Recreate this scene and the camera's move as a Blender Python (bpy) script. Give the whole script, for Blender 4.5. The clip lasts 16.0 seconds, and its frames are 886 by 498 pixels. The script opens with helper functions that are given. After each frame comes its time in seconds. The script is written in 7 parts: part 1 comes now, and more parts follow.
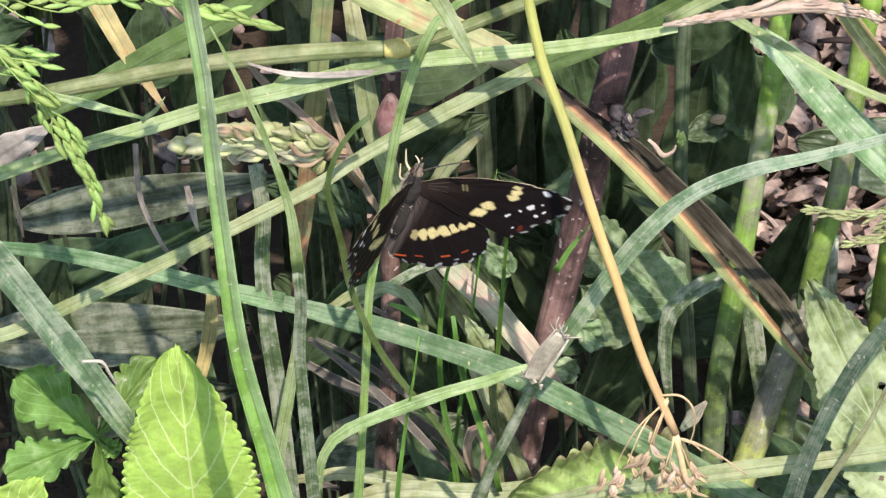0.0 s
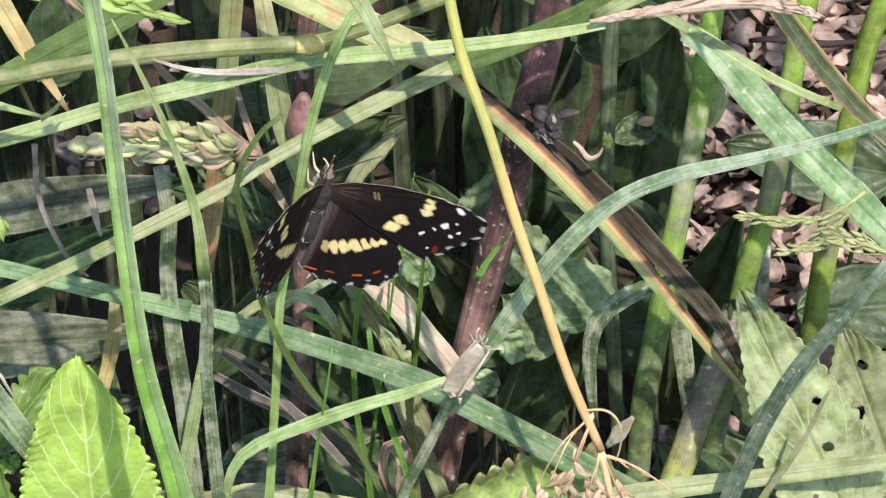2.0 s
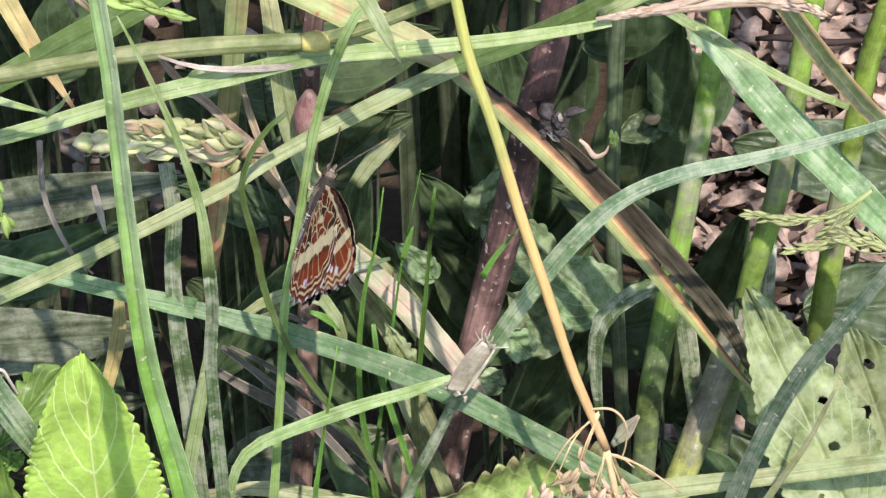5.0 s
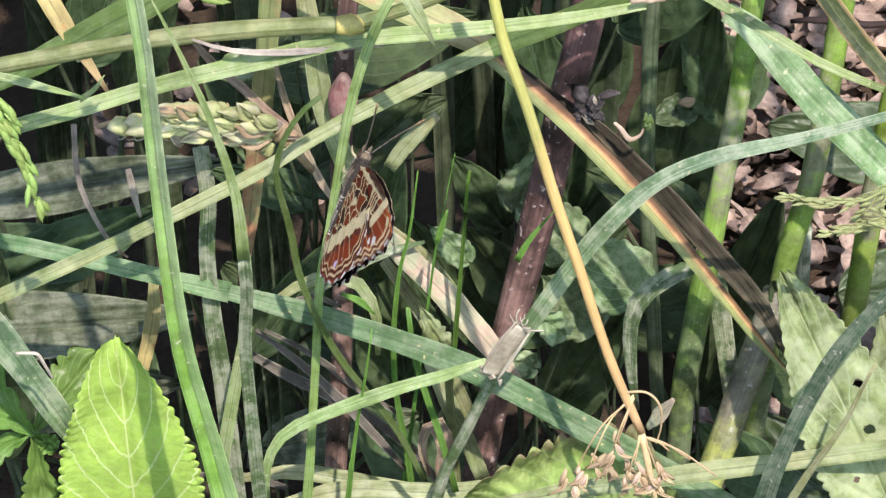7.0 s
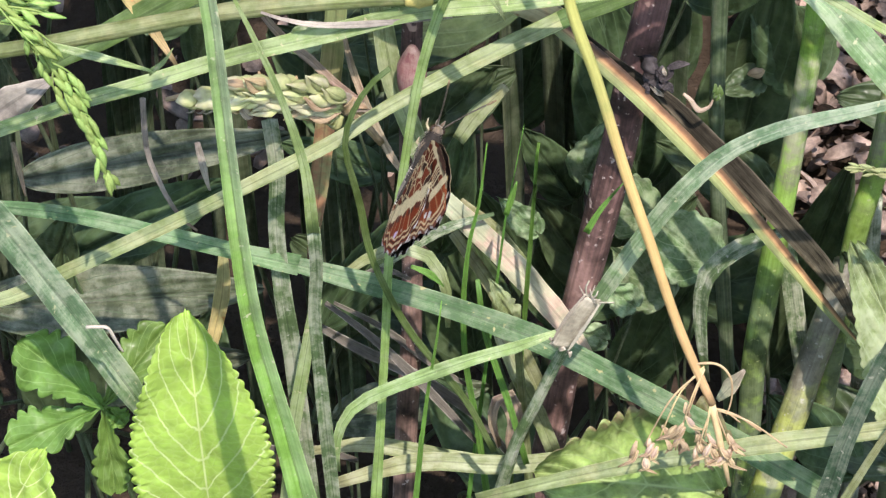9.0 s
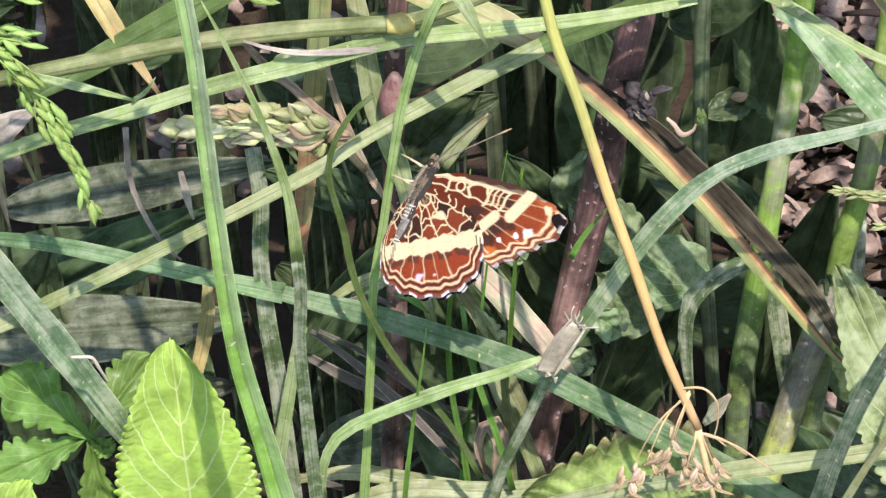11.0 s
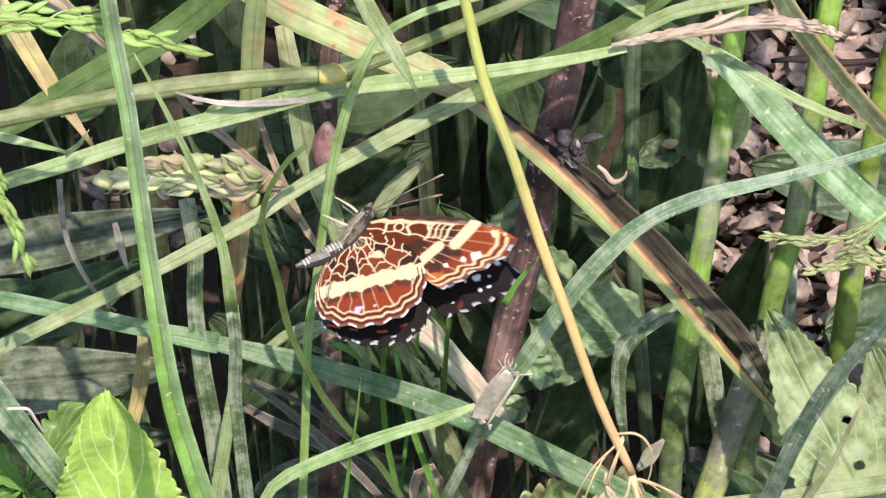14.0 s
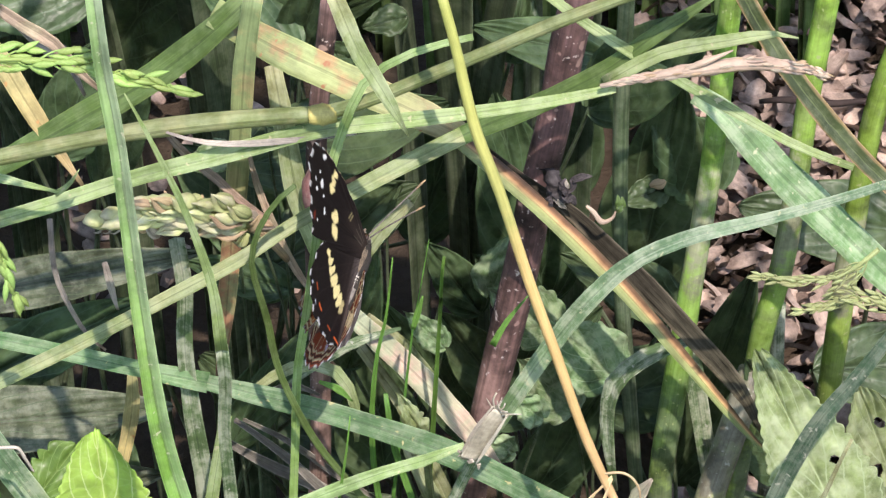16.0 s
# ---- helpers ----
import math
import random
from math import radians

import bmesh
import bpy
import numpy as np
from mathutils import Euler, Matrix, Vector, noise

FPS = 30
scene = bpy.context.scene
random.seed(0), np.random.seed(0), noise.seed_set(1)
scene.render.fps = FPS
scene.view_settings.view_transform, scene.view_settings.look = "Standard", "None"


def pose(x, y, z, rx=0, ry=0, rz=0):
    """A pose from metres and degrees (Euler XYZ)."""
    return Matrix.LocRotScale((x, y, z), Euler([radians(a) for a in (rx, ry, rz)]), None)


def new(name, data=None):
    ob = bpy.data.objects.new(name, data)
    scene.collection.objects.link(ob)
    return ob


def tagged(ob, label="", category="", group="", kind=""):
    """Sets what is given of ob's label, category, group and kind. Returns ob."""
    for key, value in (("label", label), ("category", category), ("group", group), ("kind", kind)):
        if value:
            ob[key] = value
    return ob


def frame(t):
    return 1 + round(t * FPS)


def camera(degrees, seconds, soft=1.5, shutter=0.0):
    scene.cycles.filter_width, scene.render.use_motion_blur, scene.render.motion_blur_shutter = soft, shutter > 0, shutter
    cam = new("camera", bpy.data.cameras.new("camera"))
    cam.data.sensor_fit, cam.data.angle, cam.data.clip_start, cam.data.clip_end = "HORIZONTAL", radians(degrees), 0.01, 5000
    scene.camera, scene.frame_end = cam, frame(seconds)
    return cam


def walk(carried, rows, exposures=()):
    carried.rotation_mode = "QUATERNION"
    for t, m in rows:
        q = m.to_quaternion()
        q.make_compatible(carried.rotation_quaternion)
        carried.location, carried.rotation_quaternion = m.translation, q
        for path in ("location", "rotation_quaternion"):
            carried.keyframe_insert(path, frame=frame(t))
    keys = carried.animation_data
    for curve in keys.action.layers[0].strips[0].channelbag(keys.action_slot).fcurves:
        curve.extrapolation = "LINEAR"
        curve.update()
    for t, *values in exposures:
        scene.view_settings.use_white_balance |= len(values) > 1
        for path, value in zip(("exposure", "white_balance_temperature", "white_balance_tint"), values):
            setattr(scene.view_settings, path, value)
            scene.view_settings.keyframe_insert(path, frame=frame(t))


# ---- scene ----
cam = camera(12.0, 16.0, soft=1.35)
PATH = [
    (0.0, 0.0000, -0.4436, 0.4822, 50.159, 0.592, 0.270),
    (0.5, 0.0000, -0.4225, 0.4645, 50.048, 0.282, -0.054),
    (1.0, 0.0000, -0.4226, 0.4646, 49.989, 0.057, -0.168),
    (1.5, 0.0000, -0.4227, 0.4646, 50.137, -0.119, -0.281),
    (2.0, 0.0000, -0.4226, 0.4646, 50.256, -0.294, -0.462),
    (2.5, 0.0000, -0.4227, 0.4647, 50.249, -0.355, -0.547),
    (3.0, 0.0000, -0.4214, 0.4636, 50.226, -0.429, -0.488),
    (3.5, 0.0000, -0.4217, 0.4639, 50.277, -0.458, -0.601),
    (4.0, 0.0000, -0.4215, 0.4637, 50.309, -0.446, -0.541),
    (6.5, 0.0000, -0.4219, 0.4640, 50.022, -0.137, -0.059),
    (7.0, 0.0000, -0.4213, 0.4635, 50.000, 0.000, -0.000),
    (7.5, 0.0000, -0.4207, 0.4630, 50.003, 0.295, 0.263),
    (8.0, 0.0000, -0.4203, 0.4626, 49.940, 0.432, 0.280),
    (8.5, 0.0000, -0.4207, 0.4630, 49.739, 0.617, 0.498),
    (9.0, 0.0000, -0.4208, 0.4631, 49.624, 0.775, 0.582),
    (11.5, 0.0000, -0.4204, 0.4628, 50.030, 1.142, -0.125),
    (12.0, 0.0000, -0.4210, 0.4633, 50.061, 1.153, -0.395),
    (12.5, 0.0000, -0.4215, 0.4637, 50.292, 1.067, -0.734),
    (13.0, 0.0000, -0.4225, 0.4645, 50.307, 1.057, -0.647),
    (13.5, 0.0000, -0.4223, 0.4644, 50.423, 0.910, -0.798),
    (14.0, 0.0000, -0.4228, 0.4647, 50.626, 0.868, -0.957),
    (14.5, 0.0000, -0.4226, 0.4646, 50.695, 0.832, -0.885),
    (15.0, 0.0000, -0.4226, 0.4646, 50.957, 0.749, -1.015),
    (15.5, 0.0000, -0.4235, 0.4654, 51.109, 0.712, -1.106),
    (16.0, 0.0000, -0.4240, 0.4658, 51.156, 0.726, -1.032),
]
walk(cam, [(t, pose(x, y, z, rx, ry, rz)) for t, x, y, z, rx, ry, rz in PATH])

# ---- light ----
SUN_DIR = Vector((0.13, -0.53, 0.84)).normalized()  # towards the sun
world = bpy.data.worlds.new("sky")
scene.world = world
world.use_nodes = True
wn = world.node_tree
sky = wn.nodes.new("ShaderNodeTexSky")
sky.sky_type, sky.sun_disc = "NISHITA", False
sky.sun_elevation = math.asin(SUN_DIR.z)
sky.sun_rotation = math.atan2(SUN_DIR.x, SUN_DIR.y)
wn.links.new(sky.outputs[0], wn.nodes["Background"].inputs[0])
wn.nodes["Background"].inputs[1].default_value = 0.15
sun = new("sun", bpy.data.lights.new("sun", "SUN"))
sun.data.energy, sun.data.angle, sun.data.color = 2.95, radians(0.6), (1.0, 0.888, 0.83)
sun.rotation_mode = "QUATERNION"
sun.rotation_quaternion = SUN_DIR.to_track_quat("Z", "Y")
scene.view_settings.exposure = 1.255


# ---- materials ----
def nodes_of(name):
    m = bpy.data.materials.new(name)
    m.use_nodes = True
    return m, m.node_tree.nodes, m.node_tree.links


def ramp(ns, stops, interpolation="LINEAR"):
    r = ns.new("ShaderNodeValToRGB")
    r.color_ramp.interpolation = interpolation
    while len(r.color_ramp.elements) < len(stops):
        r.color_ramp.elements.new(0.5)
    for e, (p, c) in zip(r.color_ramp.elements, stops):
        e.position, e.color = p, (*c, 1)
    return r


def mixc(ns, ls, fac, a, b, mode="MIX"):
    n = ns.new("ShaderNodeMix")
    n.data_type, n.blend_type = "RGBA", mode
    for sock, v in ((n.inputs[0], fac), (n.inputs[6], a), (n.inputs[7], b)):
        if isinstance(v, (int, float)):
            sock.default_value = v
        elif isinstance(v, tuple):
            sock.default_value = (*v, 1)
        else:
            ls.new(v, sock)
    return n.outputs[2]


def value(ns, ls, op, a, b=0.0, c=0.0):
    n = ns.new("ShaderNodeMath")
    n.operation = op
    for sock, v in zip(n.inputs, (a, b, c)):
        if isinstance(v, (int, float)):
            sock.default_value = v
        else:
            ls.new(v, sock)
    return n.outputs[0]


def noise_of(ns, ls, vector, scale, detail=4.0, rough=0.6):
    n = ns.new("ShaderNodeTexNoise")
    n.inputs["Scale"].default_value, n.inputs["Detail"].default_value, n.inputs["Roughness"].default_value = scale, detail, rough
    if vector is not None:
        ls.new(vector, n.inputs["Vector"])
    return n.outputs[0]


def plant(name, along, veins=(0.9, 1.08), edge=None, spots=None, bloom=0.0, glow=0.3, rough=0.45, stripes=34.0, patches=0.4, mottle=None, pinnate=None, midrib=0.8, hue=0.488, flecks=None, shine=0.36):
    """Leaf or stem tissue: a colour ramp along its length, fine lengthwise veins, blotches, waxy bloom; light shines through a part."""
    m, ns, ls = nodes_of(name)
    bsdf, outp = ns["Principled BSDF"], ns["Material Output"]
    uv = ns.new("ShaderNodeUVMap").outputs[0]
    sep = ns.new("ShaderNodeSeparateXYZ")
    ls.new(uv, sep.inputs[0])
    u, v = sep.outputs[0], sep.outputs[1]
    info = ns.new("ShaderNodeObjectInfo").outputs["Random"]
    geo = ns.new("ShaderNodeNewGeometry").outputs["Position"]
    comb = ns.new("ShaderNodeCombineXYZ")
    ls.new(value(ns, ls, "MULTIPLY", u, stripes), comb.inputs[0])
    ls.new(value(ns, ls, "MULTIPLY", v, 5.0), comb.inputs[1])
    ls.new(value(ns, ls, "MULTIPLY", info, 37.0), comb.inputs[2])
    fibre = noise_of(ns, ls, comb.outputs[0], 1.0, 3.0)
    wide = ns.new("ShaderNodeCombineXYZ")
    ls.new(value(ns, ls, "MULTIPLY", u, stripes * 0.16), wide.inputs[0])
    ls.new(value(ns, ls, "MULTIPLY", v, 9.0), wide.inputs[1])
    ls.new(value(ns, ls, "MULTIPLY", info, 91.0), wide.inputs[2])
    broad = noise_of(ns, ls, wide.outputs[0], 1.0, 4.0, 0.65)
    streak = value(ns, ls, "ADD", value(ns, ls, "MULTIPLY", fibre, 0.4), value(ns, ls, "MULTIPLY", broad, 0.6))
    blotch = noise_of(ns, ls, geo, 170.0, 5.0, 0.65)
    fine = noise_of(ns, ls, geo, 1300.0, 3.0, 0.6)
    wob = value(ns, ls, "ADD", v, value(ns, ls, "MULTIPLY", value(ns, ls, "SUBTRACT", blotch, 0.5), 0.25))
    base = ramp(ns, along)
    ls.new(wob, base.inputs[0])
    col = base.outputs[0]
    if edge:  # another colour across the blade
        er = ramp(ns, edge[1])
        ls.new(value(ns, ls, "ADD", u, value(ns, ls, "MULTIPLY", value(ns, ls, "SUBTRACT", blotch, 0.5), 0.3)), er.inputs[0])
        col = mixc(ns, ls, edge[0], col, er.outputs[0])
    if mottle:
        mr = ramp(ns, [(0.5, (0, 0, 0)), (0.62, (1, 1, 1))])
        ls.new(noise_of(ns, ls, geo, 260.0, 4.0, 0.6), mr.inputs[0])
        col = mixc(ns, ls, mr.outputs[0], col, mottle)
    sr = ramp(ns, [(0.34, (veins[0] * 0.86,) * 3), (0.66, (veins[1] * 1.1,) * 3)])
    ls.new(streak, sr.inputs[0])
    col = mixc(ns, ls, 1.0, col, sr.outputs[0], "MULTIPLY")
    br = ramp(ns, [(0.3, (1 - patches,) * 3), (0.7, (1 + patches * 0.5,) * 3)])
    ls.new(blotch, br.inputs[0])
    col = mixc(ns, ls, 1.0, col, br.outputs[0], "MULTIPLY")
    if bloom:
        wr = ramp(ns, [(0.46, (0, 0, 0)), (0.56, (min(0.9, bloom * 1.5),) * 3)])
        wax = noise_of(ns, ls, geo, 420.0, 5.0, 0.7)
        ls.new(value(ns, ls, "ADD", value(ns, ls, "MULTIPLY", streak, 0.3), value(ns, ls, "ADD", value(ns, ls, "MULTIPLY", blotch, 0.3), value(ns, ls, "MULTIPLY", wax, 0.4))), wr.inputs[0])
        col = mixc(ns, ls, wr.outputs[0], col, (0.55, 0.57, 0.44))
    if midrib:  # dark groove as fold shade, pale rims as edge highlights, put into the colour
        mr2 = ramp(ns, [(0.0, (0.75,) * 3), (0.03, (0.62,) * 3), (0.06, (1.12,) * 3), (0.1, (1.0,) * 3), (0.42, (0.94,) * 3), (0.455, (0.9,) * 3), (0.475, (1.3,) * 3), (0.5, (1.4,) * 3)])
        ls.new(value(ns, ls, "ABSOLUTE", value(ns, ls, "SUBTRACT", u, 0.5)), mr2.inputs[0])
        col = mixc(ns, ls, midrib, col, mixc(ns, ls, 1.0, col, mr2.outputs[0], "MULTIPLY"))
    if spots:
        pr = ramp(ns, [(0.66, (0, 0, 0)), (0.7, (1, 1, 1))])
        ls.new(noise_of(ns, ls, geo, 420.0, 2.0, 0.5), pr.inputs[0])
        col = mixc(ns, ls, pr.outputs[0], col, spots)
    if flecks:  # sparse pale dust and scars
        fr = ramp(ns, [(0.66, (0, 0, 0)), (0.71, (0.8,) * 3)])
        ls.new(noise_of(ns, ls, geo, 900.0, 2.0, 0.55), fr.inputs[0])
        col = mixc(ns, ls, fr.outputs[0], col, flecks)
    if pinnate:  # a net of pale veins: midrib, side veins, fine mesh
        au = value(ns, ls, "ABSOLUTE", value(ns, ls, "SUBTRACT", u, 0.5))
        bent = value(ns, ls, "ADD", value(ns, ls, "SUBTRACT", value(ns, ls, "MULTIPLY", v, pinnate[0]), value(ns, ls, "MULTIPLY", au, 6.0)), value(ns, ls, "MULTIPLY", blotch, 0.5))
        wave = value(ns, ls, "ABSOLUTE", value(ns, ls, "SUBTRACT", value(ns, ls, "FRACT", bent), 0.5))
        rib = value(ns, ls, "MINIMUM", value(ns, ls, "MULTIPLY", wave, 1.0), value(ns, ls, "MULTIPLY", au, 6.0))
        vr = ramp(ns, [(0.02, (0.85,) * 3), (0.06, (0, 0, 0))])
        ls.new(rib, vr.inputs[0])
        col = mixc(ns, ls, vr.outputs[0], col, pinnate[1])
        cell = ns.new("ShaderNodeTexVoronoi")
        cell.feature = "DISTANCE_TO_EDGE"
        cell.inputs["Scale"].default_value = 620.0
        ls.new(geo, cell.inputs["Vector"])
        cr = ramp(ns, [(0.0, (0.16,) * 3), (0.1, (0, 0, 0))])
        ls.new(cell.outputs["Distance"], cr.inputs[0])
        col = mixc(ns, ls, cr.outputs[0], col, pinnate[1])
        lump = value(ns, ls, "MULTIPLY", value(ns, ls, "MINIMUM", cell.outputs["Distance"], 0.35), 2.0)
    shift = ns.new("ShaderNodeHueSaturation")
    ls.new(col, shift.inputs["Color"])
    ls.new(value(ns, ls, "ADD", hue - 0.034, value(ns, ls, "MULTIPLY", info, 0.024)), shift.inputs["Hue"])
    ls.new(value(ns, ls, "ADD", 0.85, value(ns, ls, "MULTIPLY", info, 0.3)), shift.inputs["Value"])
    shift.inputs["Saturation"].default_value = 0.92
    col = shift.outputs[0]
    ls.new(col, bsdf.inputs["Base Color"])
    rr = ramp(ns, [(0.3, (rough - 0.1,) * 3), (0.7, (rough + 0.15,) * 3)])
    ls.new(fine, rr.inputs[0])
    ls.new(rr.outputs[0], bsdf.inputs["Roughness"])
    bsdf.inputs["Specular IOR Level"].default_value = shine
    bump = ns.new("ShaderNodeBump")
    bump.inputs["Strength"].default_value, bump.inputs["Distance"].default_value = 0.4, 0.00018
    relief = value(ns, ls, "ADD", streak, value(ns, ls, "MULTIPLY", fine, 0.4))
    if pinnate:
        relief = value(ns, ls, "ADD", relief, lump)
    ls.new(relief, bump.inputs["Height"])
    ls.new(bump.outputs[0], bsdf.inputs["Normal"])
    if glow:
        tr = ns.new("ShaderNodeBsdfTranslucent")
        ls.new(mixc(ns, ls, 1.0, col, (1.15, 1.25, 0.55), "MULTIPLY"), tr.inputs[0])
        mix = ns.new("ShaderNodeMixShader")
        mix.inputs[0].default_value = glow
        ls.new(bsdf.outputs[0], mix.inputs[1])
        ls.new(tr.outputs[0], mix.inputs[2])
        ls.new(mix.outputs[0], outp.inputs[0])
    return m


GLAUCOUS = plant("blue_green_grass", [(0, (0.15, 0.28, 0.14)), (0.5, (0.145, 0.27, 0.135)), (1, (0.17, 0.315, 0.12))], bloom=0.34, veins=(0.9, 1.08), hue=0.5, flecks=(0.5, 0.5, 0.3))
# Across the blade, a near-black line paints shade into the fold.
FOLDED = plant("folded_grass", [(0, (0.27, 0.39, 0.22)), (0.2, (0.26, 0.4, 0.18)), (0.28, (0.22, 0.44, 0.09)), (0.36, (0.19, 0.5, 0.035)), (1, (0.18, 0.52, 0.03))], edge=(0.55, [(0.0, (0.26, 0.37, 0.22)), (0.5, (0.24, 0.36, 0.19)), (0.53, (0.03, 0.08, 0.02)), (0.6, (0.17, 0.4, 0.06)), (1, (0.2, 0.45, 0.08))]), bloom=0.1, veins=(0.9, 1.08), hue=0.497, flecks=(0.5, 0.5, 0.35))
FRESH = plant("fresh_grass", [(0, (0.25, 0.39, 0.115)), (0.5, (0.23, 0.37, 0.12)), (1, (0.26, 0.4, 0.115))], bloom=0.18, hue=0.498, flecks=(0.5, 0.48, 0.28))
GREYGREEN = plant("dusty_grass", [(0, (0.11, 0.22, 0.075)), (0.5, (0.13, 0.24, 0.09)), (1, (0.11, 0.22, 0.075))], bloom=0.5, flecks=(0.5, 0.5, 0.42), hue=0.505)
YELLOWGREEN = plant("yellow_green_grass", [(0, (0.19, 0.27, 0.085)), (0.3, (0.18, 0.26, 0.08)), (0.6, (0.23, 0.3, 0.11)), (1, (0.18, 0.27, 0.08))], bloom=0.12, mottle=(0.27, 0.32, 0.12), hue=0.5)
PALEGREEN = plant("pale_grass", [(0, (0.35, 0.38, 0.17)), (0.4, (0.24, 0.34, 0.13)), (1, (0.25, 0.36, 0.14))], bloom=0.2)
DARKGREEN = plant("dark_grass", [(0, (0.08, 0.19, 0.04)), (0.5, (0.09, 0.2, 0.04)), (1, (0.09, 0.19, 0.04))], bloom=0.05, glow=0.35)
BRIGHT = plant("bright_thin_grass", [(0, (0.12, 0.36, 0.045)), (1, (0.1, 0.3, 0.045))], glow=0.4, hue=0.5)
# Lower half painted dark olive to stand in for shade; pale stretch is sheath.
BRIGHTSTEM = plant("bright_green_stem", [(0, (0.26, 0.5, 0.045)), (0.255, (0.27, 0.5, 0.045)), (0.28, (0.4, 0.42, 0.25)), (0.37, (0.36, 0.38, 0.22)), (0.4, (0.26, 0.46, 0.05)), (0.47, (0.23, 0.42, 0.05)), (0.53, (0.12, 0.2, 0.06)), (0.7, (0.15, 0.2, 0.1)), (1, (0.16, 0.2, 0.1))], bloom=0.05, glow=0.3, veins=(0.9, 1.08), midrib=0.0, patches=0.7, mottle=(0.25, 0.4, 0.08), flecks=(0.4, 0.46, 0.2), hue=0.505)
GREYSTEM = plant("grey_green_stem", [(0, (0.1, 0.16, 0.075)), (0.5, (0.22, 0.26, 0.18)), (1, (0.2, 0.25, 0.15))], bloom=0.45, glow=0.15, veins=(0.85, 1.1), midrib=0.0, flecks=(0.5, 0.5, 0.42))
STRAW = plant("golden_straw", [(0, (0.42, 0.47, 0.1)), (0.38, (0.5, 0.5, 0.13)), (0.52, (0.68, 0.5, 0.15)), (0.8, (0.68, 0.46, 0.15)), (1, (0.62, 0.41, 0.17))], glow=0.15, patches=0.2, midrib=0.0, hue=0.517)
STRAWFLAT = plant("dry_golden_blade", [(0, (0.46, 0.42, 0.18)), (0.6, (0.58, 0.45, 0.18)), (1, (0.42, 0.3, 0.16))], glow=0.25, hue=0.517, spots=(0.5, 0.25, 0.08))
GOLD = plant("orange_gold_blade", [(0, (0.5, 0.3, 0.14)), (0.2, (0.54, 0.34, 0.15)), (0.6, (0.62, 0.42, 0.14)), (1, (0.5, 0.42, 0.1))], edge=(0.85, [(0.0, (0.04, 0.025, 0.016)), (0.2, (0.2, 0.1, 0.05)), (0.32, (0.6, 0.33, 0.13)), (0.46, (0.64, 0.5, 0.18)), (0.58, (0.32, 0.4, 0.14)), (1, (0.22, 0.34, 0.12))]), glow=0.25, hue=0.517)
GOLDGREEN = plant("green_gold_blade", [(0, (0.22, 0.32, 0.13)), (0.4, (0.26, 0.34, 0.13)), (0.55, (0.42, 0.36, 0.13)), (0.62, (0.28, 0.17, 0.07)), (0.8, (0.5, 0.3, 0.12)), (1, (0.12, 0.07, 0.045))], glow=0.2, hue=0.505, mottle=(0.38, 0.37, 0.15))
RUST = plant("rust_spotted_blade", [(0, (0.28, 0.38, 0.14)), (0.6, (0.33, 0.4, 0.16)), (1, (0.46, 0.42, 0.2))], mottle=(0.44, 0.34, 0.13), glow=0.2, hue=0.505, spots=(0.4, 0.2, 0.07))
DEADBROWN = plant("dead_brown_blade", [(0, (0.014, 0.011, 0.009)), (0.5, (0.02, 0.016, 0.012)), (0.75, (0.03, 0.026, 0.018)), (1, (0.07, 0.06, 0.04))], veins=(0.3, 2.4), edge=(0.4, [(0.0, (0.14, 0.11, 0.08)), (0.12, (0.025, 0.02, 0.014)), (0.8, (0.02, 0.016, 0.011)), (1, (0.12, 0.09, 0.06))]), glow=0.0, rough=0.85, midrib=0.0, hue=0.53, shine=0.05)
PINKDRY = plant("pinkish_dry_blade", [(0, (0.38, 0.29, 0.19)), (0.5, (0.46, 0.36, 0.24)), (1, (0.36, 0.25, 0.18))], glow=0.2, rough=0.65, hue=0.522, mottle=(0.4, 0.28, 0.2), veins=(0.7, 1.2))
PALEDRY = plant("pale_dry_blade", [(0, (0.34, 0.28, 0.24)), (0.5, (0.42, 0.37, 0.31)), (1, (0.34, 0.29, 0.25))], glow=0.2, rough=0.7, hue=0.522, patches=0.6)
REDSTEM = plant("red_woody_stem", [(0, (0.115, 0.066, 0.06)), (0.26, (0.105, 0.055, 0.048)), (0.36, (0.12, 0.066, 0.056)), (0.48, (0.165, 0.098, 0.08)), (1, (0.175, 0.105, 0.086))], veins=(0.4, 1.9), stripes=14.0, glow=0.0, rough=0.6, patches=0.9, midrib=0.0, hue=0.522, flecks=(0.55, 0.46, 0.42), spots=(0.3, 0.19, 0.155))
BROADLEAF = plant("broad_green_leaf", [(0, (0.048, 0.1, 0.034)), (1, (0.06, 0.12, 0.042))], veins=(0.9, 1.1), stripes=8.0, bloom=0.03, glow=0.25, rough=0.42, patches=0.6, hue=0.497, pinnate=(4.5, (0.08, 0.14, 0.07)))
# Greyer, lighter copy of BROADLEAF; sun on the leaf is put into its colour.
GREYLEAF = plant("sunlit_broad_leaf", [(0, (0.085, 0.115, 0.06)), (1, (0.1, 0.135, 0.07))], veins=(0.9, 1.1), stripes=8.0, bloom=0.16, glow=0.25, rough=0.45, patches=0.7, hue=0.497, pinnate=(5.0, (0.08, 0.13, 0.06)))
LIMELEAF = plant("bright_lime_leaf", [(0, (0.34, 0.56, 0.07)), (1, (0.33, 0.55, 0.07))], veins=(0.94, 1.06), stripes=6.0, patches=0.3, glow=0.3, rough=0.5, hue=0.497, midrib=0.0, pinnate=(7.0, (0.56, 0.68, 0.3)))
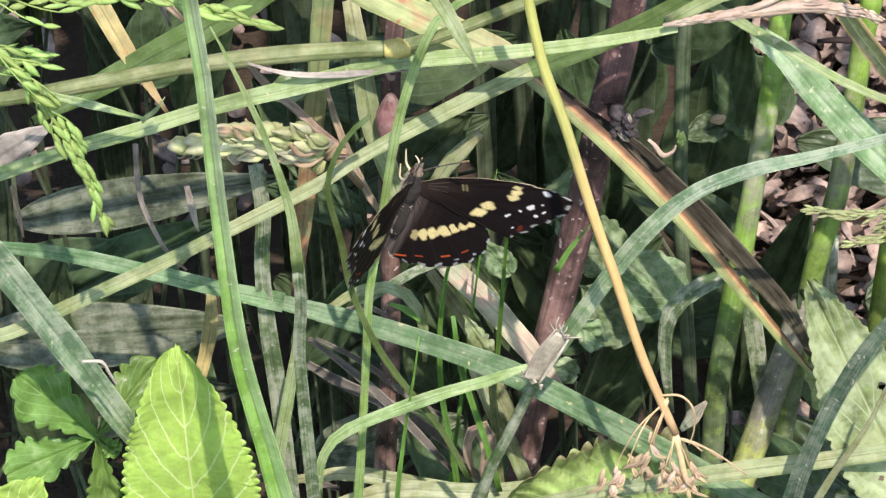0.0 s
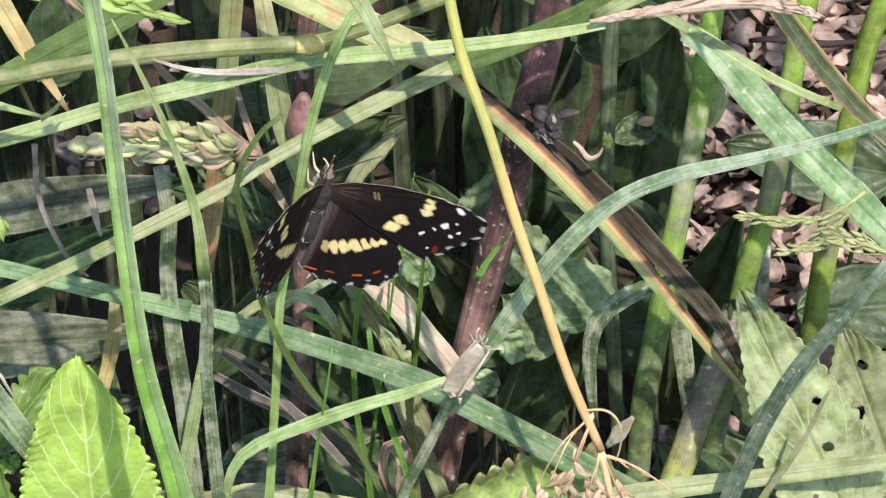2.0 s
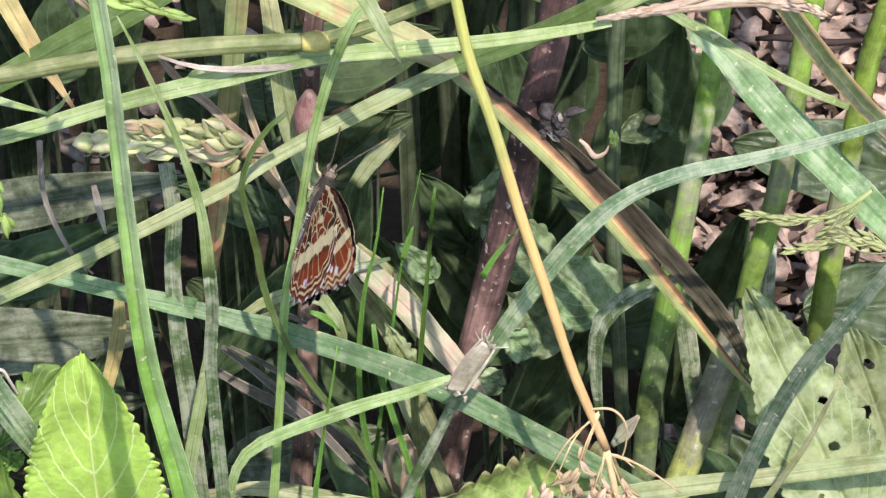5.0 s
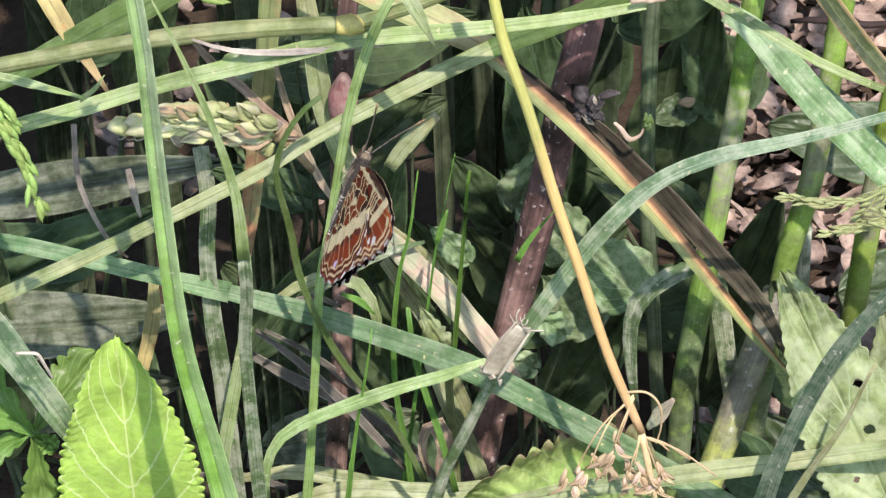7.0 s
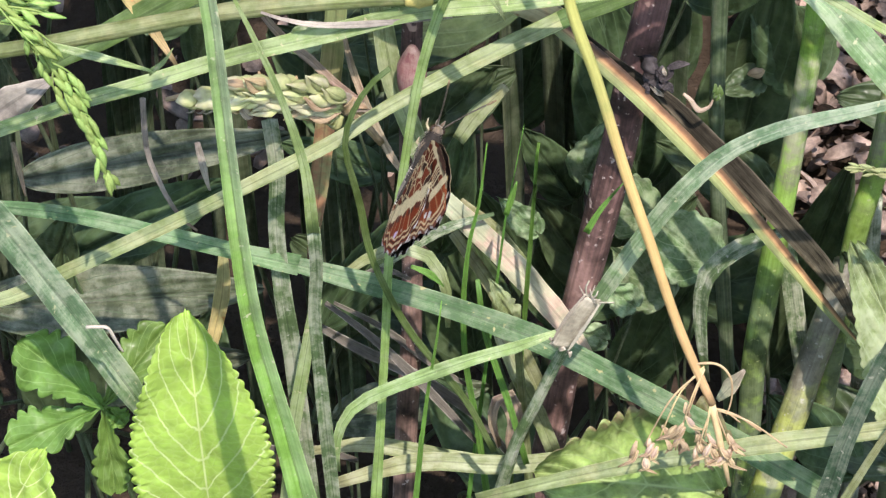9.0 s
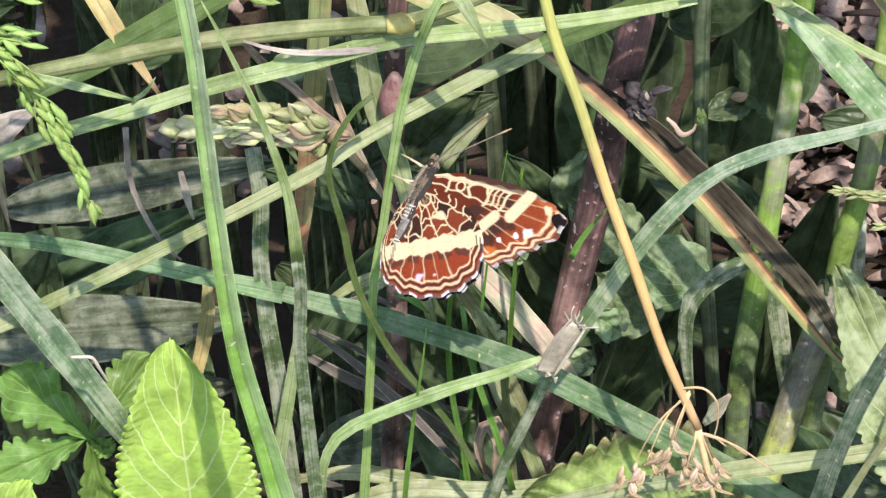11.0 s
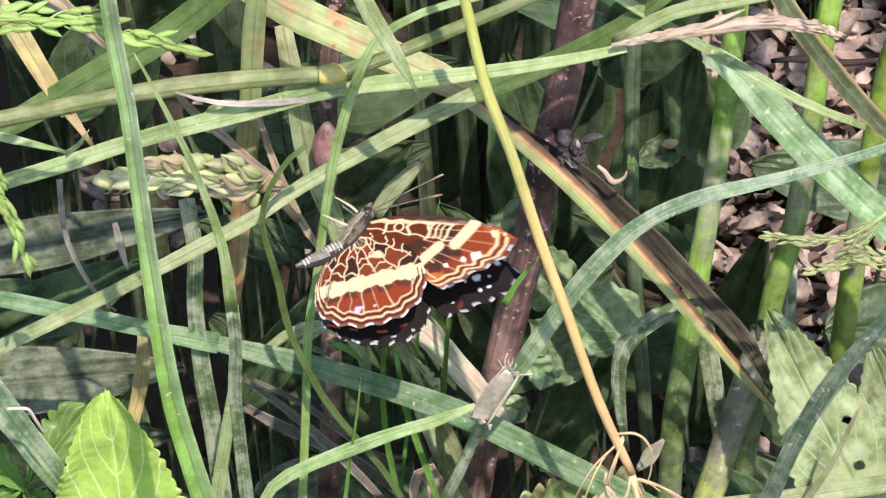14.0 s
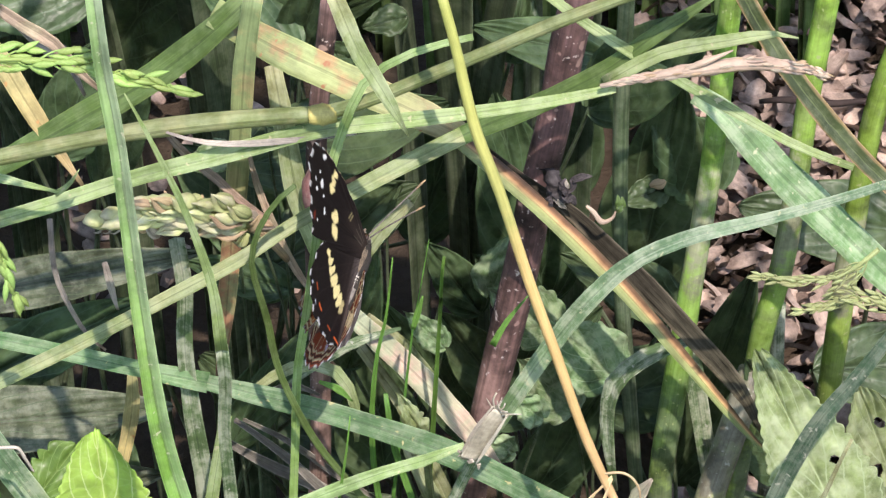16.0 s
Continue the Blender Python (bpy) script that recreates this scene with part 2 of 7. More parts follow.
PALELEAF = plant("pale_green_leaf", [(0, (0.25, 0.36, 0.125)), (1, (0.24, 0.355, 0.12))], veins=(0.92, 1.08), stripes=8.0, bloom=0.22, glow=0.25, rough=0.5, hue=0.497, midrib=0.0, patches=0.6, pinnate=(6.0, (0.32, 0.42, 0.22)))
HERBLEAF = plant("fresh_herb_leaf", [(0, (0.1, 0.25, 0.035)), (1, (0.12, 0.28, 0.04))], veins=(0.92, 1.08), stripes=6.0, patches=0.35, glow=0.3, rough=0.42, hue=0.5, midrib=0.0, pinnate=(5.0, (0.18, 0.34, 0.09)))
HUSK = plant("tan_husk", [(0, (0.5, 0.37, 0.21)), (1, (0.43, 0.3, 0.165))], glow=0.15, rough=0.65, hue=0.522, veins=(1.06, 0.98))
GRAIN = plant("green_yellow_grain", [(0, (0.48, 0.55, 0.2)), (0.6, (0.52, 0.56, 0.24)), (1, (0.58, 0.56, 0.34))], glow=0.2, rough=0.55, patches=0.45, midrib=0.0, hue=0.516, veins=(1.06, 0.98), mottle=(0.56, 0.54, 0.34))
DULLSPIKE = plant("dull_green_spikelet", [(0, (0.3, 0.37, 0.13)), (1, (0.34, 0.36, 0.16))], glow=0.2, patches=0.4, hue=0.508)
SPIKELET = plant("light_green_spikelet", [(0, (0.32, 0.52, 0.13)), (1, (0.27, 0.48, 0.11))], glow=0.35, patches=0.25, midrib=0.0, hue=0.497)
PAPER = plant("papery_sheath_tissue", [(0, (0.52, 0.45, 0.35)), (0.2, (0.38, 0.32, 0.24)), (0.8, (0.37, 0.31, 0.23)), (1, (0.5, 0.42, 0.32))], glow=0.08, rough=0.6, veins=(0.75, 1.15), stripes=12, hue=0.522, midrib=0.0, patches=0.5, mottle=(0.46, 0.39, 0.29), spots=(0.26, 0.2, 0.14))
FIBRE = plant("whitish_dry_fibre", [(0, (0.52, 0.46, 0.36)), (1, (0.42, 0.36, 0.28))], glow=0.1, rough=0.7, hue=0.522, veins=(1.06, 0.98))
SKIN = plant("white_shed_skin", [(0, (0.68, 0.6, 0.48)), (1, (0.6, 0.5, 0.4))], glow=0.1, rough=0.6, hue=0.522)
BLACKBROWN = plant("withered_black_brown", [(0, (0.032, 0.027, 0.028)), (1, (0.055, 0.047, 0.048))], glow=0.0, rough=0.6, patches=0.9, veins=(0.4, 2.2), stripes=9.0, midrib=0.0, shine=0.1, hue=0.522)
LITTER = plant("pinkish_dry_litter", [(0, (0.36, 0.25, 0.195)), (0.5, (0.5, 0.375, 0.3)), (1, (0.27, 0.19, 0.15))], glow=0.05, rough=0.75, patches=0.9, midrib=0.0, hue=0.522)


def soil_material():
    m, ns, ls = nodes_of("dark_soil")
    bsdf = ns["Principled BSDF"]
    geo = ns.new("ShaderNodeNewGeometry").outputs["Position"]
    big, small = noise_of(ns, ls, geo, 30.0, 6.0), noise_of(ns, ls, geo, 400.0, 5.0, 0.7)
    r = ramp(ns, [(0.3, (0.04, 0.028, 0.019)), (0.55, (0.066, 0.048, 0.034)), (0.75, (0.105, 0.08, 0.06))])
    ls.new(value(ns, ls, "ADD", value(ns, ls, "MULTIPLY", big, 0.6), value(ns, ls, "MULTIPLY", small, 0.4)), r.inputs[0])
    ls.new(r.outputs[0], bsdf.inputs["Base Color"])
    bsdf.inputs["Roughness"].default_value = 0.95
    bsdf.inputs["Specular IOR Level"].default_value = 0.1
    bump = ns.new("ShaderNodeBump")
    bump.inputs["Strength"].default_value, bump.inputs["Distance"].default_value = 0.8, 0.003
    ls.new(small, bump.inputs["Height"])
    ls.new(bump.outputs[0], bsdf.inputs["Normal"])
    return m


SOIL = soil_material()
AMBER = plant("amber_joint", [(0, (0.56, 0.52, 0.13)), (1, (0.52, 0.5, 0.12))], glow=0.2, patches=0.3, hue=0.517, midrib=0.0)
GREYHUSK = plant("grey_brown_husk", [(0, (0.36, 0.3, 0.22)), (1, (0.26, 0.22, 0.17))], glow=0.15, rough=0.7, hue=0.522, veins=(1.06, 0.98))
PINKHUSK = plant("pinkish_husk", [(0, (0.52, 0.39, 0.29)), (1, (0.42, 0.29, 0.21))], glow=0.1, rough=0.7, hue=0.522, veins=(1.06, 0.98))
GREYDEAD = plant("grey_dead_blade", [(0, (0.12, 0.105, 0.08)), (0.5, (0.2, 0.178, 0.14)), (1, (0.14, 0.12, 0.095))], glow=0.1, rough=0.7, patches=0.6, hue=0.522, edge=(0.5, [(0.0, (0.4, 0.36, 0.3)), (0.12, (0.08, 0.07, 0.055)), (0.85, (0.1, 0.085, 0.07)), (1, (0.36, 0.32, 0.27))]))
PINKBUD = plant("dull_pink_bud", [(0, (0.26, 0.1, 0.1)), (0.6, (0.3, 0.13, 0.12)), (1, (0.16, 0.06, 0.055))], glow=0.1, bloom=0.15, midrib=0.0, hue=0.505)


CURLLEAF = plant("mottled_veiny_leaf", [(0, (0.22, 0.36, 0.07)), (0.85, (0.22, 0.35, 0.07)), (1, (0.2, 0.14, 0.07))], edge=(0.85, [(0.0, (0.2, 0.13, 0.07)), (0.07, (0.09, 0.12, 0.04)), (0.14, (0.24, 0.38, 0.08)), (0.86, (0.24, 0.37, 0.08)), (0.93, (0.09, 0.12, 0.04)), (1, (0.24, 0.16, 0.09))]), mottle=(0.26, 0.36, 0.1), glow=0.2, patches=0.8, rough=0.5, midrib=0.0, pinnate=(6.0, (0.26, 0.36, 0.12)), hue=0.508)
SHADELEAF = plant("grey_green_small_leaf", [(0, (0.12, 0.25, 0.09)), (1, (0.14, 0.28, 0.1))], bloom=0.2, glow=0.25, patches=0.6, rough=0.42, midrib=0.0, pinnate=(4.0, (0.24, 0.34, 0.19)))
TWIG = plant("dark_twig_bark", [(0, (0.03, 0.02, 0.017)), (1, (0.05, 0.032, 0.026))], glow=0.0, rough=0.8, midrib=0.0, hue=0.522)
STRAWDRY = plant("dry_straw", [(0, (0.66, 0.5, 0.24)), (1, (0.6, 0.43, 0.22))], glow=0.15, midrib=0.0, hue=0.517, veins=(1.06, 0.98))
# Grass green darkened in its colour to stand in for deep shade.
DEEP = plant("shade_darkened_grass", [(0, (0.06, 0.11, 0.05)), (1, (0.075, 0.13, 0.055))], glow=0.25, bloom=0.08)
GOLDRIM = plant("dark_grass_with_gold_rims", [(0, (0.08, 0.13, 0.04)), (1, (0.09, 0.12, 0.04))], edge=(0.85, [(0.0, (0.45, 0.32, 0.12)), (0.1, (0.3, 0.24, 0.08)), (0.18, (0.06, 0.1, 0.03)), (0.46, (0.07, 0.11, 0.035)), (0.5, (0.2, 0.28, 0.1)), (0.56, (0.05, 0.08, 0.03)), (0.86, (0.07, 0.1, 0.035)), (0.95, (0.34, 0.26, 0.1)), (1, (0.5, 0.35, 0.14))]), glow=0.25, bloom=0.08, hue=0.508)
WIDE = plant("wide_light_green_grass", [(0, (0.2, 0.34, 0.15)), (0.5, (0.16, 0.31, 0.11)), (1, (0.17, 0.32, 0.11))], bloom=0.26, hue=0.503, flecks=(0.5, 0.5, 0.32))
STEEP = plant("dark_blue_green_grass", [(0, (0.09, 0.17, 0.1)), (0.5, (0.07, 0.14, 0.085)), (1, (0.08, 0.16, 0.09))], bloom=0.2, hue=0.505, flecks=(0.5, 0.5, 0.4))
SLOPE = plant("deep_blue_green_grass", [(0, (0.085, 0.225, 0.08)), (0.5, (0.09, 0.24, 0.085)), (1, (0.115, 0.27, 0.09))], bloom=0.16, rough=0.6, hue=0.499, flecks=(0.5, 0.5, 0.2))
PERCH = plant("pale_green_grass_stem", [(0, (0.19, 0.34, 0.09)), (0.5, (0.25, 0.46, 0.1)), (1, (0.28, 0.55, 0.11))], bloom=0.15, hue=0.5)
FADED = plant("faded_pinkish_blade", [(0, (0.38, 0.42, 0.26)), (0.5, (0.46, 0.45, 0.29)), (1, (0.46, 0.38, 0.27))], mottle=(0.52, 0.38, 0.28), glow=0.2, rough=0.6, hue=0.517)
STEMBASE = plant("lit_stem_base", [(0, (0.2, 0.2, 0.125)), (0.2, (0.22, 0.22, 0.14)), (0.27, (0.32, 0.46, 0.07)), (1, (0.32, 0.46, 0.07))], bloom=0.12, glow=0.2, midrib=0.0, patches=0.7, mottle=(0.22, 0.27, 0.14), flecks=(0.5, 0.5, 0.42))

# ---- builders ----
VIEWWARD = Vector((0.0, -0.72, 0.69))  # most blades turn their faces to the open, sunny side


def finish(name, bm, material, parent=None, label="", smooth=True):
    me = bpy.data.meshes.new(name)
    bm.to_mesh(me)
    bm.free()
    for p in me.polygons:
        p.use_smooth = smooth
    me.materials.append(material)
    ob = new(name, me)
    if parent is not None:
        ob.parent = parent
        top = parent
        while top is not None:  # meshes are written in world metres
            ob.location -= top.location
            top = top.parent
    if label:
        ob["label"] = label
    return ob


def part(name, bm, material, parent, label=""):
    return finish(name, bm, material, parent, label)


def spline(points, n):
    """n points and tangents evenly along a Catmull-Rom curve."""
    p = [Vector(q) for q in points]
    p = [p[0] * 2 - p[1]] + p + [p[-1] * 2 - p[-2]]
    fine = []
    for i in range(1, len(p) - 2):
        a, b, c, d = p[i - 1:i + 3]
        for k in range(16):
            t = k / 16
            fine.append(0.5 * (2 * b + (c - a) * t + (2 * a - 5 * b + 4 * c - d) * t * t + (3 * b - a - 3 * c + d) * t ** 3))
    fine.append(p[-2])
    far = [0.0]
    for a, b in zip(fine, fine[1:]):
        far.append(far[-1] + (b - a).length)
    res, j = [], 0
    for i in range(n):
        s = far[-1] * i / (n - 1)
        while j < len(far) - 2 and far[j + 1] < s:
            j += 1
        f = (s - far[j]) / max(1e-9, far[j + 1] - far[j])
        res.append(fine[j].lerp(fine[j + 1], f))
    tang = [(res[min(n - 1, i + 1)] - res[max(0, i - 1)]).normalized() for i in range(n)]
    return res, tang, far[-1]


def along(values, f):
    x = f * (len(values) - 1)
    i = min(int(x), len(values) - 2)
    return values[i] + (values[i + 1] - values[i]) * (x - i)


def ribbon(points, widths, lean=0.0, fold=0.25, thick=0.00016, rings=0, twist=0.0, ripple=0.0, seed=0, toward=VIEWWARD):
    """A leaf blade: folded along its midrib, with a thickness."""
    rnd = random.Random(seed)
    length = sum((Vector(b) - Vector(a)).length for a, b in zip(points, points[1:]))
    n = rings or max(10, min(44, int(length / 0.0028)))
    line, tang, length = spline(points, n)
    bm = bmesh.new()
    uvl = bm.loops.layers.uv.new("uv")
    across = (-1.0, -0.55, -0.08, 0.08, 0.55, 1.0)
    rows, uvs = [], {}
    ph = rnd.random() * 6
    for i, (c, t) in enumerate(zip(line, tang)):
        f = i / (n - 1)
        side = t.cross(toward)
        side = side.normalized() if side.length > 1e-4 else Vector((1, 0, 0))
        turn = Matrix.Rotation(radians(lean + twist * f), 3, t)
        side = turn @ side
        up = side.cross(t).normalized()
        w = max(0.00005, along(widths, f)) / 2
        w *= 1 + 0.04 * math.sin(f * 23 + ph)
        row = []
        for top in (1, -1):
            for a in (across if top > 0 else across[::-1]):
                h = abs(a) * fold * w + ripple * w * math.sin(f * 31 + ph + a) * a * a
                rib = 0.00012 * math.exp(-(a / 0.2) ** 2) * (-1 if top < 0 else 0)
                v = bm.verts.new(c + side * (a * w) + up * (h + rib + top * thick / 2))
                uvs[v] = (a * 0.5 + 0.5, f)
                row.append(v)
        rows.append(row)
    m = len(rows[0])
    for r0, r1 in zip(rows, rows[1:]):
        for k in range(m):
            bm.faces.new((r0[k], r0[(k + 1) % m], r1[(k + 1) % m], r1[k]))
    bm.faces.new(rows[0][::-1])
    bm.faces.new(rows[-1])
    for fc in bm.faces:
        for lp in fc.loops:
            lp[uvl].uv = uvs[lp.vert]
    bmesh.ops.recalc_face_normals(bm, faces=bm.faces)
    return bm


def tube(points, radii, sides=12, rings=0, ridges=0.0, seed=0, flat=1.0):
    rnd = random.Random(seed)
    length = sum((Vector(b) - Vector(a)).length for a, b in zip(points, points[1:]))
    n = rings or max(6, min(50, int(length / 0.0025)))
    line, tang, length = spline(points, n)
    bm = bmesh.new()
    uvl = bm.loops.layers.uv.new("uv")
    rows, uvs = [], {}
    ref = Vector((0.3, -0.9, 0.25))
    ph = rnd.random() * 6
    for i, (c, t) in enumerate(zip(line, tang)):
        f = i / (n - 1)
        side = t.cross(ref).normalized()
        up = side.cross(t)
        r = max(0.00003, along(radii, f)) * (1 + 0.03 * math.sin(f * 17 + ph))
        row = []
        for k in range(sides):
            a = 2 * math.pi * k / sides
            rr = r * (1 + ridges * math.cos(a * sides / 2))
            v = bm.verts.new(c + side * (math.cos(a) * rr) + up * (math.sin(a) * rr * flat))
            uvs[v] = (abs(k / sides * 2 - 1), f)
            row.append(v)
        rows.append(row)
    for r0, r1 in zip(rows, rows[1:]):
        for k in range(sides):
            bm.faces.new((r0[k], r0[(k + 1) % sides], r1[(k + 1) % sides], r1[k]))
    bm.faces.new(rows[0][::-1])
    bm.faces.new(rows[-1])
    for fc in bm.faces:
        for lp in fc.loops:
            lp[uvl].uv = uvs[lp.vert]
    bmesh.ops.recalc_face_normals(bm, faces=bm.faces)
    return bm


SEED = [0]


def clump(name, base, label, category):
    ob = new(name)
    ob.location = base
    ob.empty_display_size = 0.01
    return tagged(ob, label, category)


def blade(name, points, widths, material, parent, lean=0.0, fold=0.25, twist=0.0):
    SEED[0] += 1
    return part(name, ribbon(points, widths, lean, fold, seed=SEED[0], twist=twist), material, parent)


def stalk(name, points, radii, material, parent, ridges=0.0):
    SEED[0] += 1
    return part(name, tube(points, radii, seed=SEED[0], ridges=ridges), material, parent)


def seedpod(a, b, r, sides=7, bend=0.0):
    """A plump pointed spikelet or grain from a to b."""
    a, b = Vector(a), Vector(b)
    mid = (a + b) / 2 + Vector((0, -bend, bend))
    return tube([a, a.lerp(mid, 0.6), mid, mid.lerp(b, 0.6), b], [r * 0.25, r * 0.85, r, r * 0.7, r * 0.06], sides=sides, rings=9, seed=int(abs(a.x) * 1e6))


def joint(at, before, r, parent):
    at, before = Vector(at), Vector(before)
    d = (at - before) * 0.55
    part("joint", tube([at - d, at, at + d], [r * 0.9, r * 1.18, r * 0.85], rings=9), AMBER, parent, "amber swollen joint")


def dried_head(points, parent):
    """A narrow, dry spike: shaggy, uneven tan husks round an axis."""
    rnd = random.Random(5)
    line, tang, length = spline(points, 70)
    axis = part("seed_head", tube(points, [0.0003, 0.0005, 0.0009, 0.0009, 0.0008, 0.0002], ridges=0.06), PINKHUSK, parent, "dried tan seed head")
    for i in range(3, 69):
        f = i / 69
        body = 0.35 + 0.65 * min(1, f * 2.4) * min(1, (1.05 - f) * 5)
        for k in range(6):
            t = tang[i]
            side = Matrix.Rotation(rnd.random() * 6.3, 3, t) @ t.orthogonal().normalized()
            a = line[i] + side * rnd.uniform(0.0003, 0.0009) * body
            b = a + t * rnd.uniform(0.0010, 0.0026) * (1 if f < 0.85 else 0.6) + side * rnd.uniform(-0.0003, 0.0003) * body
            part("husk", seedpod(a, b, rnd.uniform(0.00013, 0.0003), 5), rnd.choice((HUSK, PINKHUSK, PINKHUSK, GREYHUSK)), axis)
    a, b = line[24], line[40] + Vector((0, 0, 0.0022))
    part("side_spike", tube([a, a.lerp(b, 0.5) + Vector((0, -0.0008, 0.0006)), b], [0.0003, 0.0005, 0.0001]), PINKHUSK, axis)
    return axis


def oat_panicle(above, node, low, parent):
    """A drooping panicle: hair-thin branches with tan spikelets."""
    rnd = random.Random(11)
    above, node, low = Vector(above), Vector(node), Vector(low)
    mm = 0.0000776
    right, down = Vector((mm, 0, 0)), (low - node).normalized() * mm
    part("axis", tube([above.lerp(node, 0.97), node, node.lerp(low, 0.6), low], [0.0005, 0.0005, 0.0004, 0.00025]), STRAWDRY, parent)
    tips = ((-45, 25, 10, -75), (-62, 60, 35, -75), (-100, 75, 55, -80), (-128, 90, 70, -75), (-25, 75, 8, -10), (-5, 95, 20, 0), (14, 88, 25, -5),
            (-40, 100, 30, 5))
    for x, y, bulge, start in tips:
        root = node + down * start
        tip = node + right * x + down * y
        mid = root.lerp(tip, 0.5) - down * bulge * 0.35 + Vector((0, -0.001 * rnd.random(), 0))
        part("branch", tube([root, mid, tip], [0.00015, 0.00013, 0.0001], sides=6, rings=12), STRAWDRY, parent)
        for k in range(4):
            a = tip + Vector((rnd.uniform(-1, 1), rnd.uniform(-1, 1), 0)) * 0.0009 - down * 20 + down * 13 * k
            b = a + down * rnd.uniform(24, 36) + right * rnd.uniform(-26, 16)
            pod = part("spikelet", seedpod(a, b, rnd.uniform(0.0003, 0.00046), 7, 0.0003), rnd.choice((HUSK, HUSK, PINKHUSK)), parent)
            part("glume", ribbon([a, a.lerp(b, 0.5) + Vector((0.00012 * (k - 1), -0.0005, 0)), b + right * rnd.uniform(-14, 14)], [0.0003, 0.0006, 0.0001], fold=0.5, rings=8, seed=k, lean=rnd.uniform(-25, 25)), HUSK, pod)
            part("glume", ribbon([a, a.lerp(b, 0.55) + Vector((-0.00015 * (k - 1), -0.0004, 0)), b + right * rnd.uniform(-20, 20) + down * 6], [0.0002, 0.0005, 0.0001], fold=0.7, rings=8, seed=k + 9, lean=rnd.uniform(-50, 50)), HUSK, pod)
    loop = [node - down * 85 - right * 20, node - down * 85 + right * 22, node - down * 55 + right * 40, node - down * 10 + right * 34, node + down * 25 + right * 20]
    part("branch", tube(loop, [0.0002, 0.00018, 0.00016, 0.00014, 0.0001], sides=6, rings=24), STRAWDRY, parent)
    for x, y in ((72, 60), (110, 95), (40, 40)):
        part("awn", tube([node + down * 10, node + right * x * 0.5 + down * y * 0.4, node + right * x + down * y], [0.00016, 0.00014, 0.0001], sides=6, rings=10), STRAWDRY, parent)


def papery_sheath(points, parent):
    """A flat, torn, dry leaf sheath wrapped round the stem, frayed at both ends."""
    sh = part("sheath", tube(points, [0.0011, 0.0013, 0.0014, 0.0014, 0.0012], sides=18, rings=18, flat=0.2), PAPER, parent, "papery tan dry sheath")
    rnd = random.Random(8)
    t0 = (Vector(points[0]) - Vector(points[-1])).normalized()
    side = t0.cross(VIEWWARD).normalized()
    for s in (-1, 1):
        edge = [Vector(p) + side * s * w + VIEWWARD * 0.0003 for p, w in zip(points, (0.0011, 0.0013, 0.0012))]
        part("rim", ribbon(edge, [0.0002, 0.0004, 0.0005, 0.0002], rings=14, seed=s + 3, ripple=0.3), FIBRE, sh)
    for k in range(13):
        a = Vector(points[0]) - t0 * 0.0004 + side * rnd.uniform(-0.0013, 0.0013)
        b = a + t0 * rnd.uniform(0.0003, 0.0026) + side * rnd.uniform(-0.0014, 0.0022) + VIEWWARD * rnd.uniform(0, 0.0008)
        part("fibre", ribbon([a, a.lerp(b, 0.5) + VIEWWARD * 0.0005 + side * rnd.uniform(-0.0004, 0.0004), b], [0.00018, rnd.uniform(0.00008, 0.00016), 0.00004], rings=8, seed=k, lean=rnd.uniform(-60, 60)), FIBRE, sh)
    for k in range(9):
        a = Vector(points[-1]) + t0 * 0.0003 + side * rnd.uniform(-0.0016, 0.0016)
        b = a - t0 * rnd.uniform(0.0003, 0.001) + side * rnd.uniform(-0.0004, 0.0004)
        part("fibre", ribbon([a, a.lerp(b, 0.5), b], [0.0005, 0.0004, 0.0001], rings=8, seed=k + 50), PAPER, sh)


def shed_skin(points, parent):
    part("shed_skin", tube(points, [0.00022, 0.00024, 0.00023, 0.0002, 0.00014], sides=10, rings=26, ridges=0.1), SKIN, parent, "small white shed insect skin")


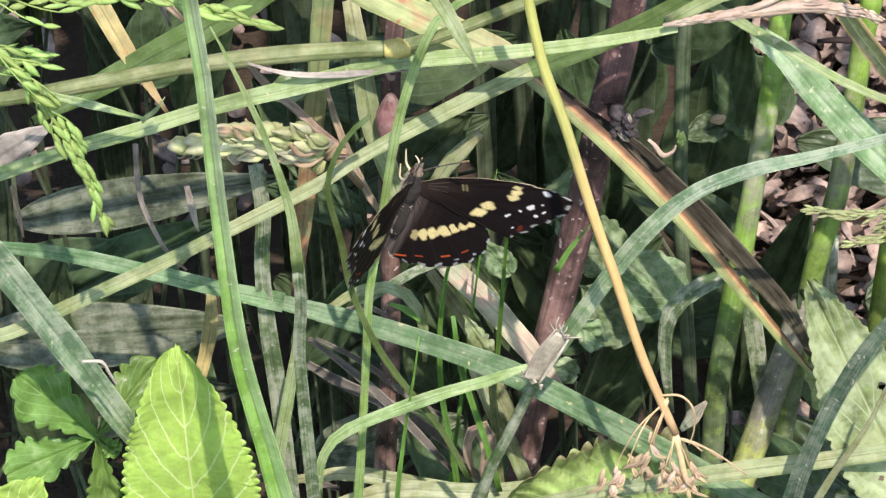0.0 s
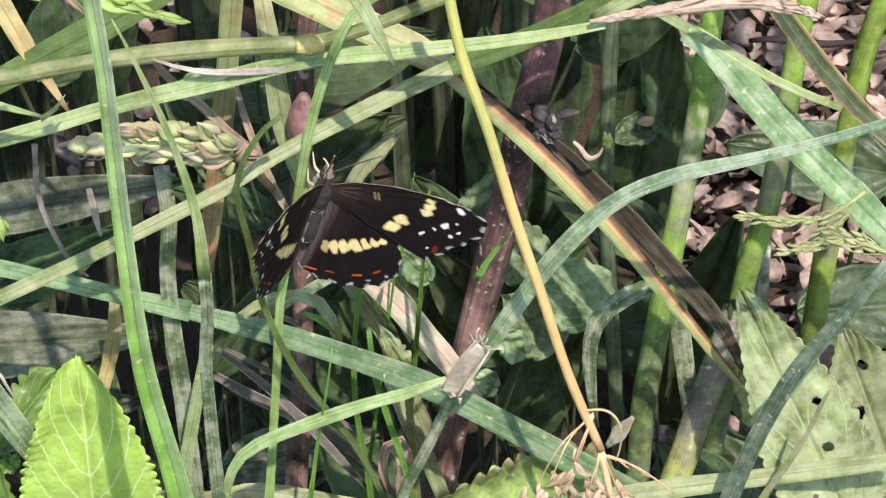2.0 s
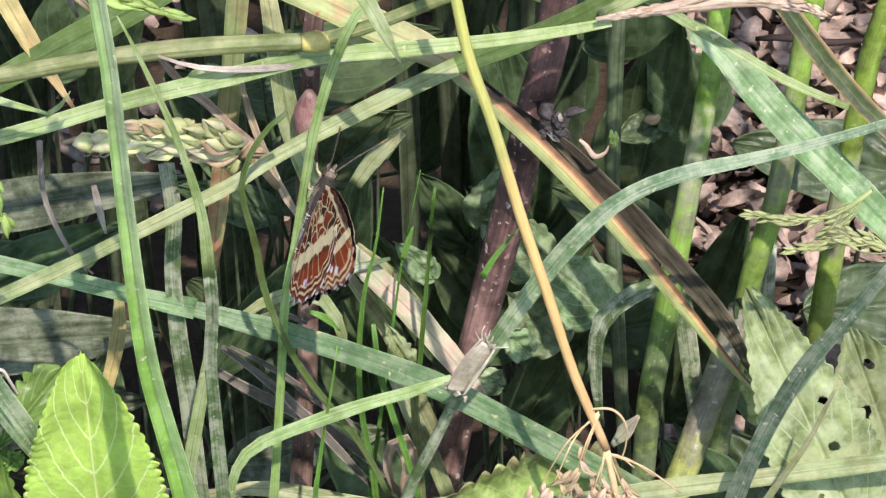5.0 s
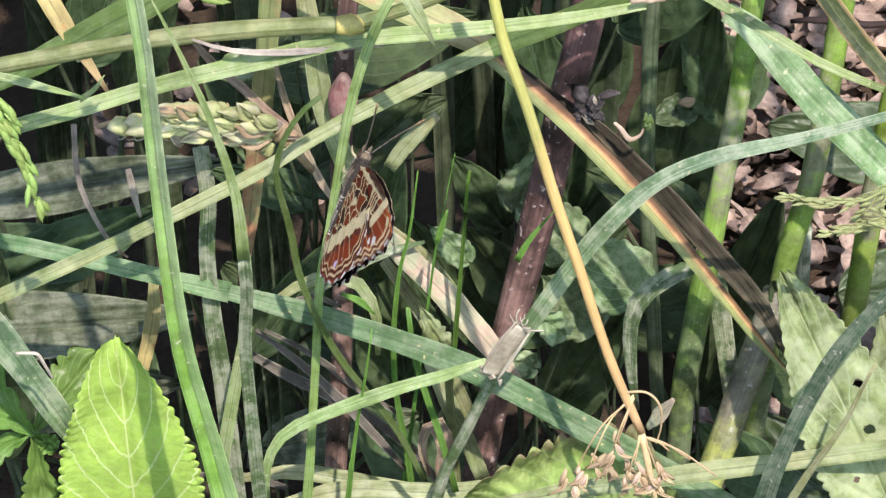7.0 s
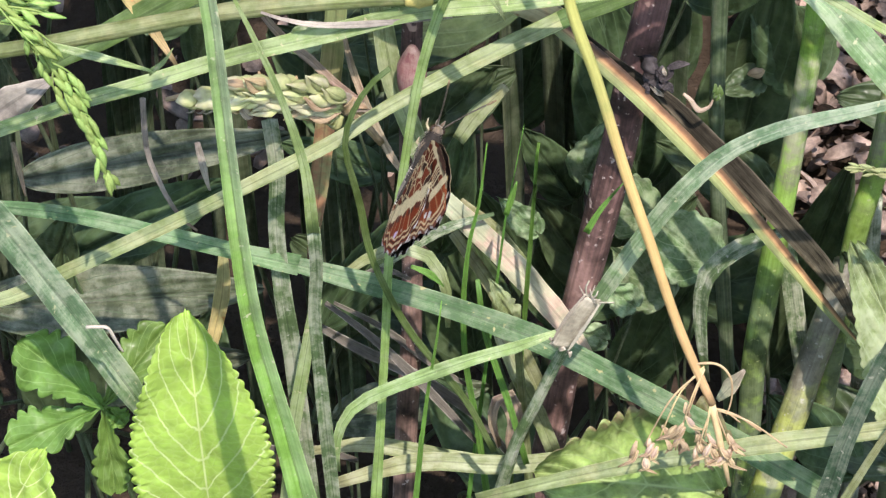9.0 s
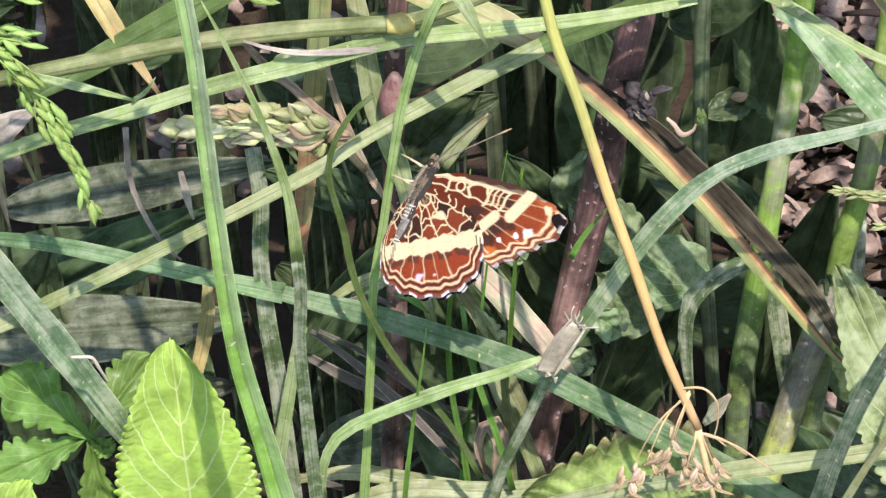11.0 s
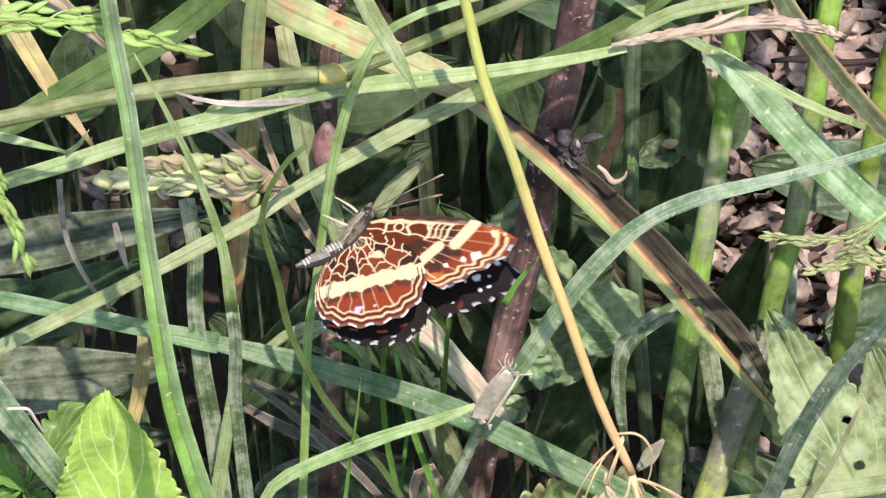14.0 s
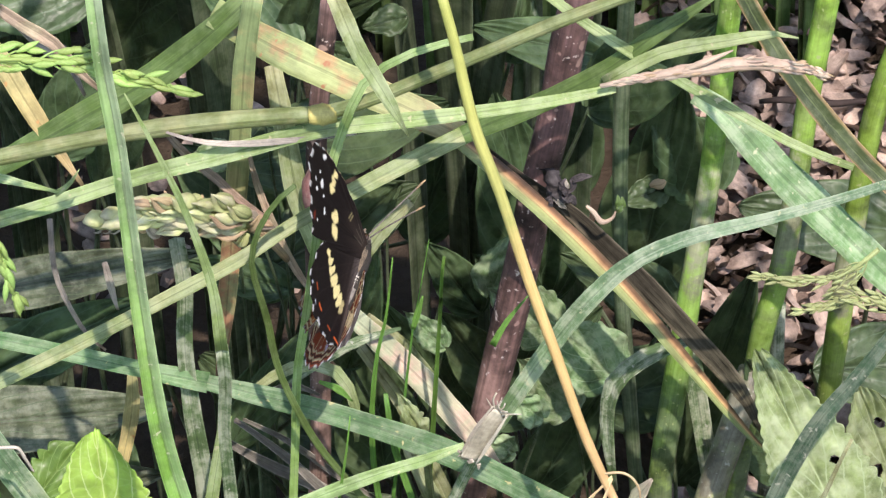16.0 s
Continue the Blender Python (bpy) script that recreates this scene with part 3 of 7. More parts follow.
def grain_ear(points, foot):
    """A stout, nodding ear: plump yellow-green grains in uneven rows, dry husks and curled awns hanging below."""
    rnd = random.Random(21)
    ear = clump("grain_ear", Vector(foot), "nodding yellow-green grain ear with dry grey husks", "grain ear")
    part("axis", tube([foot] + list(points), [0.0005, 0.0006, 0.0007, 0.0006, 0.0005, 0.0003]), HUSK, ear)
    line, tang, length = spline(points, 100)
    up = Vector((0, -0.35, 0.94))
    n = 40
    for i in range(n):
        f = 0.05 + 0.84 * i / (n - 1)
        c, t = line[int(f * 99)], tang[int(f * 99)]
        body = 1.0 if f < 0.3 else 1.0 - 0.72 * (f - 0.3) / 0.7
        row = (1.25, 0.0, -0.75, 0.7, -0.2)[i % 5] * body
        if f > 0.62:
            if i % 2:
                continue
            row *= 0.25
        r = rnd.uniform(0.0009, 0.0012) * (0.85 + 0.15 * body) * (1.0 if f < 0.62 else 1.25)
        a = c + up * (row * 0.0019 + 0.0006) + Vector((0, -0.0006 - rnd.random() * 0.0012, 0)) - t * 0.0015 + up * rnd.uniform(-0.0004, 0.0004)
        d = (t * rnd.uniform(0.5, 1.0) + up * (row * 0.5 + rnd.uniform(-0.25, 0.45)) + Vector((0, -0.3, 0))).normalized()
        b = a + d * rnd.uniform(0.0036, 0.0046) * (1.0 if f < 0.62 else 0.85)
        grain = part("grain", seedpod(a, b, r, 10), rnd.choice((GRAIN, GRAIN, GRAIN, GRAIN, DULLSPIKE)), ear)
        side = d.cross(Vector((0, -1, 0))).normalized()
        for s in ((-1,), (1,), (-1, 1))[i % 3] if f < 0.62 else ():
            glume = [a - d * 0.0004 - Vector((0, r * 0.7, 0)), a.lerp(b, 0.5) - Vector((0, r * 0.75, 0)) + side * r * 0.75 * s, b + d * 0.0009 - Vector((0, r * 0.2, 0))]
            part("glume", ribbon(glume, [0.0004, r * 1.1, 0.0001], fold=-0.4, rings=9, seed=i, ripple=0.2), rnd.choice((GRAIN, GRAIN, GRAIN, HUSK)), grain)
    for k in range(34):
        f = rnd.uniform(0.0, 0.62)
        c, t = line[int(f * 99)], tang[int(f * 99)]
        a = c - up * rnd.uniform(0.0006, 0.002) + Vector((0, -rnd.random() * 0.0015, 0))
        b = a + (up * rnd.uniform(0.0036, 0.0062) if k % 4 == 0 else -up * rnd.uniform(0.0014, 0.0046)) - t * rnd.uniform(-0.0016, 0.0024)
        part("husk", ribbon([a, a.lerp(b, 0.5) + Vector((0, -0.0006, 0)), b], [0.0010, rnd.uniform(0.0012, 0.0022), 0.0002], fold=0.5, rings=8, seed=k, lean=rnd.uniform(-40, 40)), rnd.choice((HUSK, GRAIN, FIBRE, GRAIN)), ear)
    for k in range(12):
        f = 0.1 + 0.07 * k
        c, t = line[int(f * 99)], tang[int(f * 99)]
        a = c - up * 0.001 + Vector((0, -0.0012, 0))
        b = a - up * rnd.uniform(0.002, 0.0034) + t * rnd.uniform(-0.0012, 0.0012)
        part("awn", tube([a, a.lerp(b, 0.6) - t * 0.0006, b, b + t * 0.0006 + up * 0.0003], [0.00022, 0.0002, 0.00017, 0.00006], sides=5, rings=10), FIBRE, ear)
    for k in range(6):
        a = line[2] + up * (k - 2.5) * 0.0007
        b = a - tang[2] * rnd.uniform(0.002, 0.005) + up * rnd.uniform(-0.002, 0.001)
        part("husk", ribbon([a, a.lerp(b, 0.5), b], [0.001, 0.0016, 0.0002], fold=0.4, rings=8, seed=k), rnd.choice((GREYHUSK, HUSK)), ear)


def green_panicle(points, n, label, material=None, size=1.0):
    """A loose panicle: short side branches with plump, overlapping spikelets."""
    material = material or SPIKELET
    rnd = random.Random(n * 7)
    pan = clump("grass_panicle", Vector(points[0]), label, "seed head")
    part("axis", tube(points, [0.00035, 0.0003, 0.00025, 0.0002, 0.00012], sides=7), material, pan)
    line, tang, length = spline(points, 80)
    for i in range(n * 2):
        f = min(1, max(0.05, 0.1 + 0.9 * i / (n * 2 - 1) + rnd.uniform(-0.02, 0.02)))
        c, t = line[int(f * 79)], tang[int(f * 79)]
        side = t.cross(VIEWWARD).normalized() * (1 if i % 2 else -1)
        side = Matrix.Rotation(rnd.uniform(-0.9, 0.9), 3, t) @ side
        reach = (0.0042 * (1.05 - f) + 0.0006) * size * rnd.uniform(0.5, 1.2)
        tip = c + t * reach * 1.3 + side * reach * 0.55
        part("branch", tube([c, c.lerp(tip, 0.5) + side * 0.0003, tip], [0.00014, 0.00012, 0.0001], sides=5, rings=6), material, pan)
        for k in range(rnd.choice((2, 3, 3))):
            a = c.lerp(tip, 0.35 + 0.32 * k) + VIEWWARD * rnd.uniform(-0.0004, 0.0006)
            d = (t * rnd.uniform(0.8, 1.2) + side * rnd.uniform(-0.1, 0.55) * (1 if k % 2 else -0.4)).normalized()
            part("spikelet", seedpod(a, a + d * rnd.uniform(0.0022, 0.0034) * size, rnd.uniform(0.00036, 0.00052) * size, 6), material, pan)


def leaf_mesh(base, tip, width, teeth, curl=0.0, seed=0, shape=0.42, rows=0, toothed=0.09, crinkle=0.5, bias=0.75, obovate=False, holes=(), sharp=False):
    rnd = random.Random(seed)
    base, tip = Vector(base), Vector(tip)
    axis = tip - base
    length = axis.length
    axis = axis / length
    side = axis.cross(VIEWWARD).normalized()
    up = side.cross(axis).normalized()
    n, m = rows or max(40, teeth * (12 if sharp else 8)), 22
    if holes:
        n, m = 170, 60
    bm = bmesh.new()
    uvl = bm.loops.layers.uv.new("uv")
    grid, uvs = [], {}
    for layer in (1, -1):
        sheet = []
        for i in range(n + 1):
            v = i / n
            v = min(v, 0.972 if sharp else 0.992)
            w = math.sin(math.pi * min(1, v ** bias * 0.97 + 0.015)) ** 0.72 * (1 - shape * v) / (1 - shape * 0.42) * width / 2
            if obovate:
                w = width / 2 * (0.08 + 0.92 * min(1.0, v / 0.66) ** 1.15) * (1.0 if v < 0.66 else math.sqrt(max(0.02, 1 - ((v - 0.66) / 0.345) ** 2)))
            margin = []
            for half in (0.0, 0.37):  # the teeth of the two sides are out of step
                saw = (v * teeth + 0.35 * math.sin(v * 9 + seed + half * 7) + (half if sharp else 0.0)) % 1.0
                bite = math.sin(math.pi * saw ** 1.5) ** 0.75 if sharp else math.sin(math.pi * saw ** 1.25) ** 0.6
                rough = 0.9 + 1.1 * noise.noise(Vector((v * teeth * 0.7, seed + half * 9, 0))) if sharp else 1.0
                margin.append(toothed * (1.5 * bite - 0.9) * rough * (1 if v < 0.985 else 0))
            row = []
            for j in range(m + 1):
                u = j / m * 2 - 1
                au = abs(u)
                tooth = margin[u > 0]
                vein = (v * min(teeth * 0.62, 8.0) - au * 2.6) % 1.0
                puff = math.sin(math.pi * vein) * min(1, au * 3) * (1 - au * 0.4)
                z = 0.0011 * crinkle * puff * (width / 0.02) + au * 0.16 * width / 2
                z += 0.02 * length * math.sin(v * 3.0 + seed) - 0.05 * length * v * v
                z += curl * width * 0.25 * max(0, u) ** 3 - 0.0006 * math.exp(-(u / 0.05) ** 2)
                z += 0.0008 * noise.noise(Vector((u * 2, v * 5, seed)))
                fwd = au * w * 0.18
                p = base + axis * (v * length - fwd * (1 - v) + fwd * 0.2) + side * (u * w * (1 + tooth * au ** 5)) + up * (z + layer * 0.00009)
                vt = bm.verts.new(p)
                uvs[vt] = (u * 0.5 + 0.5, v)
                row.append(vt)
            sheet.append(row)
        grid.append(sheet)
    for s, sheet in enumerate(grid):
        for i in range(n):
            for j in range(m):
                if any(math.hypot((j + 0.5) / m - a, ((i + 0.5) / n - b) * length / width) < r for a, b, r in holes):
                    continue
                q = (sheet[i][j], sheet[i][j + 1], sheet[i + 1][j + 1], sheet[i + 1][j])
                bm.faces.new(q if s == 0 else q[::-1])
    a, b = grid
    for i in range(n):
        for j in (0, m):
            bm.faces.new((a[i][j], a[i + 1][j], b[i + 1][j], b[i][j]))
    for fc in bm.faces:
        for lp in fc.loops:
            lp[uvl].uv = uvs[lp.vert]
    bmesh.ops.recalc_face_normals(bm, faces=bm.faces)
    return bm


def toothed_leaf(name, base, tip, width, material, label, teeth, curl=0.0, holes=(), crinkle=0.35, shape=0.42):
    SEED[0] += 1
    base = Vector(base)
    foot = Vector((base.x + 0.004, base.y + 0.012, 0.0))
    herb = clump(name, foot, label, "leaf")
    part("leaf", leaf_mesh(base, tip, width, teeth, curl, SEED[0], crinkle=crinkle, toothed=1.4 / teeth, holes=holes, sharp=True, shape=shape), material, herb)
    part("petiole", tube([base + (Vector(tip) - base) * 0.02, base.lerp(foot, 0.4) + Vector((0, 0.003, 0)), foot], [0.0005, 0.0007, 0.0009]), YELLOWGREEN, herb)


def lobed_leaf(centre, leaflets):
    centre = Vector(centre)
    foot = Vector((centre.x + 0.003, centre.y + 0.015, 0.0))
    herb = clump("cinquefoil", foot, "fresh green five-part leaf with round teeth", "leaf")
    for i, (tip, width) in enumerate(leaflets):
        part("leaflet", leaf_mesh(centre, tip, width, 6, 0.0, 40 + i, toothed=0.25, crinkle=0.12, obovate=True, rows=80), HERBLEAF, herb)
    part("petiole", tube([centre, centre.lerp(foot, 0.5) + Vector((0.002, 0.002, 0)), foot], [0.0004, 0.0005, 0.0007]), YELLOWGREEN, herb)


def dock_leaf(base, tip, width, k, material=BROADLEAF):
    SEED[0] += 1
    base = Vector(base)
    rnd = random.Random(500 + k)
    foot = Vector((base.x + rnd.uniform(-0.02, 0.02), base.y + rnd.uniform(0.01, 0.03), 0.0))
    herb = clump("dock_plant", foot, "broad dark green leaf in dappled shade", "leaf")
    herb["group"] = "broad leaves in the shade"
    part("leaf", leaf_mesh(base, tip, width, 7, 0.0, 60 + k, shape=0.2, toothed=0.015, crinkle=0.8), material, herb)
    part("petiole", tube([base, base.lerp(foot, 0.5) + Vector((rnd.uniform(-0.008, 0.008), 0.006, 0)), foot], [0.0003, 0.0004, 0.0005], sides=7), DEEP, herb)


def flake(points, widths, material, parent, name="flap", lean=0.0, twist=0.0, label=""):
    """A thin torn piece of dead tissue."""
    SEED[0] += 1
    return part(name, ribbon(points, widths, lean, 0.4, seed=SEED[0], rings=12, twist=twist, ripple=0.25), material, parent, label)


def withered_knot(at, far, mid, parent):
    """A torn black leaf base on the stem: ragged flaps round a hollow, and a curled pink stalk."""
    rnd = random.Random(4)
    at, far, mid = Vector(at), Vector(far), Vector(mid)
    mm = 0.001
    bm = tube([at + Vector((-1.6, 0.6, 2.6)) * mm, at + Vector((-0.5, -0.2, 0.6)) * mm, at + Vector((0.2, -0.3, -1.4)) * mm, at + Vector((-0.6, 0.4, -3.4)) * mm], [0.0006, 0.0012, 0.0013, 0.0005], sides=14, rings=16)
    for v in bm.verts:
        v.co += Vector((noise.noise(v.co * 900), noise.noise(v.co * 900 + Vector((5, 0, 0))), noise.noise(v.co * 900 + Vector((0, 7, 0))))) * 0.0007
    part("knot", bm, BLACKBROWN, parent, "blackened withered knot")
    for k in range(8):
        a = at + Vector((rnd.uniform(-1.6, 1.0), -1.0 - rnd.random(), rnd.uniform(-2.4, 1.6))) * mm
        d = Vector((rnd.uniform(-0.6, 1.6), -rnd.random() * 0.6, rnd.uniform(-1.4, 1.0))) * mm * rnd.uniform(0.8, 1.7)
        flake([a, a + d * 0.5 + Vector((0, -0.7, 0.3)) * mm, a + d], [0.0004, rnd.uniform(0.0005, 0.0011), 0.0002], rnd.choice((BLACKBROWN, BLACKBROWN, GREYDEAD, GREYDEAD)), parent, lean=rnd.uniform(-70, 70), twist=rnd.uniform(-60, 60))
    ring = at + Vector((1.3, -1.2, 0.9)) * mm
    pts = [ring + Vector((0.75 * math.sin(a), 0, 1.15 * math.cos(a))) * mm for a in (0.5, 1.4, 2.3, 3.2, 4.1, 5.0, 5.9)]
    flake(pts, [0.0005, 0.0009, 0.0006, 0.0007, 0.0009, 0.0005, 0.0003], BLACKBROWN, parent)
    flake([ring + Vector((-0.3, 0.3, 0.7)) * mm, ring + Vector((-0.1, 0.1, 0)) * mm, ring + Vector((0.1, 0.2, -0.7)) * mm], [0.0003, 0.0006, 0.0002], PALEDRY, parent, name="scar")
    up = ring + Vector((3.2, -0.3, 1.6)) * mm
    flake([ring + Vector((0.6, 0, 0.8)) * mm, ring.lerp(up, 0.6) + Vector((0, 0, 0.5)) * mm, up], [0.0008, 0.0011, 0.0002], BLACKBROWN, parent)
    down = at + Vector((2.4, -0.6, -2.9)) * mm
    flake([at + Vector((0.4, -0.8, -1.2)) * mm, at.lerp(down, 0.6) + Vector((0.4, -0.4, 0)) * mm, down], [0.0012, 0.0014, 0.0003], BLACKBROWN, parent, twist=50)
    part("leaf_stalk", tube([mid.lerp(far, 0.3) + Vector((-0.2, 0.2, 0.5)) * mm, mid.lerp(far, 0.45), mid.lerp(far, 0.7) + Vector((0, -0.4, -0.9)) * mm, far, far + Vector((0.5, 0.2, 1.1)) * mm], [0.0002, 0.00034, 0.0004, 0.0003, 0.00012], sides=8, rings=18, flat=0.6), PINKHUSK, parent, "curled pinkish dead leaf stalk")
    for k in range(4):
        a = far + Vector((rnd.uniform(0, 1.4), 0.3, rnd.uniform(0.4, 3.4))) * mm
        flake([a, a + Vector((0.3, -0.4, 0.9)) * mm, a + Vector((0.2, 0, 1.9)) * mm], [0.0002, 0.0009, 0.0002], rnd.choice((GREYGREEN, DARKGREEN)), parent, name="scrap")


def pink_bud(low, high, width, parent):
    low, high = Vector(low), Vector(high)
    part("bud", tube([low, low.lerp(high, 0.3), low.lerp(high, 0.7), high], [width * 0.3, width * 0.5, width * 0.47, width * 0.15], rings=14), PINKBUD, parent, "dull pink swollen bud")


def overhanging_tuft(base, k):
    rnd = random.Random(200 + k)
    base = Vector(base)
    # Added to cast shade on the background; the tips stay out of view.
    tuft = clump("meadow_tuft", base, "added tall grass tuft that shades the background", "grass plant")
    tuft["group"] = "tall meadow tufts"
    for i in range(7):
        a = base + Vector((rnd.uniform(-0.012, 0.012), rnd.uniform(-0.012, 0.012), -0.002))
        lean = Vector((rnd.uniform(-0.05, 0.05), rnd.uniform(-0.11, -0.03), 0))
        h = rnd.uniform(0.19, 0.25)
        pts = [a, a + lean * 0.1 + Vector((0, 0, h * 0.45)), a + lean * 0.4 + Vector((0, 0, h * 0.85)), a + lean * 0.8 + Vector((0, 0, h)), a + lean * 1.15 + Vector((0, 0, h * rnd.uniform(0.96, 1.02)))]
        w = rnd.uniform(0.003, 0.006)
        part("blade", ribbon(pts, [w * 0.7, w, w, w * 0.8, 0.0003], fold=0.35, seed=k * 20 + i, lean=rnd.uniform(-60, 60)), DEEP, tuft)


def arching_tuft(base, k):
    """Tall unseen grass added behind, arching forward over everything in view to shade the thicket's depth."""
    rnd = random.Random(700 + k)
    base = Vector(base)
    tuft = clump("tall_grass", base, "added unseen tall grass shading the thicket", "grass plant")
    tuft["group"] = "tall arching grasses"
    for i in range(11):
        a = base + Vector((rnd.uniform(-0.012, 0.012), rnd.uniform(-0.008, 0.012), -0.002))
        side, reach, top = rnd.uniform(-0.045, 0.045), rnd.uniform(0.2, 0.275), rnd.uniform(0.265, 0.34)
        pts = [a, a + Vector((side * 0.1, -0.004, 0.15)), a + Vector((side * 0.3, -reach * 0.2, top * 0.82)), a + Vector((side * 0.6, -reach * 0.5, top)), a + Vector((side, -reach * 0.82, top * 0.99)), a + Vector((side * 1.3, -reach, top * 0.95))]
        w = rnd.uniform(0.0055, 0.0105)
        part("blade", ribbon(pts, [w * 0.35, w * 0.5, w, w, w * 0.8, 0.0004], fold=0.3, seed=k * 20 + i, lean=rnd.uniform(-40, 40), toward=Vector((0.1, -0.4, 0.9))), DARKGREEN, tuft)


def tan_scrap(at):
    at = Vector(at)
    tagged(finish("leaf_scrap", tube([at + Vector((-0.001, 0, -0.0004)), at + Vector((-0.0004, -0.0002, 0)), at + Vector((0.0005, -0.0002, 0.0002)), at + Vector((0.0011, 0, 0.0006))], [0.0003, 0.0008, 0.0009, 0.0003], rings=10, flat=0.4), HUSK), "tiny tan dry scrap caught on a leaf", "leaf scrap")


def small_herb(foot, leaves, material, label):
    """A low seedling with a few small oval leaves on thin stalks."""
    foot = Vector(foot)
    foot.z = 0.0
    herb = clump("seedling", foot, label, "small plant")
    herb["group"] = "small leafy seedlings"
    for i, (base, tip, width) in enumerate(leaves):
        SEED[0] += 1
        base = Vector(base)
        part("leaf", leaf_mesh(base, tip, width, 5, 0.2, SEED[0], shape=0.3, toothed=0.1, crinkle=0.7, rows=40), material, herb)
        part("petiole", tube([base, base.lerp(foot, 0.4) + Vector((0.003 * (i - 1), 0.006, 0)), foot], [0.0002, 0.00025, 0.0003], sides=6), DEEP, herb)


def twig(points, radii):
    ob = finish("twig", tube(points, radii, sides=8, ridges=0.08), TWIG)
    tagged(ob, "thin dark dead twig lying over dry litter", "twig")

# ---- grass, stems and straws ----
plant_a = clump("grass_tuft", (-0.0104, -0.0340, 0.0), "tuft of tall blue-green and dusty grass blades", "grass plant")
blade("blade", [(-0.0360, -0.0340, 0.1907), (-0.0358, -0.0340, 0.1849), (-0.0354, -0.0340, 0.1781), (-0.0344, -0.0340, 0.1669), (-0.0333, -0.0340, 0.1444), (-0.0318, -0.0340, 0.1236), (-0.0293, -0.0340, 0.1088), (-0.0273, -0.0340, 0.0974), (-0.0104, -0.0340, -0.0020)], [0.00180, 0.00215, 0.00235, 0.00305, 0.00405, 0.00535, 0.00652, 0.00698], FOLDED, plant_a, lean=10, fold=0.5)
blade("blade", [(-0.0330, -0.0380, 0.1787), (-0.0313, -0.0376, 0.1740), (-0.0295, -0.0372, 0.1685), (-0.0271, -0.0368, 0.1607), (-0.0245, -0.0364, 0.1491), (-0.0238, -0.0360, 0.1386)], [0.00016, 0.00062, 0.00078, 0.00101, 0.00132, 0.00155], FRESH, plant_a, lean=0, fold=0.4)
blade("blade", [(-0.0238, -0.0360, 0.1396), (-0.0237, -0.0340, 0.1313), (-0.0243, -0.0320, 0.1218), (-0.0240, -0.0300, 0.1081), (-0.0234, -0.0280, 0.0917), (-0.0198, -0.0168, -0.0020)], [0.00155, 0.00171, 0.00186, 0.00202, 0.00217], GREYGREEN, plant_a, lean=0, fold=0.4)
blade("blade", [(-0.0313, 0.0040, 0.1240), (-0.0306, 0.0040, 0.1151), (-0.0311, 0.0040, 0.1060), (-0.0307, 0.0040, 0.0945), (-0.0298, 0.0040, 0.0839), (-0.0293, 0.0040, 0.0752), (-0.0250, 0.0040, -0.0020)], [0.00202, 0.00233, 0.00264, 0.00248, 0.00202, 0.00155], GREYGREEN, plant_a, lean=0, fold=0.25)
blade("blade", [(-0.0257, -0.0030, 0.0995), (-0.0269, -0.0030, 0.0933), (-0.0281, -0.0030, 0.0859), (-0.0295, -0.0030, 0.0773), (-0.0305, -0.0030, 0.0683), (-0.0378, -0.0030, -0.0020)], [0.00155, 0.00186, 0.00186, 0.00171, 0.00155], FRESH, plant_a, lean=0, fold=0.25)
plant_p = clump("perch_grass", (-0.0233, -0.0000, 0.0), "upright pale green grass that carries the butterfly", "grass plant")
blade("blade", [(0.0075, 0.0000, 0.1581), (0.0016, 0.0000, 0.1565), (-0.0032, 0.0000, 0.1541), (-0.0065, 0.0000, 0.1508), (-0.0093, 0.0000, 0.1434), (-0.0116, 0.0000, 0.1344), (-0.0131, 0.0000, 0.1252), (-0.0149, 0.0000, 0.1123), (-0.0162, 0.0000, 0.1041), (-0.0169, 0.0000, 0.0916), (-0.0177, 0.0000, 0.0788), (-0.0186, -0.0000, 0.0654), (-0.0233, -0.0000, -0.0020)], [0.00087, 0.00113, 0.00129, 0.00121, 0.00113, 0.00110, 0.00121, 0.00152, 0.00214, 0.00250, 0.00265, 0.00272], PERCH, plant_p, lean=0, fold=0.2)
plant_d = clump("leaning_grass", (-0.0711, -0.0100, 0.0), "long leaning yellow-green grass with small side leaves", "grass plant")
blade("blade", [(-0.0711, -0.0100, 0.1039), (-0.0641, -0.0089, 0.1054), (-0.0579, -0.0078, 0.1082), (-0.0429, -0.0067, 0.1160), (-0.0312, -0.0056, 0.1224), (-0.0228, -0.0033, 0.1260), (-0.0159, 0.0000, 0.1289), (-0.0075, 0.0033, 0.1320), (-0.0007, 0.0067, 0.1336), (0.0077, 0.0100, 0.1360)], [0.00171, 0.00202, 0.00186, 0.00186, 0.00186, 0.00186, 0.00186, 0.00202, 0.00233, 0.00233], YELLOWGREEN, plant_d, lean=0, fold=0.2)
blade("blade", [(-0.0007, 0.0100, 0.1310), (0.0077, 0.0093, 0.1365), (0.0153, 0.0087, 0.1406), (0.0213, 0.0080, 0.1445), (0.0257, 0.0073, 0.1481), (0.0307, 0.0067, 0.1530), (0.0386, 0.0060, 0.1598)], [0.00217, 0.00248, 0.00279, 0.00264, 0.00233, 0.00186, 0.00062], DARKGREEN, plant_d, lean=0, fold=0.2)
plant_j = clump("jointed_grass", (-0.0686, 0.0060, 0.0), "horizontal yellow-green grass stem with an amber joint", "grass plant")
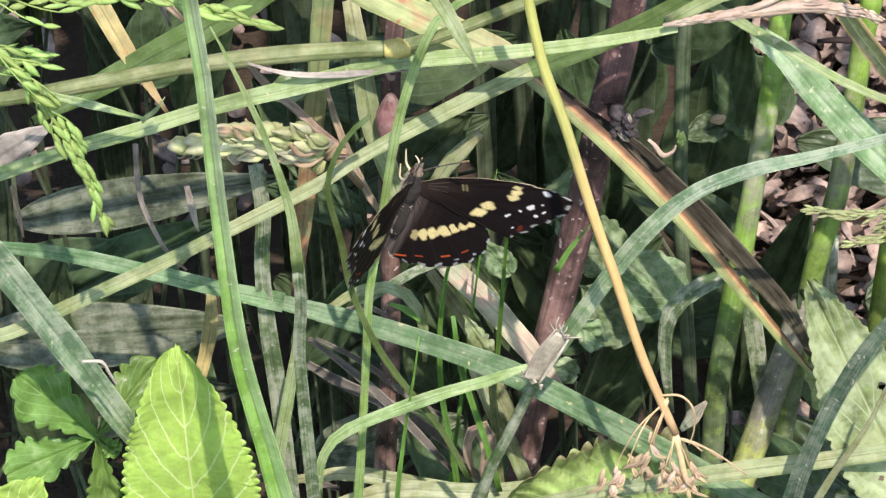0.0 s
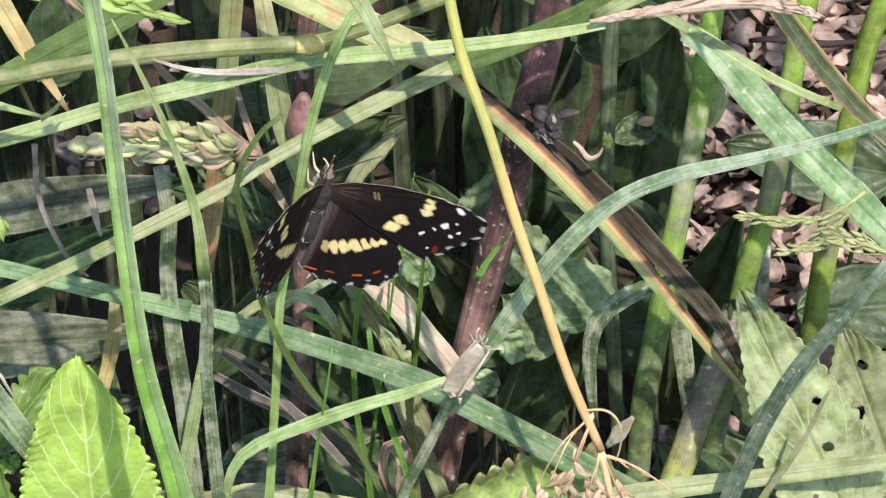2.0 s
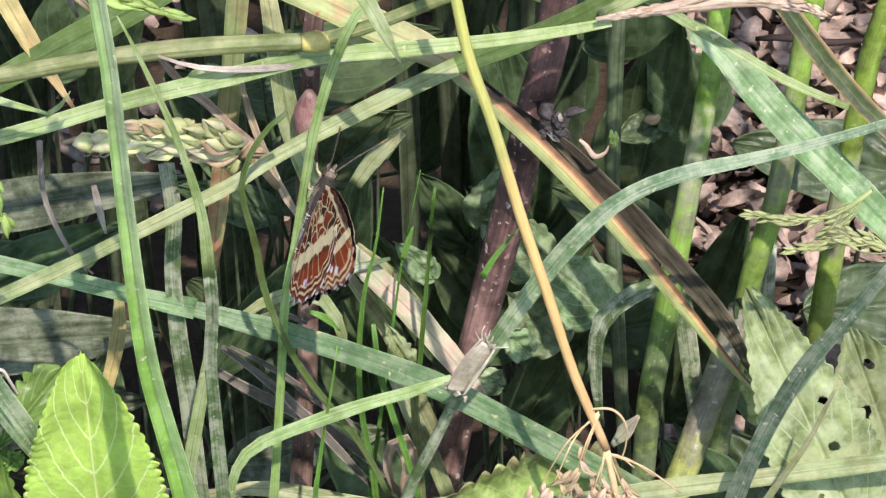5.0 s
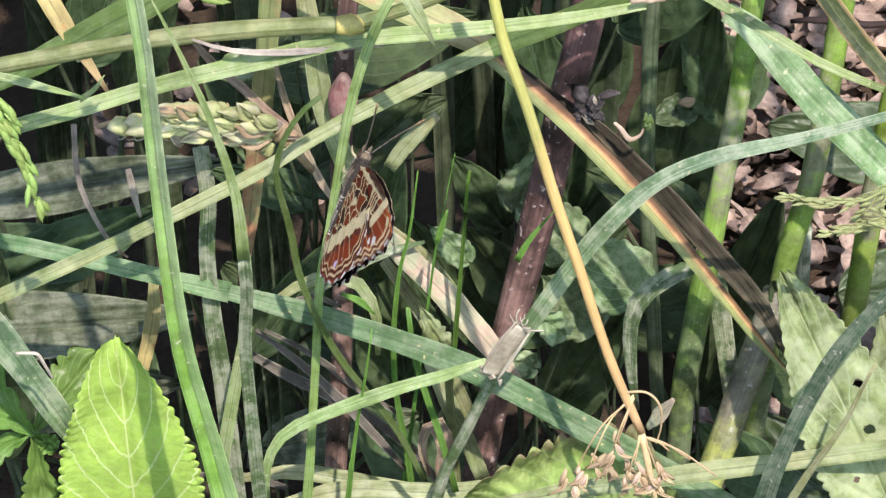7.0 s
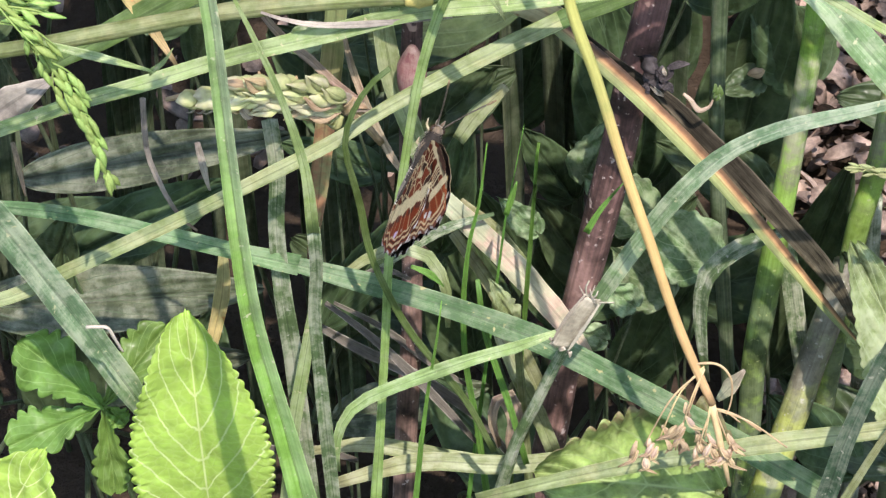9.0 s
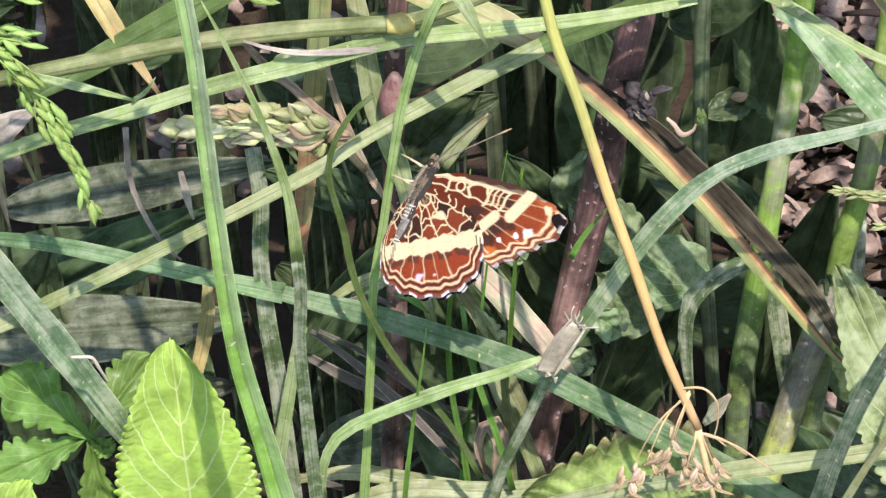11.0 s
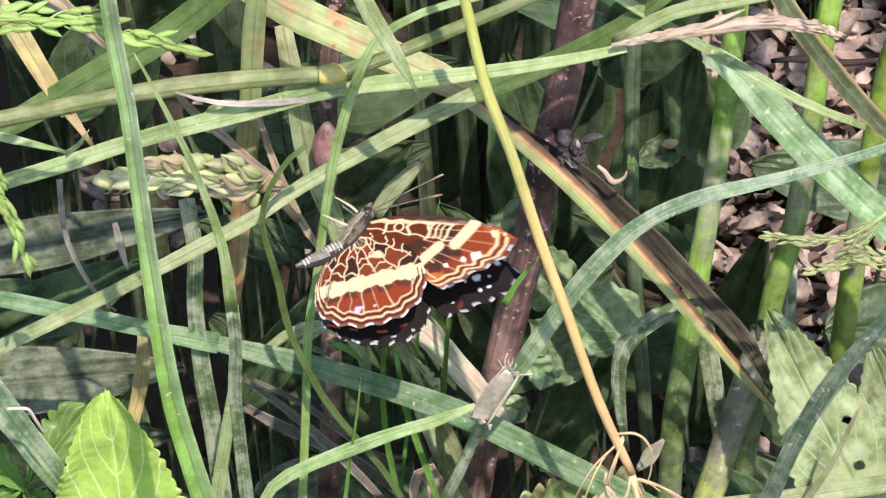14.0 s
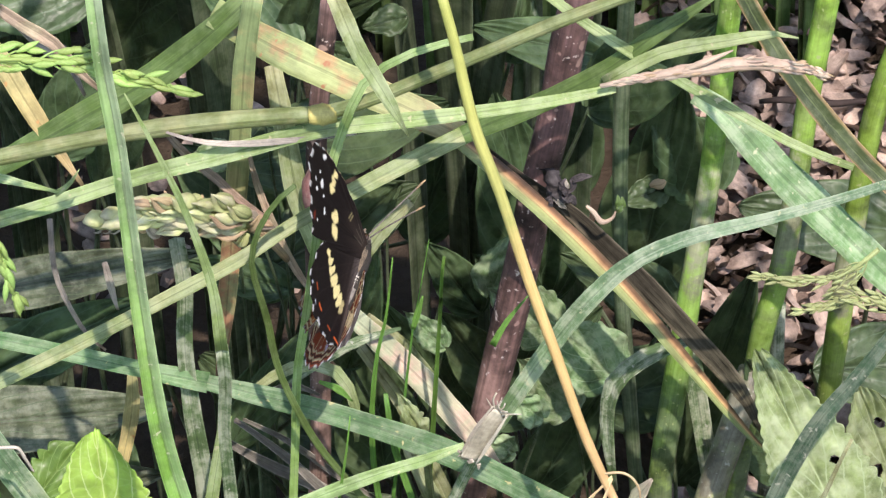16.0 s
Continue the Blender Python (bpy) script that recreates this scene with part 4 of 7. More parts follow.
stalk("stem", [(-0.0686, 0.0060, 0.1332), (-0.0608, 0.0053, 0.1351), (-0.0499, 0.0047, 0.1380), (-0.0399, 0.0040, 0.1407), (-0.0307, 0.0033, 0.1427), (-0.0224, 0.0027, 0.1440), (-0.0119, 0.0020, 0.1451)], [0.00101, 0.00109, 0.00109, 0.00109, 0.00124, 0.00124, 0.00109], YELLOWGREEN, plant_j)
stalk("stem", [(-0.0119, 0.0020, 0.1451), (-0.0058, 0.0013, 0.1476), (0.0031, 0.0007, 0.1523), (0.0097, 0.0000, 0.1560), (0.0177, -0.0007, 0.1605), (0.0264, -0.0013, 0.1647), (0.0363, -0.0020, 0.1691)], [0.00101, 0.00085, 0.00085, 0.00085, 0.00085, 0.00078, 0.00070], YELLOWGREEN, plant_j)
plant_k = clump("flowering_grass", (-0.0696, 0.0050, 0.0), "green grass lying across, with a dried tan seed head", "grass plant")
blade("blade", [(-0.0696, 0.0050, 0.1203), (-0.0615, 0.0045, 0.1240), (-0.0559, 0.0040, 0.1268), (-0.0465, 0.0035, 0.1304), (-0.0363, 0.0030, 0.1346), (-0.0225, 0.0025, 0.1391), (-0.0119, 0.0020, 0.1426), (-0.0006, 0.0015, 0.1442), (0.0106, 0.0010, 0.1460), (0.0195, 0.0005, 0.1479), (0.0253, 0.0000, 0.1497)], [0.00198, 0.00198, 0.00198, 0.00211, 0.00224, 0.00224, 0.00224, 0.00211, 0.00172, 0.00158, 0.00119], FRESH, plant_k, lean=0, fold=0.42)
plant_l = clump("dark_grass", (-0.0629, 0.0180, 0.0), "broad dark green grass blade lying slanted in shade", "grass plant")
blade("blade", [(-0.0629, 0.0180, 0.1206), (-0.0570, 0.0172, 0.1249), (-0.0472, 0.0164, 0.1319), (-0.0351, 0.0156, 0.1403), (-0.0272, 0.0148, 0.1475), (-0.0209, 0.0140, 0.1545)], [0.00120, 0.00300, 0.00390, 0.00400, 0.00370, 0.00320], DARKGREEN, plant_l, lean=0, fold=0.2)
blade("blade", [(-0.0315, 0.0015, 0.1431), (-0.0269, 0.0015, 0.1414), (-0.0209, 0.0015, 0.1410), (-0.0127, 0.0015, 0.1417), (-0.0074, 0.0015, 0.1422)], [0.00031, 0.00070, 0.00093, 0.00062, 0.00023], PALEDRY, plant_j, lean=0, fold=0.25)
plant_g = clump("withering_grass", (0.0067, 0.0140, 0.0), "withering grass, rust-spotted, orange gold and dead brown", "grass plant")
blade("blade", [(-0.0256, 0.0160, 0.1513), (-0.0181, 0.0156, 0.1459), (-0.0121, 0.0152, 0.1424), (-0.0045, 0.0148, 0.1382), (0.0001, 0.0144, 0.1358), (0.0067, 0.0140, 0.1318)], [0.00372, 0.00435, 0.00466, 0.00435, 0.00419, 0.00310], RUST, plant_g, lean=0, fold=0.15)
blade("blade", [(0.0055, 0.0130, 0.1324), (0.0125, 0.0118, 0.1259), (0.0175, 0.0107, 0.1209), (0.0267, 0.0095, 0.1100), (0.0349, 0.0083, 0.0988), (0.0433, 0.0072, 0.0869), (0.0487, 0.0060, 0.0804)], [0.00215, 0.00245, 0.00240, 0.00220, 0.00185, 0.00150, 0.00030], GOLD, plant_g, lean=0, fold=0.42)
blade("blade", [(0.0098, 0.0170, 0.1273), (0.0149, 0.0162, 0.1225), (0.0209, 0.0153, 0.1174), (0.0289, 0.0145, 0.1079), (0.0368, 0.0137, 0.0976), (0.0435, 0.0128, 0.0886), (0.0471, 0.0120, 0.0807)], [0.00038, 0.00137, 0.00248, 0.00286, 0.00298, 0.00248, 0.00062], DEADBROWN, plant_g, lean=0, fold=0.2)
plant_q = clump("dead_grass", (0.0107, 0.0200, 0.0), "pinkish tan dead grass beside grey-green blades", "grass plant")
blade("blade", [(-0.0098, 0.0240, 0.0943), (-0.0049, 0.0230, 0.0890), (0.0008, 0.0220, 0.0826), (0.0074, 0.0210, 0.0734), (0.0107, 0.0200, 0.0683)], [0.00264, 0.00326, 0.00357, 0.00326, 0.00155], FADED, plant_q, lean=0, fold=0.2)
blade("blade", [(-0.0074, 0.0260, 0.0916), (-0.0025, 0.0260, 0.0860), (0.0024, 0.0260, 0.0775), (0.0058, 0.0260, 0.0730)], [0.00155, 0.00264, 0.00279, 0.00155], PALEGREEN, plant_q, lean=0, fold=0.2)
plant_st = clump("straw", (0.0256, -0.0200, 0.0), "ripe golden straw with a drooping tan seed panicle", "straw")
stalk("stem", [(0.0034, -0.0100, 0.1724), (0.0052, -0.0114, 0.1646), (0.0073, -0.0129, 0.1540), (0.0103, -0.0143, 0.1448), (0.0141, -0.0157, 0.1308), (0.0173, -0.0171, 0.1205), (0.0211, -0.0186, 0.1078), (0.0256, -0.0200, 0.0959)], [0.00066, 0.00070, 0.00074, 0.00074, 0.00070, 0.00070, 0.00066, 0.00054], STRAW, plant_st)
plant_ar = clump("arching_grass", (0.0088, -0.0080, 0.0), "arching blue-green grass springing from a papery tan sheath", "grass plant")
blade("blade", [(0.0651, -0.0180, 0.1503), (0.0582, -0.0167, 0.1467), (0.0518, -0.0153, 0.1431), (0.0435, -0.0140, 0.1393), (0.0341, -0.0127, 0.1356), (0.0270, -0.0116, 0.1308), (0.0211, -0.0107, 0.1233), (0.0160, -0.0098, 0.1143), (0.0116, -0.0089, 0.1052), (0.0088, -0.0080, 0.0985)], [0.00087, 0.00112, 0.00137, 0.00162, 0.00198, 0.00223, 0.00236, 0.00248, 0.00223, 0.00162], GLAUCOUS, plant_ar, lean=0, fold=0.4)
stalk("stem", [(0.0089, -0.0060, 0.0968), (0.0062, -0.0052, 0.0909), (0.0030, -0.0045, 0.0817), (0.0005, -0.0038, 0.0745), (-0.0014, -0.0030, 0.0661), (-0.0163, 0.0029, -0.0020)], [0.00070, 0.00085, 0.00093, 0.00101, 0.00101], GREYGREEN, plant_ar)
blade("blade", [(0.0057, -0.0070, 0.0968), (-0.0001, -0.0067, 0.0937), (-0.0048, -0.0064, 0.0918), (-0.0144, -0.0061, 0.0871), (-0.0200, -0.0059, 0.0837), (-0.0226, -0.0056, 0.0801), (-0.0239, -0.0053, 0.0750), (-0.0239, -0.0050, 0.0701)], [0.00078, 0.00155, 0.00171, 0.00186, 0.00171, 0.00155, 0.00124, 0.00093], FRESH, plant_ar, lean=0, fold=0.42)
plant_m = clump("sloping_grass", (-0.0285, 0.0040, 0.0), "wide blue-green grass sloping across the other stems", "grass plant")
blade("blade", [(-0.0686, -0.0020, 0.1147), (-0.0619, -0.0008, 0.1128), (-0.0567, 0.0004, 0.1108), (-0.0469, 0.0016, 0.1069), (-0.0370, 0.0028, 0.1027), (-0.0285, 0.0040, 0.0991)], [0.00140, 0.00202, 0.00217, 0.00217, 0.00233, 0.00279], SLOPE, plant_m, lean=0, fold=0.42)
blade("blade", [(-0.0309, 0.0050, 0.0991), (-0.0238, 0.0043, 0.0972), (-0.0128, 0.0036, 0.0938), (-0.0009, 0.0029, 0.0890), (0.0071, 0.0021, 0.0851), (0.0192, 0.0014, 0.0771), (0.0315, 0.0007, 0.0689), (0.0423, 0.0000, 0.0613)], [0.00205, 0.00287, 0.00314, 0.00341, 0.00356, 0.00356, 0.00356, 0.00314], SLOPE, plant_m, lean=0, fold=0.42)
plant_n = clump("low_grass", (-0.0482, -0.0030, 0.0), "blue-green grass blade bearing a small white shed skin", "grass plant")
blade("blade", [(-0.0692, -0.0150, 0.1300), (-0.0663, -0.0126, 0.1231), (-0.0613, -0.0102, 0.1111), (-0.0562, -0.0078, 0.0987), (-0.0507, -0.0054, 0.0848), (-0.0482, -0.0030, 0.0763)], [0.00357, 0.00404, 0.00419, 0.00404, 0.00357, 0.00233], GLAUCOUS, plant_n, lean=0, fold=0.42)
plant_r = clump("steep_grass", (0.0281, -0.0064, 0.0), "dusty blue-green grass rising steeply beside a straw-tipped blade", "grass plant")
blade("blade", [(0.0603, -0.0220, 0.1292), (0.0552, -0.0208, 0.1190), (0.0505, -0.0196, 0.1100), (0.0466, -0.0184, 0.0991), (0.0434, -0.0172, 0.0867), (0.0417, -0.0160, 0.0770), (0.0281, -0.0064, -0.0020)], [0.00160, 0.00230, 0.00260, 0.00270, 0.00270, 0.00250], STEEP, plant_r, lean=0, fold=0.4)
blade("blade", [(0.0551, -0.0200, 0.1078), (0.0538, -0.0190, 0.1029), (0.0518, -0.0180, 0.0953), (0.0481, -0.0170, 0.0863), (0.0447, -0.0160, 0.0770), (0.0164, -0.0077, -0.0020)], [0.00047, 0.00109, 0.00171, 0.00202, 0.00202], PALEGREEN, plant_r, lean=0, fold=0.25)
plant_s = clump("lodged_grass", (-0.0050, -0.0090, 0.0), "pale yellow-green grass lying low near the ground", "grass plant")
blade("blade", [(-0.0050, -0.0090, 0.0685), (0.0078, -0.0090, 0.0726), (0.0173, -0.0090, 0.0752), (0.0253, -0.0090, 0.0768), (0.0347, -0.0090, 0.0787), (0.0465, -0.0090, 0.0806), (0.0558, -0.0090, 0.0823), (0.0676, -0.0090, 0.0843)], [0.00155, 0.00202, 0.00233, 0.00248, 0.00264, 0.00248, 0.00248, 0.00217], YELLOWGREEN, plant_s, lean=0, fold=0.2)
blade("blade", [(-0.0249, 0.0040, 0.0591), (-0.0133, 0.0040, 0.0632), (-0.0010, 0.0040, 0.0626), (0.0113, 0.0040, 0.0641), (0.0211, 0.0040, 0.0650)], [0.00155, 0.00264, 0.00264, 0.00248, 0.00171], PALEGREEN, plant_s, lean=0, fold=0.2)
plant_w = clump("wide_grass", (0.0692, 0.0180, 0.0), "wide blue-green grass blade, folded over at its top", "grass plant")
blade("blade", [(0.0375, 0.0260, 0.1291), (0.0418, 0.0244, 0.1264), (0.0484, 0.0228, 0.1186), (0.0549, 0.0212, 0.1119), (0.0625, 0.0196, 0.1038), (0.0692, 0.0180, 0.0967)], [0.00279, 0.00436, 0.00492, 0.00492, 0.00447, 0.00336], WIDE, plant_w, lean=0, fold=0.2)
plant_w2 = clump("thin_grass", (0.0563, 0.0040, 0.0), "thin green and dark gold-edged grass sloping down", "grass plant")
blade("blade", [(0.0150, 0.0080, 0.1604), (0.0240, 0.0072, 0.1527), (0.0355, 0.0064, 0.1446), (0.0408, 0.0056, 0.1414), (0.0486, 0.0048, 0.1365), (0.0563, 0.0040, 0.1332)], [0.00109, 0.00140, 0.00140, 0.00140, 0.00124, 0.00093], FRESH, plant_w2, lean=0, fold=0.42)
blade("blade", [(0.0412, 0.0200, 0.1526), (0.0461, 0.0185, 0.1433), (0.0510, 0.0170, 0.1358), (0.0576, 0.0155, 0.1272), (0.0658, 0.0140, 0.1184)], [0.00220, 0.00270, 0.00270, 0.00260, 0.00200], GOLDRIM, plant_w2, lean=0, fold=0.42)
blade("blade", [(0.0242, 0.0060, 0.1461), (0.0314, 0.0050, 0.1513), (0.0387, 0.0040, 0.1536), (0.0453, 0.0030, 0.1554), (0.0482, 0.0020, 0.1554)], [0.00171, 0.00186, 0.00186, 0.00155, 0.00016], FRESH, plant_k, lean=0, fold=0.2)
plant_hg = clump("hanging_grass", (-0.0008, -0.0140, 0.0), "narrow pale green grass tip ending in a straw point", "grass plant")
blade("blade", [(-0.0097, -0.0140, 0.1762), (-0.0070, -0.0140, 0.1675), (-0.0055, -0.0140, 0.1641), (-0.0035, -0.0140, 0.1598), (-0.0008, -0.0140, 0.1535)], [0.00202, 0.00233, 0.00217, 0.00171, 0.00016], PALEGREEN, plant_hg, lean=0, fold=0.42)
plant_gv = clump("turning_grass", (-0.0276, 0.0160, 0.0), "upright grass blade turning from green to orange", "grass plant")
blade("blade", [(-0.0200, 0.0120, 0.1569), (-0.0217, 0.0128, 0.1451), (-0.0230, 0.0136, 0.1302), (-0.0247, 0.0144, 0.1147), (-0.0264, 0.0152, 0.0986), (-0.0276, 0.0160, 0.0895)], [0.00264, 0.00279, 0.00295, 0.00279, 0.00233, 0.00093], GOLDGREEN, plant_gv, lean=0, fold=0.2)
plant_dg = clump("withered_grass", (-0.0440, 0.0160, 0.0), "withered grass hanging in tan and brown dry strips", "grass plant")
blade("blade", [(-0.0558, 0.0200, 0.1458), (-0.0530, 0.0192, 0.1406), (-0.0506, 0.0184, 0.1354), (-0.0489, 0.0176, 0.1323), (-0.0465, 0.0168, 0.1279), (-0.0440, 0.0160, 0.1235)], [0.00230, 0.00280, 0.00280, 0.00240, 0.00130, 0.00047], STRAWFLAT, plant_dg, lean=0, fold=0.2)
blade("blade", [(-0.0561, 0.0220, 0.1506), (-0.0500, 0.0220, 0.1452), (-0.0471, 0.0220, 0.1430), (-0.0438, 0.0220, 0.1380), (-0.0412, 0.0220, 0.1347)], [0.00117, 0.00179, 0.00187, 0.00148, 0.00047], PINKDRY, plant_dg, lean=25, fold=0.5)
blade("blade", [(-0.0543, 0.0240, 0.1478), (-0.0510, 0.0240, 0.1432), (-0.0486, 0.0240, 0.1399), (-0.0455, 0.0240, 0.1375), (-0.0436, 0.0240, 0.1324)], [0.00060, 0.00110, 0.00120, 0.00100, 0.00040], PALEDRY, plant_dg, lean=-25, fold=0.5)
blade("blade", [(-0.0332, 0.0070, 0.1411), (-0.0296, 0.0070, 0.1353), (-0.0260, 0.0070, 0.1314), (-0.0230, 0.0070, 0.1277), (-0.0192, 0.0070, 0.1243)], [0.00061, 0.00109, 0.00121, 0.00109, 0.00037], PINKDRY, plant_dg, lean=0, fold=0.55)
blade("blade", [(-0.0217, 0.0100, 0.1339), (-0.0208, 0.0100, 0.1281), (-0.0189, 0.0100, 0.1211), (-0.0164, 0.0100, 0.1139), (-0.0134, 0.0100, 0.1078)], [0.00048, 0.00097, 0.00109, 0.00109, 0.00048], PINKDRY, plant_dg, lean=0, fold=0.55)
blade("blade", [(-0.0479, 0.0080, 0.1244), (-0.0479, 0.0080, 0.1160), (-0.0466, 0.0080, 0.1103), (-0.0443, 0.0080, 0.1045), (-0.0420, 0.0080, 0.1018)], [0.00078, 0.00078, 0.00070, 0.00062, 0.00031], PALEDRY, plant_dg, lean=0, fold=0.25)
blade("blade", [(-0.0419, 0.0150, 0.1113), (-0.0410, 0.0150, 0.1051), (-0.0406, 0.0150, 0.1030)], [0.00078, 0.00109, 0.00031], PALEDRY, plant_dg, lean=0, fold=0.25)
blade("blade", [(-0.0393, 0.0140, 0.0944), (-0.0394, 0.0140, 0.0881), (-0.0404, 0.0140, 0.0816), (-0.0418, 0.0140, 0.0751), (-0.0428, 0.0140, 0.0662)], [0.00093, 0.00217, 0.00202, 0.00140, 0.00047], STRAWFLAT, plant_dg, lean=0, fold=0.25)
blade("blade", [(-0.0605, -0.0020, 0.1415), (-0.0532, -0.0020, 0.1392), (-0.0451, -0.0020, 0.1365)], [0.00062, 0.00124, 0.00031], FRESH, plant_d, lean=0, fold=0.42)
blade("blade", [(-0.0458, -0.0020, 0.1362), (-0.0438, -0.0020, 0.1380), (-0.0425, -0.0020, 0.1402)], [0.00078, 0.00062, 0.00008], FRESH, plant_d, lean=0, fold=0.25)
plant_tb = clump("fine_grass", (-0.0026, -0.0040, 0.0), "fine bright green grass with a thin bent stem", "grass plant")
blade("blade", [(-0.0151, -0.0090, 0.1423), (-0.0179, -0.0085, 0.1389), (-0.0203, -0.0080, 0.1336), (-0.0211, -0.0075, 0.1284), (-0.0203, -0.0070, 0.1231), (-0.0194, -0.0065, 0.1177), (-0.0187, -0.0060, 0.1113), (-0.0171, -0.0055, 0.1047), (-0.0134, -0.0050, 0.0950), (-0.0065, -0.0045, 0.0828), (-0.0026, -0.0040, 0.0726)], [0.00070, 0.00070, 0.00078, 0.00093, 0.00093, 0.00093, 0.00093, 0.00093, 0.00093, 0.00085, 0.00078], DARKGREEN, plant_tb, lean=0, fold=0.1)
blade("blade", [(-0.0033, 0.0100, 0.1150), (-0.0044, 0.0103, 0.1046), (-0.0058, 0.0107, 0.0971), (-0.0067, 0.0110, 0.0862), (-0.0065, 0.0113, 0.0751), (-0.0051, 0.0117, 0.0636), (-0.0042, 0.0120, 0.0540), (0.0009, 0.0139, -0.0020)], [0.00016, 0.00062, 0.00085, 0.00093, 0.00101, 0.00101, 0.00101], BRIGHT, plant_tb, lean=0, fold=0.4)
blade("blade", [(0.0016, 0.0180, 0.1116), (0.0005, 0.0187, 0.1039), (-0.0008, 0.0193, 0.0950), (-0.0019, 0.0200, 0.0848), (-0.0105, 0.0256, -0.0020)], [0.00008, 0.00047, 0.00070, 0.00078], BRIGHT, plant_tb, lean=0, fold=0.4)
blade("blade", [(-0.0093, -0.0060, 0.1014), (-0.0100, -0.0060, 0.0948), (-0.0112, -0.0060, 0.0864), (-0.0123, -0.0060, 0.0767), (-0.0129, -0.0060, 0.0701), (-0.0192, -0.0060, -0.0020)], [0.00016, 0.00070, 0.00085, 0.00093, 0.00093], BRIGHT, plant_tb, lean=0, fold=0.4)
blade("blade", [(0.0094, -0.0110, 0.1173), (0.0113, -0.0110, 0.1213), (0.0143, -0.0110, 0.1259)], [0.00093, 0.00062, 0.00008], BRIGHT, plant_tb, lean=0, fold=0.4)
blade("blade", [(-0.0007, 0.0140, 0.1213), (-0.0047, 0.0140, 0.1164), (-0.0071, 0.0140, 0.1123)], [0.00120, 0.00230, 0.00180], PALEGREEN, plant_q, lean=0, fold=0.25)
plant_bg = clump("shaded_grass", (0.0204, 0.0237, 0.0), "pale and grey-green grass standing in the shade", "grass plant")
blade("blade", [(-0.0083, 0.0280, 0.0845), (-0.0026, 0.0275, 0.0740), (0.0016, 0.0270, 0.0621), (0.0058, 0.0265, 0.0499), (0.0084, 0.0260, 0.0410), (0.0204, 0.0237, -0.0020)], [0.00155, 0.00233, 0.00264, 0.00264, 0.00233], PALEGREEN, plant_bg, lean=0, fold=0.25)
blade("blade", [(-0.0188, 0.0300, 0.1324), (-0.0174, 0.0290, 0.1213), (-0.0160, 0.0280, 0.1109), (-0.0130, 0.0270, 0.1013), (-0.0115, 0.0260, 0.0927)], [0.00233, 0.00295, 0.00310, 0.00279, 0.00202], PALEGREEN, plant_bg, lean=0, fold=0.2)
plant_c = clump("grass_clump", (0.0323, 0.0237, 0.0), "clump of thick green grass stems with pale sheaths", "grass plant")
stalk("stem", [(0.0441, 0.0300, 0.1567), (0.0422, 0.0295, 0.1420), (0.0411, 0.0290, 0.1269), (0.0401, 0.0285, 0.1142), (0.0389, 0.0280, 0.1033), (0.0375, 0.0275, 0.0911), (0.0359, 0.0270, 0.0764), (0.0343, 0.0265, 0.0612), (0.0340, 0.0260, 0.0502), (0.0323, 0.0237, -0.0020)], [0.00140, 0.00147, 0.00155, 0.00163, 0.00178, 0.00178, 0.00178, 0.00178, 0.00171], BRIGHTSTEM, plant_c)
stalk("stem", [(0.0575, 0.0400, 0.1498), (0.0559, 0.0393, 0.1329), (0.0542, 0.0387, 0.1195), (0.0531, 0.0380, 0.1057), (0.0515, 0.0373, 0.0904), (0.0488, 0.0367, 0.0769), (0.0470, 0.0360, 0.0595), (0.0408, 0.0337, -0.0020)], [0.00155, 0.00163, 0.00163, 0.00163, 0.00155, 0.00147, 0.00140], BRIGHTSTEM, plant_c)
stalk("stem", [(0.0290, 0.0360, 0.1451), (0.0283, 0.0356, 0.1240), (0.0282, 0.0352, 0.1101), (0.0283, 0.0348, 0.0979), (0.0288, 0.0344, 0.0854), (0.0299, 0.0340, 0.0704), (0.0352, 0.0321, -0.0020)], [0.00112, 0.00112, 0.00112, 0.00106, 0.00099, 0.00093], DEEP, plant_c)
stalk("stem", [(0.0463, 0.0220, 0.0839), (0.0441, 0.0195, 0.0768), (0.0416, 0.0170, 0.0697), (0.0397, 0.0145, 0.0641), (0.0366, 0.0120, 0.0540), (0.0201, -0.0013, -0.0020)], [0.00194, 0.00217, 0.00225, 0.00233, 0.00233], STEMBASE, plant_c)
stalk("stem", [(0.0524, 0.0500, 0.0724), (0.0525, 0.0500, 0.0565), (0.0522, 0.0500, 0.0401), (0.0515, 0.0500, -0.0020)], [0.00132, 0.00140, 0.00140], GREYSTEM, plant_c)
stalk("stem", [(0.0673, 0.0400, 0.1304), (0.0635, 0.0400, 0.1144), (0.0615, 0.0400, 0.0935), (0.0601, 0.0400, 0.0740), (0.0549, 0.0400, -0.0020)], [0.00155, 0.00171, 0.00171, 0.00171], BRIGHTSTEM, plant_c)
plant_rs1 = clump("woody_plant", (-0.0007, 0.0268, 0.0), "thick purplish red woody plant stem with withered leaf stalks", "plant stem")
stalk("stem", [(0.0224, 0.0240, 0.1499), (0.0202, 0.0242, 0.1383), (0.0186, 0.0245, 0.1265), (0.0162, 0.0247, 0.1138), (0.0146, 0.0250, 0.1028), (0.0116, 0.0252, 0.0867), (0.0084, 0.0255, 0.0690), (0.0058, 0.0257, 0.0506), (0.0043, 0.0260, 0.0387), (-0.0007, 0.0268, -0.0020)], [0.00241, 0.00241, 0.00241, 0.00241, 0.00233, 0.00233, 0.00225, 0.00217, 0.00210], REDSTEM, plant_rs1)
plant_rs2 = clump("reddish_plant", (-0.0181, 0.0294, 0.0), "thin reddish plant stem with a pink bud, in shade", "plant stem")
